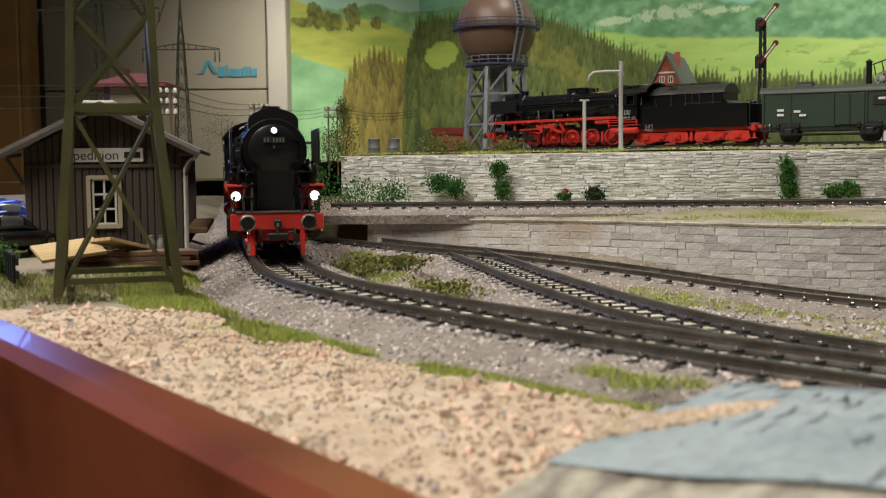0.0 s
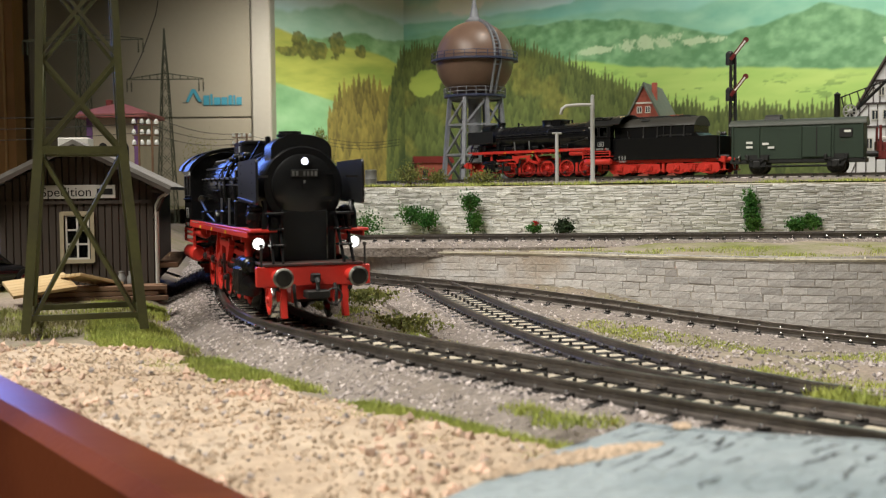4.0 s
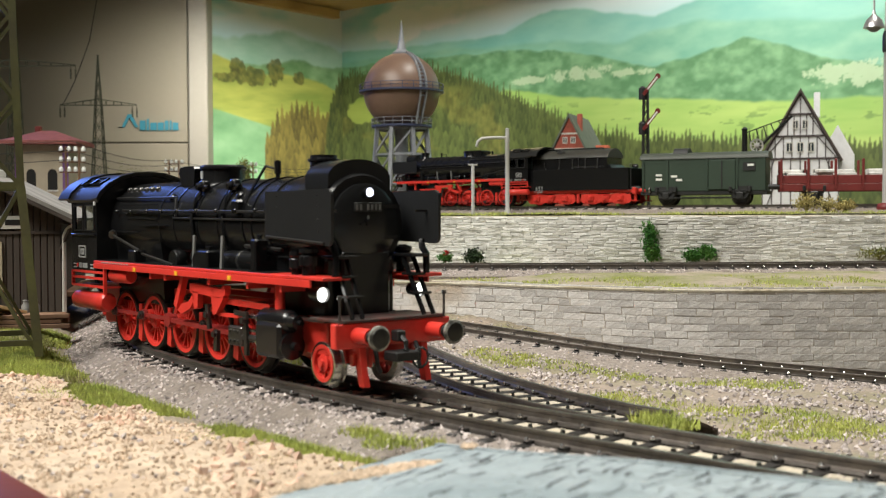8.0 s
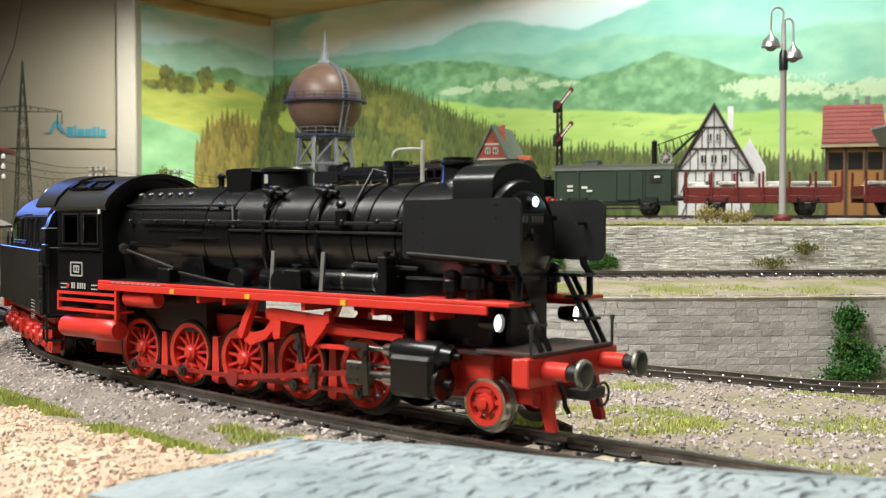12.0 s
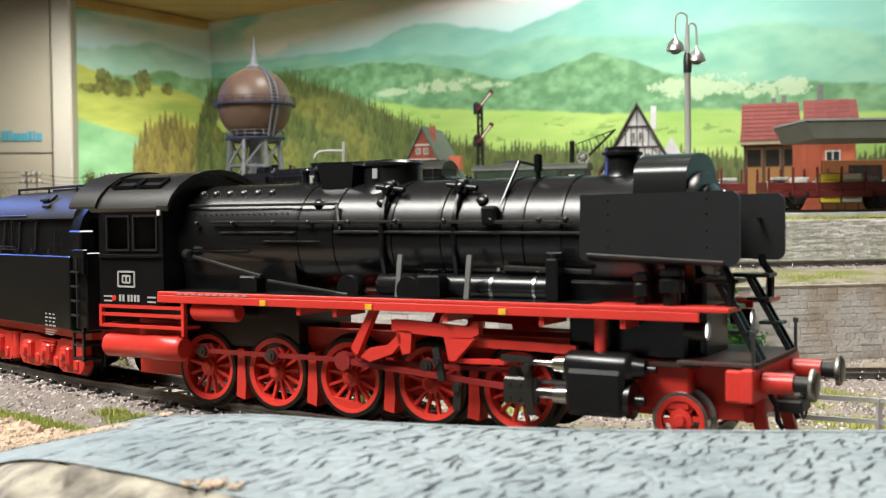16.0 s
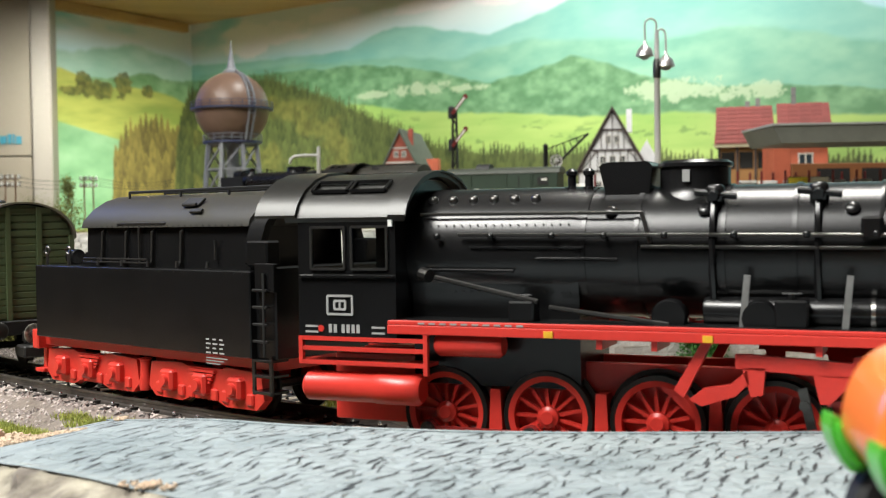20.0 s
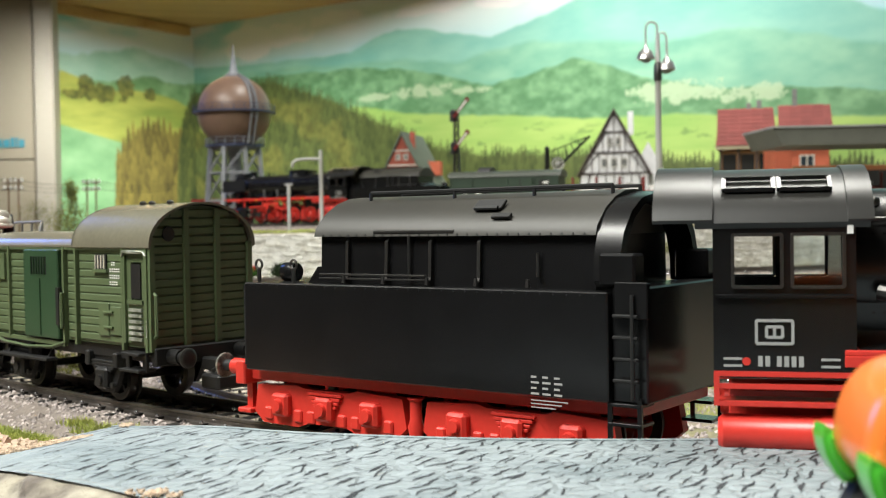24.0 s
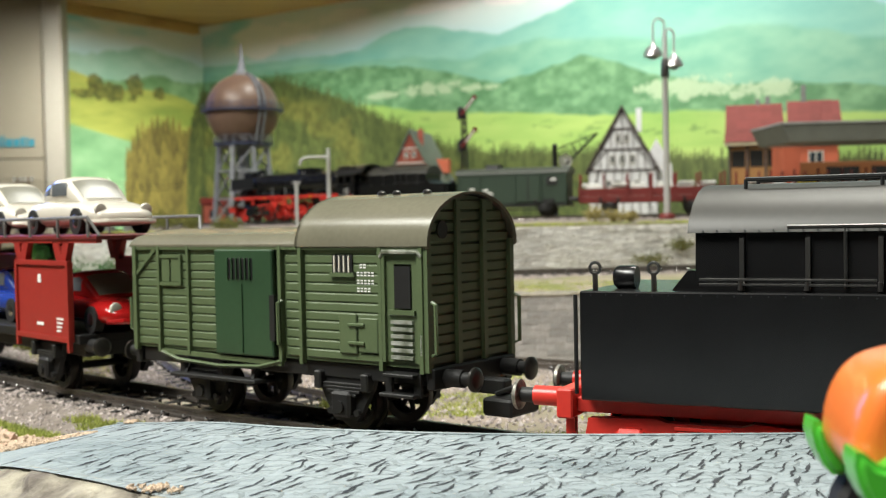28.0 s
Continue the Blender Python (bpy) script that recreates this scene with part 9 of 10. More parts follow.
def water_tower():
    W = thing("water_tower", "tan spherical water tower on a grey lattice stand", "water tower", pose(0.0955, 1.02, BASE))
    bm = bmesh.new()
    lathe(bm, [(34.5 * math.sin(a), 111.2 - 34.5 * math.cos(a)) for a in np.linspace(0.25, math.pi, 26)], 40)
    mp("tank", bm, TOWERBROWN, W, soft=60)
    g = bmesh.new()
    lathe(g, [(33.5, 109.8), (38.5, 109.8), (38.5, 111.4), (33.5, 111.4)], 40)
    gal = mp("gallery", g, DARKBLUE, W, "dark gallery ring round the tank")
    g = bmesh.new()
    for z in (114, 117):
        tube(g, [(38 * math.cos(a), 38 * math.sin(a), z) for a in np.linspace(0, 2 * math.pi, 41)], 0.3, 4)
    mp("handrail", g, DARKBLUE, gal)
    for k in range(24):
        a = 2 * math.pi * k / 24
        g = bmesh.new()
        rod(g, (38 * math.cos(a), 38 * math.sin(a), 111), (38 * math.cos(a), 38 * math.sin(a), 117), 0.3, seg=4)
        mp("rail_post", g, DARKBLUE, gal)
    g = bmesh.new()
    lathe(g, [(7.5, 142.5), (8.5, 143.4), (8.5, 146), (7, 147), (4.4, 149), (2.9, 156), (1.4, 164), (0.7, 171), (0.5, 175), (0, 175.3)], 20)
    mp("spire", g, TOWERGREY, W, "pale grey cap with a pointed spire", soft=40)
    # curved stair band from the cap down to the deck
    g = bmesh.new()
    a0 = radians(-58)
    pts = [(35.6 * math.sin(t), 111.2 + 35.6 * math.cos(t)) for t in np.linspace(0.25, 1.75, 16)] + [(27.5, 80.5)]
    for (r0, z0), (r1, z1) in zip(pts, pts[1:]):
        for off in (-0.085, 0.085):
            bar(g, (r0 * math.cos(a0 + off), r0 * math.sin(a0 + off), z0), (r1 * math.cos(a0 + off), r1 * math.sin(a0 + off), z1), 1.1, 2.2)
        bar(g, (r0 * math.cos(a0 - 0.085), r0 * math.sin(a0 - 0.085), z0), (r0 * math.cos(a0 + 0.085), r0 * math.sin(a0 + 0.085), z0), 0.9, 0.9)
    mp("ladder", g, TOWERGREY, W, "pale grey curved ladder")
    g = bmesh.new()
    lathe(g, [(0, 78.5), (27.5, 78.5), (27.5, 80.5), (0, 80.5)], 24)
    deck = mp("deck", g, DARKBLUE, W)
    g = bmesh.new()
    for z in (83, 86.5):
        tube(g, [(27.2 * math.cos(a), 27.2 * math.sin(a), z) for a in np.linspace(0, 2 * math.pi, 31)], 0.4, 4)
    for k in range(20):
        a = 2 * math.pi * k / 20
        rod(g, (27.2 * math.cos(a), 27.2 * math.sin(a), 80), (27.2 * math.cos(a), 27.2 * math.sin(a), 86.5), 0.4, seg=4)
    mp("handrail", g, TOWERGREY, deck)
    for k in range(8):
        a = 2 * math.pi * (k + 0.5) / 8
        g = bmesh.new()
        bar(g, (31 * math.cos(a), 31 * math.sin(a), 0), (24 * math.cos(a), 24 * math.sin(a), 79), 3.2, 3.2)
        mp("leg", g, TOWERGREY, W)
        b = a + math.pi / 4
        for z0, z1 in ((4, 28), (28, 54), (54, 77)):
            r0, r1 = 31 - 7 * z0 / 79, 31 - 7 * z1 / 79
            g = bmesh.new()
            bar(g, (r0 * math.cos(a), r0 * math.sin(a), z0), (r1 * math.cos(b), r1 * math.sin(b), z1), 1.7, 1.7)
            bar(g, (r1 * math.cos(a), r1 * math.sin(a), z1), (r1 * math.cos(b), r1 * math.sin(b), z1), 1.8, 1.8)
            mp("brace", g, TOWERGREY, W)
    g = bmesh.new()
    lathe(g, [(6, 0), (6, 79)], 16)
    mp("riser_pipe", g, TOWERGREY, W, soft=60)


water_tower()


def gable_house(name, label, m, w, length, eave, apex, wall, roof, over=3.0, frame_mat=None, rows=()):
    """House with its gable towards -y and the ridge along y; rows of (height, window count, width, high)."""
    H = thing(name, label, "house", m)
    bm = bmesh.new()
    h = w / 2
    prism(bm, [(-h, 0), (h, 0), (h, eave), (0, apex), (-h, eave)], 0, length, "y")
    mp("wall", bm, wall, H)
    slope = Vector((h, 0, eave - apex)).normalized()
    for s in (-1, 1):
        bm = bmesh.new()
        a, b = Vector((0, 0, apex + 0.3)), Vector((s * (h + over * slope.x), 0, eave + over * slope.z + 0.3))
        n = Vector((-s * slope.z, 0, slope.x)) * 1.8
        vs = [bm.verts.new(p + Vector((0, y, 0))) for y in (-over, length + over) for p in (a, b, b + n, a + Vector((0, 0, 1.8 / slope.x)))]
        for f in ((0, 1, 2, 3), (7, 6, 5, 4), (0, 4, 5, 1), (1, 5, 6, 2), (2, 6, 7, 3), (3, 7, 4, 0)):
            bm.faces.new([vs[i] for i in f])
        bmesh.ops.recalc_face_normals(bm, faces=bm.faces[:])
        mp("roof_slope", bm, roof, H)
    if frame_mat is not None:
        levels = [0.5, eave * 0.5, eave] + [eave + (apex - eave) * k for k in (0.34, 0.67)]
        half = lambda z: h if z <= eave else h * (apex - z) / (apex - eave)
        for z in levels:
            bm = bmesh.new()
            bar(bm, (-half(z), -0.4, z), (half(z), -0.4, z), 1.0, 2.0)
            mp("beam", bm, frame_mat, H)
        for z0, z1 in zip(levels, levels[1:] + [apex]):
            n = max(2, int(half((z0 + z1) / 2) * 2 / 9.0))
            for k in range(n + 1):
                x = -half(z1) * 0.98 + 2 * half(z1) * 0.98 * k / n
                bm = bmesh.new()
                bar(bm, (x, -0.4, z0), (x, -0.4, z1), 1.2, 1.0, (1, 0, 0))
                mp("stud", bm, frame_mat, H)
            for s in (-1, 1):
                bm = bmesh.new()
                bar(bm, (s * half(z0) * 0.94, -0.45, z0), (s * half(z1) * 0.66, -0.45, z1), 1.1, 0.9)
                mp("brace", bm, frame_mat, H)
        for s in (-1, 1):
            bm = bmesh.new()
            bar(bm, (s * h, -0.5, eave), (0, -0.5, apex), 1.0, 2.4)
            mp("verge_beam", bm, frame_mat, H)
    for z, n, ww, hh in rows:
        for k in range(n):
            x = (k - (n - 1) / 2) * (ww + 4.2)
            win = plate("window", DARKGLASS, H, x - ww / 2, -0.7, z, x + ww / 2, 0.2, z + hh, bevel=0)
            bm = bmesh.new()
            for xx in (x - ww / 2, x, x + ww / 2):
                bar(bm, (xx, -0.9, z - 0.3), (xx, -0.9, z + hh + 0.3), 0.6, 0.8, (1, 0, 0))
            for zz in (z, z + hh):
                bar(bm, (x - ww / 2, -0.9, zz), (x + ww / 2, -0.9, zz), 0.6, 0.8)
            mp("window_frame", bm, WHITEWOOD, win)
    return H


red_house = gable_house("gabled_house", "red timbered house with a steep grey-green roof", pose(0.274, 1.17, BASE, 0, 0, -24), 64, 84, 38, 101, BRICKRED, ROOFGREEN, 3, None, ((56, 3, 5, 7), (74, 2, 4.5, 6)))
for z in (54, 68, 84):
    bm = bmesh.new()
    half = 32 * (101 - z) / 63
    bar(bm, (-half, -0.5, z), (half, -0.5, z), 0.8, 1.6)
    mp("beam", bm, WHITEWOOD, red_house)
plate("chimney", BRICKRED, red_house, 4, 18, 82, 9, 23, 106, bevel=0.3)
plate("dormer", ORANGEWALL, red_house, 14, 50, 58, 30, 62, 74, bevel=0.4)
white_house = gable_house("half_timbered_house", "white half-timbered house with a steep dark brown roof", pose(0.4945, 1.1, BASE, 0, 0, -20), 74, 60, 54, 120, WALLWHITE, ROOFBROWN, 4, TIMBER, ((33, 4, 6, 10), (61, 3, 6, 9), (84, 2, 5, 8)))
bm = bmesh.new()
prism(bm, [(20, 30), (52, 30), (52, 58), (36, 88), (20, 58)], 16, 34, "y")
mp("dormer", bm, WALLWHITE, white_house)
plate("chimney", WALLWHITE, white_house, 14, 44, 98, 20, 50, 124, bevel=0.4)


def station():
    S = thing("station_building", "station house with red tiled roof and brown wooden gallery", "house", pose(0.6816, 1.0785, BASE, 0, 0, -24.8))
    plate("wall", ORANGEWALL, S, -66, 0, 0, 44, 50, 80, bevel=0.5)
    plate("gallery_wall", BROWNWOOD, S, -70, -14, 0, -12, -0.5, 77, bevel=0.4)
    for x in (-69, -50, -31, -12):
        bm = bmesh.new()
        box(bm, x - 1.2, -17, 0, x + 1.2, -14.2, 79, 0.2)
        mp("post", bm, TIMBER, S)
    # flat dark plates on the solid wall, inner shade put in the colour
    for x in (-59.5, -40.5, -21.5):
        plate("opening", SHADE_INK, S, x - 7, -14.6, 55, x + 7, -13.5, 73, bevel=0)
    bm = bmesh.new()
    bar(bm, (-74, -20.5, 80), (-10, -20.5, 80), 2.0, 4.0)
    mp("eave_board", bm, CREAMWOOD, S, "cream painted eave board")
    for x0, x1, y0, ztop, y1 in ((-74, -9.7, -22, 125, 24), (-9.2, 50, -6, 127, 30)):
        bm = bmesh.new()
        inset = 3
        vs = [bm.verts.new(p) for p in ((x0, y0, 81.6), (x1, y0, 81.6), (x1, 2 * y1 - y0, 81.6), (x0, 2 * y1 - y0, 81.6), (x0 + inset, y1, ztop), (x1 - inset, y1, ztop))]
        for f in ((0, 1, 5, 4), (1, 2, 5), (2, 3, 4, 5), (3, 0, 4), (3, 2, 1, 0)):
            bm.faces.new([vs[i] for i in f])
        roof = mp("roof", bm, ROOFRED, S)
        d = Vector((0, y1 - y0, ztop - 81.6))
        for k in range(9):
            for i in range(int((x1 - x0) / 12)):
                f0 = (k + 0.5) / 9
                planks_at = Matrix.Translation((x0 + 7 + i * 12, y0 + d.y * f0, 82.2 + d.z * f0)) @ Matrix.Rotation(math.atan2(d.z, d.y), 4, "X")
                ob = new("tile_strip", STRIP)
                ob.parent = roof
                ob.matrix_basis = Matrix.Translation(planks_at.translation / 1000) @ planks_at.to_3x3().to_4x4()
    for x, y, top in ((-39, 25, 131), (-28, 25, 134), (10, 31, 145)):
        plate("chimney", GREYMETAL, S, x - 2.6, y - 2.6, 112, x + 2.6, y + 2.6, top, bevel=0.3)
    win = plate("window", DARKGLASS, S, 14, -0.8, 50, 28, 0.3, 70, bevel=0)
    bm = bmesh.new()
    for x in (14, 21, 28):
        bar(bm, (x, -1.2, 49), (x, -1.2, 71), 1.2, 1.2, (1, 0, 0))
    for z in (50, 70):
        bar(bm, (13, -1.2, z), (29, -1.2, z), 1.2, 1.2)
    mp("window_frame", bm, WHITEWOOD, win)


STRIP = plank_mesh(11.6, 0.8, 6.4)
# the strip lies flat: thickness along z
STRIP.materials.append(ROOFRED)
station()


def canopy():
    C = thing("platform_canopy", "long grey platform canopy with a pale upper edge", "canopy", pose(0.461, 0.652, BASE + 0.002, 0, 0, -6))
    bm = bmesh.new()
    prism(bm, [(-2, 62), (4, 50.5), (330, 53), (330, 65)], 0, 62, "y")
    roof = mp("roof", bm, CANOPY, C)
    bm = bmesh.new()
    prism(bm, [(-2.5, 62.2), (330, 65.2), (330, 66.4), (-2.5, 63.6)], -1, 63, "y")
    mp("roof_felt", bm, CANOPYTOP, roof)
    for x in (108, 230):
        bm = bmesh.new()
        box(bm, x - 2, 44, 1, x + 2, 48, 54, 0.5)
        mp("post", bm, LAMPGREY, C)
    K = thing("platform_kiosk", "red-brown wooden kiosk with an orange wall under the canopy", "kiosk", pose(0.513, 0.761, BASE, 0, 0, -6))
    plate("wall", KIOSK, K, 14, 0, 0, 230, 26, 44, bevel=0.4)
    plate("side_wall", ORANGEWALL, K, 0, 1, 0, 13.6, 26, 58, bevel=0.4)
    plate("counter_board", BROWNPLANK, K, 16, -3, 20, 228, -0.2, 22, bevel=0.3)
    # dark plates for the hatches, their shaded inside only coloured in
    for x in (34, 70, 106, 142):
        plate("opening", SHADE_INK, K, x, -0.6, 24, x + 26, 0.2, 40, bevel=0)
    for i, (mat, col) in enumerate(((POSTERYELLOW, "yellow"), (POSTERWHITE, "cream"))):
        B = thing("timetable_board", col + " printed timetable sheet on a small stand", "board", pose(0.494 + 0.0158 * i, 0.7 - 0.0014 * i, 0.0405, 0, 0, -6), "timetable boards")
        plate("sheet", mat, B, 0, -0.4, 8, 14, 0, 28, bevel=0.1)
        plate("frame", DARKSTEEL, B, -0.6, 0.05, 7.4, 14.6, 0.8, 28.6, bevel=0.1)
        for x in (2, 12):
            plate("leg", DARKSTEEL, B, x - 0.5, 0.1, 0, x + 0.5, 0.7, 7.6, bevel=0)
        for k in range(6):
            plate("print_bar", DARKSTEEL, B, 2, -0.5, 10.5 + k * 2.6, 12, -0.41, 11.1 + k * 2.6, bevel=0)
    P = tagged(from_lists("platform", *platform_lists(), STONE_LIGHT), "low pale stone platform beside the upper track", "platform", kind="structure")


def platform_lists():
    bm = bmesh.new()
    box(bm, 0.42, 0.672, 0.03, 0.9, 0.69, 0.0412, 0.0006, Matrix.Translation((0.42, 0.68, 0)) @ Matrix.Rotation(-0.1, 4, "Z") @ Matrix.Translation((-0.42, -0.68, 0)))
    vs = [v.co.copy() for v in bm.verts]
    bm.verts.index_update()
    fs = [tuple(v.index for v in f.verts) for f in bm.faces]
    bm.free()
    return vs, fs


canopy()


def street_lamp():
    L = thing("street_lamp", "pale grey double street lamp with two bell shades", "street lamp", pose(0.388, 0.68, BASE + 0.002))
    bm = bmesh.new()
    lathe(bm, [(0, 0), (5.2, 0), (5.6, 1), (5.0, 3.4), (3.4, 4.2), (0, 4.4)], 16)
    mp("base", bm, DARKRED, L, "dull red round base", soft=50)
    bm = bmesh.new()
    lathe(bm, [(2.4, 3), (2.2, 6), (2.1, 60), (1.9, 97), (2.5, 98), (2.5, 108), (1.7, 110), (1.4, 128), (0, 128.6)], 14)
    mp("pole", bm, LAMPGREY, L, soft=50)
    bm = bmesh.new()
    lathe(bm, [(2.55, 97), (2.8, 98), (2.75, 107.5), (1.9, 110)], 14)
    mp("collar", bm, DARKSTEEL, L, "dark collar", soft=50)
    for sx, top, head in ((-8.5, 137, 113.5), (6.5, 130, 106.5)):
        bm = bmesh.new()
        s = 1 if sx > 0 else -1
        r = abs(sx) * 0.5
        tube(bm, [(0, 0, top - 15), (s * 0.4, 0, top - 6)] + [(sx / 2 - s * r * math.cos(a), 0, top - 4 + 4.5 * math.sin(a)) for a in np.linspace(0.2, math.pi - 0.1, 9)] + [(sx, 0, head + 8)], 0.7, 6)
        arm = mp("arm", bm, LAMPGREY, L, soft=60)
        bm = bmesh.new()
        lathe(bm, [(0.8, head + 9), (1.1, head + 7), (2.0, head + 5.6), (4.6, head + 3.4), (5.8, head), (6.2, head - 1.6), (5.7, head - 1.6), (4.0, head + 2.4), (0, head + 4)], 20, Matrix.Translation((sx, 0, 0)))
        shade = mp("shade", bm, SILVER, L, "silver bell-shaped shade", soft=50)
        bm = bmesh.new()
        lathe(bm, [(0, head - 4.4), (2.2, head - 3.9), (4.0, head - 2.2), (4.3, head), (2, head + 2)], 14, Matrix.Translation((sx, 0, 0)))
        mp("bulb", bm, GLASS, shade, "clear bulb", soft=60)


street_lamp()


def semaphore():
    S = thing("semaphore_signal", "dark two-arm railway signal with raised red and white arms", "signal", pose(0.2747, 0.835, BASE))
    bm = bmesh.new()
    for sx in (-1, 1):
        for sy in (-1, 1):
            bar(bm, (sx * 2.4, sy * 2.4, 0), (sx * 1.4, sy * 1.4, 95), 1.0, 1.0)
    mast = mp("mast", bm, DARKSTEEL, S)
    for k in range(14):
        bm = bmesh.new()
        z, a = k * 6.6, 2.4 - k * 0.07
        s = 1 if k % 2 else -1
        bar(bm, (-s * a, -a, z), (s * a, -a, z + 6.6), 0.5, 0.5)
        bar(bm, (-s * a, a, z), (s * a, a, z + 6.6), 0.5, 0.5)
        mp("brace", bm, DARKSTEEL, mast)
    for z in (92, 66):
        A = new("arm")
        A.parent, A.matrix_basis = S, pose(0, -0.0025, z / 1000, 0, -52, 0)
        bm = bmesh.new()
        prism(bm, [(-4, -1.2), (13, -1.3), (13, 1.3), (-4, 1.2)], -0.4, 0.4, "y")
        lathe(bm, [(0, -0.45), (2.0, -0.45), (2.0, 0.45), (0, 0.45)], 16, Matrix.Translation((13.8, 0, 0)) @ Matrix.Rotation(math.pi / 2, 4, "X"))
        mp("arm_red", bm, DARKRED, A)
        bm = bmesh.new()
        prism(bm, [(1, -0.5), (13, -0.6), (13, 0.6), (1, 0.5)], -0.52, -0.41, "y")
        mp("arm_stripe", bm, WHITE, A)
        bm = bmesh.new()
        lathe(bm, [(0, -4.5), (3.0, -4.5), (3.0, 3.6), (1.6, 5.2), (0, 5.6)], 10, Matrix.Translation((-2.2, 0.5, z - 2)))
        mp("lantern", bm, SOOT, S)


semaphore()


def water_crane():
    W = thing("water_crane", "pale grey water crane with a bent outlet arm", "water crane", pose(0.16, 0.745, BASE))
    bm = bmesh.new()
    lathe(bm, [(2.6, 0), (2.2, 2), (1.5, 4), (1.35, 48), (1.7, 49), (1.3, 51), (1.2, 57), (0, 57.5)], 12)
    mp("column", bm, LAMPGREY, W, soft=50)
    bm = bmesh.new()
    tube(bm, [(0, 0, 51), (-10, 0, 51), (-17, 0, 50.5), (-19.6, 0, 48.5), (-20.4, 0, 45)], 1.0, 8)
    mp("outlet_arm", bm, LAMPGREY, W, soft=60)
    P = thing("lineside_post", "short pale grey post beside the upper track", "post", pose(0.137, 0.745, BASE))
    bm = bmesh.new()
    lathe(bm, [(1.5, 0), (1.2, 2), (1.1, 32), (0.7, 33.5), (0, 33.6)], 10)
    mp("shaft", bm, LAMPGREY, P, soft=50)
    bm = bmesh.new()
    rod(bm, (-3, 0, 33), (3, 0, 33), 0.6, seg=6)
    mp("cross_piece", bm, LAMPGREY, P)
    C = thing("loading_crane", "dark loading crane with a raised lattice jib", "crane", pose(0.3486, 0.83, BASE, 0, 0, 0))
    bm = bmesh.new()
    lathe(bm, [(5, 0), (4, 3), (2.4, 6), (2.0, 62), (2.6, 63), (0, 65)], 12)
    mp("column", bm, SOOT, C, soft=50)
    for y in (-2.2, 2.2):
        bm = bmesh.new()
        bar(bm, (3, y, 42), (36, y * 0.3, 73), 1.2, 1.6)
        mp("jib", bm, SOOT, C)
        bm = bmesh.new()
        bar(bm, (0, y, 60), (36, y * 0.3, 73), 0.7, 0.7)
        mp("tie", bm, SOOT, C)
    for k in range(6):
        f = (k + 0.5) / 6
        bm = bmesh.new()
        bar(bm, (3 + 33 * f, -1.6, 42 + 31 * f), (33 * f + 1, 1.2, 60 + 13 * f), 0.6, 0.6)
        mp("brace", bm, SOOT, C)
    bm = bmesh.new()
    red, dark, arms = spoked_wheel(6, 1.4, 8, 0)
    dark.free()
    hand_wheel = mp("hand_wheel", red, LAMPGREY, C, "pale spoked hand wheel")
    hand_wheel.matrix_basis = pose(0.0078, -0.004, 0.0505)
    for arm in arms:
        mp("spoke", arm, LAMPGREY, hand_wheel)
    bm.free()


water_crane()


def along_upper(x):
    for a, b in zip(upper_line, upper_line[1:]):
        if a.x <= x <= b.x:
            return a.lerp(b, (x - a.x) / max(1e-6, b.x - a.x)), math.atan2(b.y - a.y, b.x - a.x)


# the standing engine with its tender
for s, cr, mr, ch in RODS:
    cr.matrix_basis = pose(0, s * 0.0112, 0.00425)
    mr.matrix_basis = pose(-0.03794, s * 0.0126, 0.00425)
    ch.matrix_basis = pose(0.0002, s * 0.0136, 0.0088)
shrink = Matrix.Diagonal((0.99, 0.88, 0.85, 1))
for ob, x, lab in ((loco, 0.1245, "black and red steam engine standing on the upper track"), (tend, 0.2155, "black tender coupled to the standing engine")):
    p, h = along_upper(x)
    c = copy_thing(ob, Matrix.Translation(p) @ Matrix.Rotation(h + math.pi, 4, "Z") @ shrink)
    tagged(c, lab)
    for q in list(c.children_recursive):
        if "lens" in q.name:
            bpy.data.objects.remove(q)


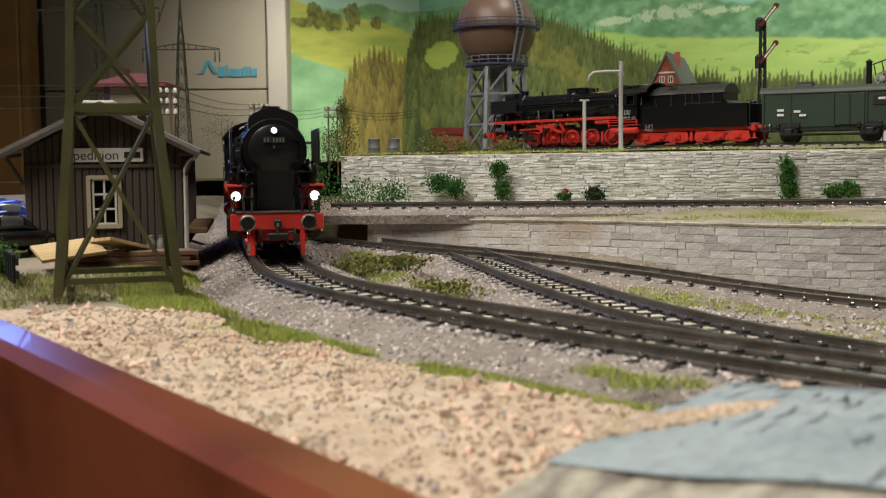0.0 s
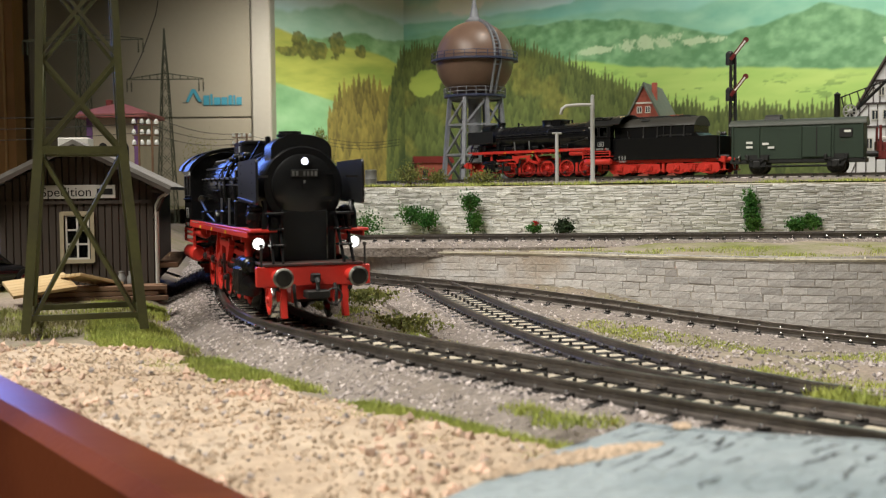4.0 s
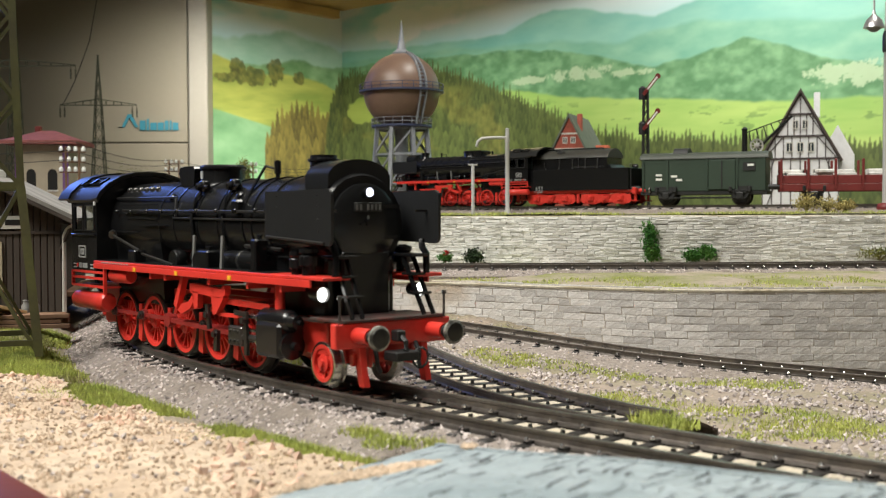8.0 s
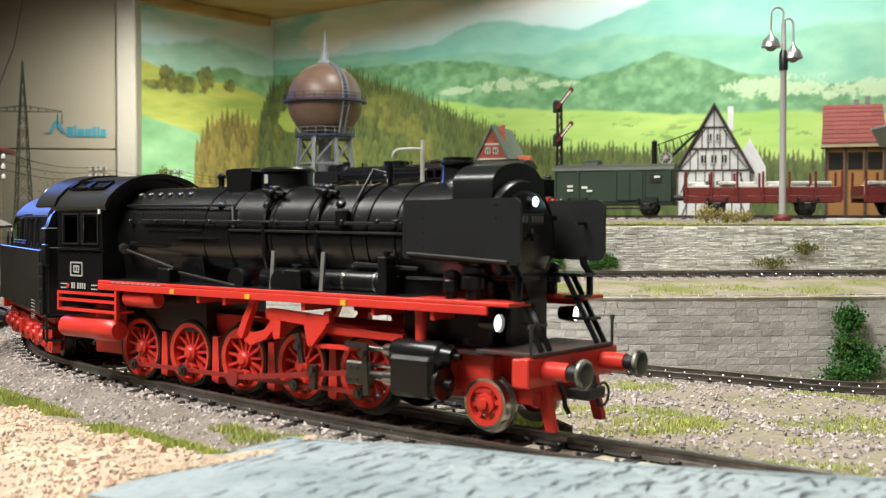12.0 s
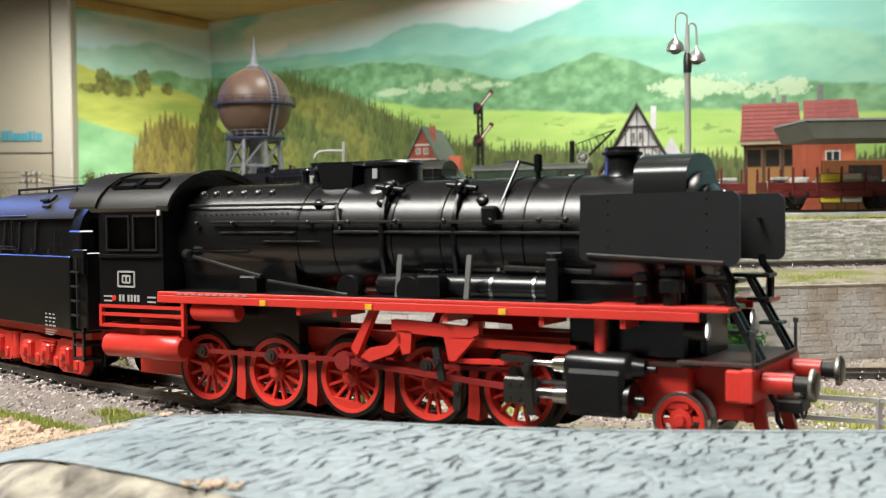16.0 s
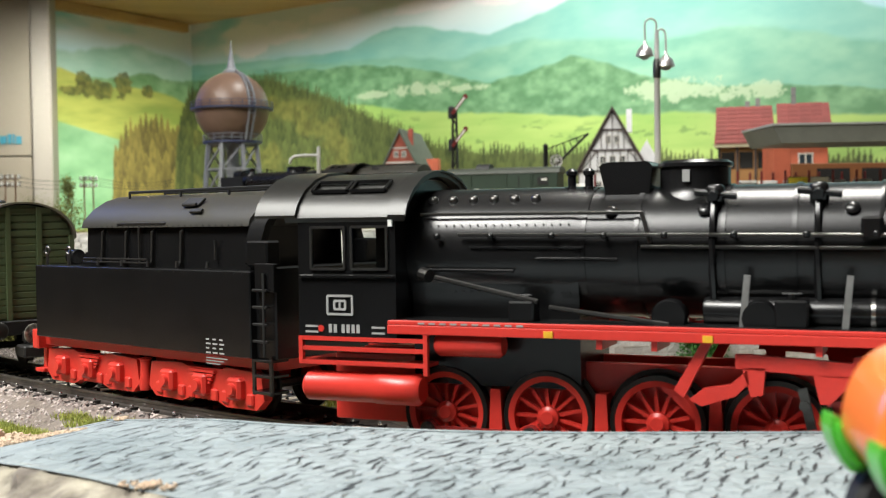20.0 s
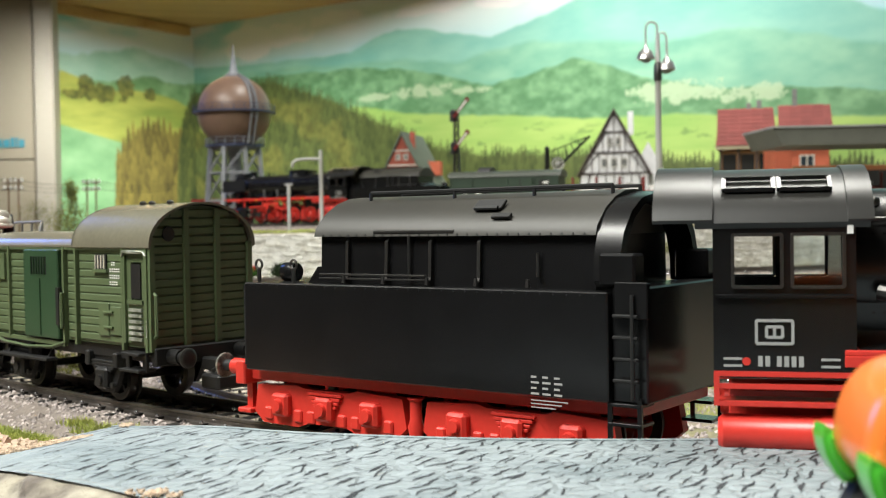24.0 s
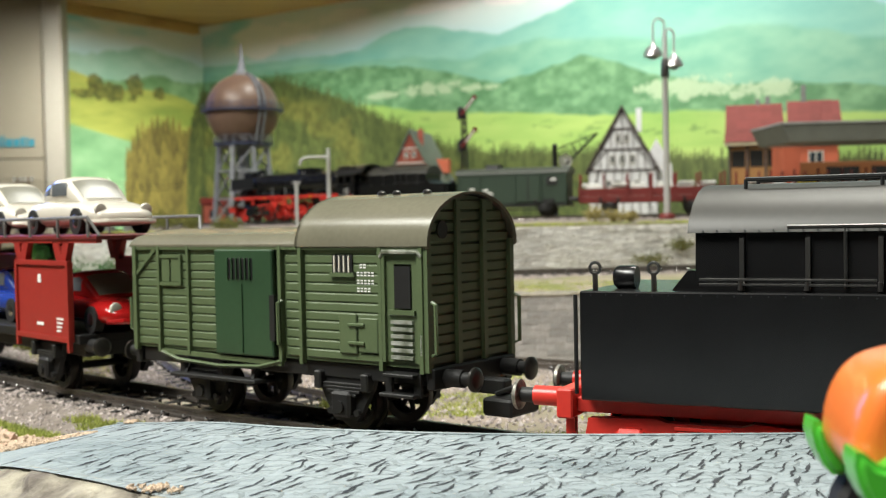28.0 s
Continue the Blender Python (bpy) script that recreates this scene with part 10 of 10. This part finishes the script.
def goods_van():
    p, h = along_upper(0.302)
    V = thing("goods_van", "dark green van with small cupola standing on the upper track", "wagon", Matrix.Translation(p) @ Matrix.Rotation(h, 4, "Z"))
    plate("body", VANGREEN, V, -42, -13, 9.5, 42, 13, 32, bevel=0.3)
    bm = bmesh.new()
    prism(bm, [(-13.8, 31.6)] + [(-13.8 * math.cos(a), 32 + 4.6 * math.sin(a)) for a in np.linspace(0.05, math.pi - 0.05, 13)] + [(13.8, 31.6)], -43.5, 43.5, "x")
    mp("roof", bm, VANROOF, V, soft=30)
    bm = bmesh.new()
    prism(bm, [(-9, 34)] + [(-9 * math.cos(a), 35.5 + 4.2 * math.sin(a)) for a in np.linspace(0.05, math.pi - 0.05, 11)] + [(9, 34)], -21, -11, "x")
    mp("cupola", bm, SOOT, V, "small dark cupola", soft=30)
    for y in (-13.5, 13.5):
        d = plate("sliding_door", VANGREEN, V, 4, min(y - 0.5, y + 0.5), 10.5, 22, max(y - 0.5, y + 0.5), 30.5, bevel=0.2)
        plate("door_bar", SOOT, d, 12.6, y * 1.045 - 0.2, 11, 13.4, y * 1.045 + 0.2, 30, bevel=0)
        for x in (-41, -24, 3, 23, 41):
            plate("stanchion", VANGREEN, V, x - 0.6, min(y - 0.4, y + 0.4), 9.5, x + 0.6, max(y - 0.4, y + 0.4), 31.6, bevel=0)
        for x, z in ((-32, 20), (-32, 17), (-18, 16.5), (-21.5, 19), (30, 26)):
            plate("print_bar", WHITE, V, x, y * 1.035 - 0.1, z, x + 4.2, y * 1.035 + 0.1, z + 1.5, bevel=0, label="small white lettering bar")
        plate("side_window", SOOT, V, 27, y - 0.3, 23, 35, y + 0.3, 28.5, bevel=0)
        plate("step_board", SOOT, V, -30, min(y, y * 1.12), 4.6, 30, max(y, y * 1.12), 5.4, bevel=0)
        for f in (-1, 1):
            buffer(V, f * 52, math.copysign(10.05, y), 12.0, SOOT, f, 8.5)
    plate("underframe", SOOT, V, -43, -12.5, 7.0, 43, 12.5, 9.5, bevel=0.2)
    for x in (-25, 25):
        running_gear(V, x)


VANGREEN = material("dark_van_green", (0.022, 0.042, 0.026), 0.5, vary=0.15)
VANROOF = material("dark_green_grey_roof", (0.045, 0.052, 0.04), 0.5, vary=0.15)
goods_van()


def hut():
    H = thing("hut", "small red-brown hut with a low roof behind the water tower", "hut", pose(0.06, 1.36, 0.0375, 0, 0, 8))
    plate("wall", BRICKRED, H, -21, 0, 0, 21, 26, 30, bevel=0.3)
    bm = bmesh.new()
    prism(bm, [(-2, 29.6), (13, 38), (28, 29.6)], -24, 24, "x")
    mp("roof", bm, DARKRED, H)
    for x in (-11, 8):
        w = plate("window", DARKGLASS, H, x - 3, -0.6, 12, x + 3, 0.3, 22, bevel=0)
        plate("window_frame", WHITEWOOD, w, x - 3.6, -0.9, 10.8, x + 3.6, -0.2, 12, bevel=0)


hut()


def stake_wagon(x, label):
    p, h = along_upper(x)
    W = thing("stake_wagon", label, "wagon", Matrix.Translation(p) @ Matrix.Rotation(h, 4, "Z"), "stake wagons")
    plate("deck", BROWNPLANK, W, -52, -13.5, 11.5, 52, 13.5, 13.5, bevel=0.3)
    for s in (-1, 1):
        plate("side_sill", DARKRED, W, -52, s * 13.6 - 0.6, 8.6, 52, s * 13.6 + 0.6, 13.4, bevel=0.2)
        for k in range(6):
            plate("side_board", DARKRED, W, -51 + 17.2 * k, s * 13.4 - 0.5, 13.6, -34.6 + 17.2 * k, s * 13.4 + 0.5, 19.2, bevel=0.2)
        for k in range(7):
            plate("stake", DARKRED, W, -51.8 + 17.2 * k, s * 14.3 - 0.7, 10, -50.2 + 17.2 * k, s * 14.3 + 0.7, 30, bevel=0.2)
    for x0 in (-52.6, 52):
        plate("end_board", DARKRED, W, x0, -13.4, 13.6, x0 + 0.6, 13.4, 20, bevel=0.1)
    rng = random.Random(int(x * 1000))
    for x0 in (-30, 30):
        running_gear(W, x0)
    for k in range(6):
        L = thing("load_block", "pale grey stone blocks loaded on the stake wagon", "stone block", Matrix.Translation(p) @ Matrix.Rotation(h, 4, "Z") @ Matrix.Translation((-0.042 + 0.017 * k, 0, 0.0136)), "loaded blocks")
        for j in range(4):
            bm = bmesh.new()
            a, c = rng.uniform(-2, 2), rng.uniform(-6, 6)
            box(bm, a - 6, c - 5, 0 + 2.4 * j, a + 6, c + 5, 2.6 + 2.4 * j, 0.6, Matrix.Rotation(rng.uniform(-0.2, 0.2), 4, "Z"))
            mp("block", bm, STONE_LIGHT, L)


stake_wagon(0.396, "wine-red stake wagon loaded with pale stone")
stake_wagon(0.51, "second wine-red stake wagon loaded with pale stone")
for x in (0.0008, 0.0143):
    D = thing("metal_drum", "grey metal drum on the upper terrace", "drum", pose(x, 0.8, BASE), "metal drums")
    bm = bmesh.new()
    lathe(bm, [(0, 0), (4, 0), (4.2, 0.5), (4, 1), (4, 5), (4.2, 5.4), (4, 5.8), (4, 11), (4.2, 11.4), (3.8, 11.8), (0, 11.5)], 16)
    mp("shell", bm, GREYMETAL, D, soft=40)


# ---- railing beyond the front track ----
def railing():
    R = thing("railing", "pale grey two-bar railing beyond the front track", "railing")
    line = spline([(0.1992, 0.181, 0.003), (0.209, 0.1712, 0.003), (0.2205, 0.162, 0.003), (0.233, 0.153, 0.003), (0.26, 0.136, 0.003), (0.33, 0.1, 0.003), (0.4, 0.07, 0.003)], 0.004)
    for dz in (0.0, -0.0042):
        bm = bmesh.new()
        pts = [p + Vector((0, 0, dz)) for p in line]
        for a, b in zip(pts, pts[1:]):
            bar(bm, a, b + (b - a) * 0.04, 0.0009, 0.0009)
        part("rail", bm, LAMPGREY, R)
    for k in range(0, len(line), 4):
        p = line[k]
        bm = bmesh.new()
        box(bm, p.x - 0.0005, p.y - 0.0005, -0.011, p.x + 0.0005, p.y + 0.0005, 0.0034, 0.0001)
        part("post", bm, LAMPGREY, R)


railing()


# ---- toy tractor on the pavement ----
ORANGE = material("glossy_orange_plastic", (0.85, 0.2, 0.035), 0.3, vary=0.05, bump=0.02, coat=0.3)
TOYGREEN = material("glossy_green_plastic", (0.09, 0.5, 0.04), 0.3, vary=0.05, bump=0.02, coat=0.3)


def toy_tractor():
    T = thing("toy_tractor", "orange toy tractor with a green mudguard on the pavement", "toy vehicle", pose(0.1667, 0.0205, 0.0082, 0, 0, -14))
    side = [(q.x * 1000, q.y * 1000) for q in spline([(-0.006, 0.0122), (-0.0077, 0.0145), (-0.0079, 0.0168), (-0.0072, 0.0194), (-0.0058, 0.0214), (-0.0036, 0.0225), (0.0, 0.0229), (0.01, 0.023), (0.021, 0.0228), (0.0232, 0.021), (0.0236, 0.016), (0.023, 0.012)], 0.0006)]
    bm = bmesh.new()
    rings = []
    for y, k in ((0.2, 0.8), (0.4, 0.88), (0.9, 0.945), (1.7, 0.985), (2.8, 1.0), (10.2, 1.0), (11.3, 0.985), (12.1, 0.945), (12.6, 0.88), (12.8, 0.8)):
        rings.append([bm.verts.new((8 + (x - 8) * (1 - (1 - k) * 0.5), y, 15 + (z - 15) * k)) for x, z in side])
    for lo, hi in zip(rings, rings[1:]):
        for i in range(len(side)):
            j = (i + 1) % len(side)
            bm.faces.new((lo[i], lo[j], hi[j], hi[i]))
    bm.faces.new(rings[0][::-1])
    bm.faces.new(rings[-1])
    bmesh.ops.recalc_face_normals(bm, faces=bm.faces[:])
    mp("hood", bm, ORANGE, T, soft=60)
    for y0 in (-2.2, 10.8):
        bm = bmesh.new()
        inner = [(7.7 * math.cos(a), 7.0 + 7.6 * math.sin(a)) for a in np.linspace(radians(143), radians(12), 30)]
        arc = [(10.4 * math.cos(a), 7.0 + 10.2 * math.sin(a)) for a in np.linspace(radians(12), radians(128), 30)]
        tip = [(-7.0, 15.2), (-7.8, 16.0), (-8.5, 16.2), (-8.7, 15.2), (-8.4, 13.8), (-7.7, 12.4), (-7.0, 11.5)]
        prism(bm, inner + arc + tip, y0, y0 + 4.4, "y")
        bmesh.ops.bevel(bm, geom=[e for e in bm.edges if abs(e.verts[0].co.y - e.verts[1].co.y) < 0.01], offset=0.55, segments=3, affect="EDGES", clamp_overlap=True)
        mp("mudguard", bm, TOYGREEN, T, soft=50)
        bm = bmesh.new()
        m = Matrix.Translation((0, y0 + 2.3, 7.0)) @ Matrix.Rotation(math.pi / 2, 4, "X")
        lathe(bm, [(4.0, -1.9), (6.4, -1.9), (7.0, -1.2), (7.0, 1.2), (6.4, 1.9), (4.0, 1.9)], 32, m)
        w = mp("wheel", bm, RUBBER, T, soft=40)
        bm = bmesh.new()
        lathe(bm, [(0, 2.1), (1.6, 2.1), (2.2, 1.3), (3.6, 1.5), (4.0, 1.8), (4.0, -1.8), (0, -1.8)], 24, m)
        mp("hub", bm, ORANGE, w, soft=40)


toy_tractor()


# ---- board under the layout ----
bm = bmesh.new()
far = [(EDGE_A.x, EDGE_A.y), (EDGE_B.x, EDGE_B.y), (0.84, -0.02), (0.84, 1.12), (0.02, 1.93), (-0.5, 1.4)]
prism(bm, far, -0.09, -0.055, "z")
BOARD = wood_material("plain_layout_board", (0.3, 0.2, 0.11), (0.22, 0.14, 0.08), "X", 10, 0.6)
tagged(part("baseboard", bm, BOARD), "plain wooden board that carries the layout", "board", kind="structure")
for x, y in ((-0.42, 0.95), (0.12, 0.12), (0.78, 0.06), (0.78, 1.05), (0.02, 1.8)):
    bm = bmesh.new()
    box(bm, x - 0.025, y - 0.025, -0.85, x + 0.025, y + 0.025, -0.0905, 0.003)
    tagged(part("table_leg", bm, BOARD), "square wooden leg under the layout board", "leg", "table legs", "structure")


motions()
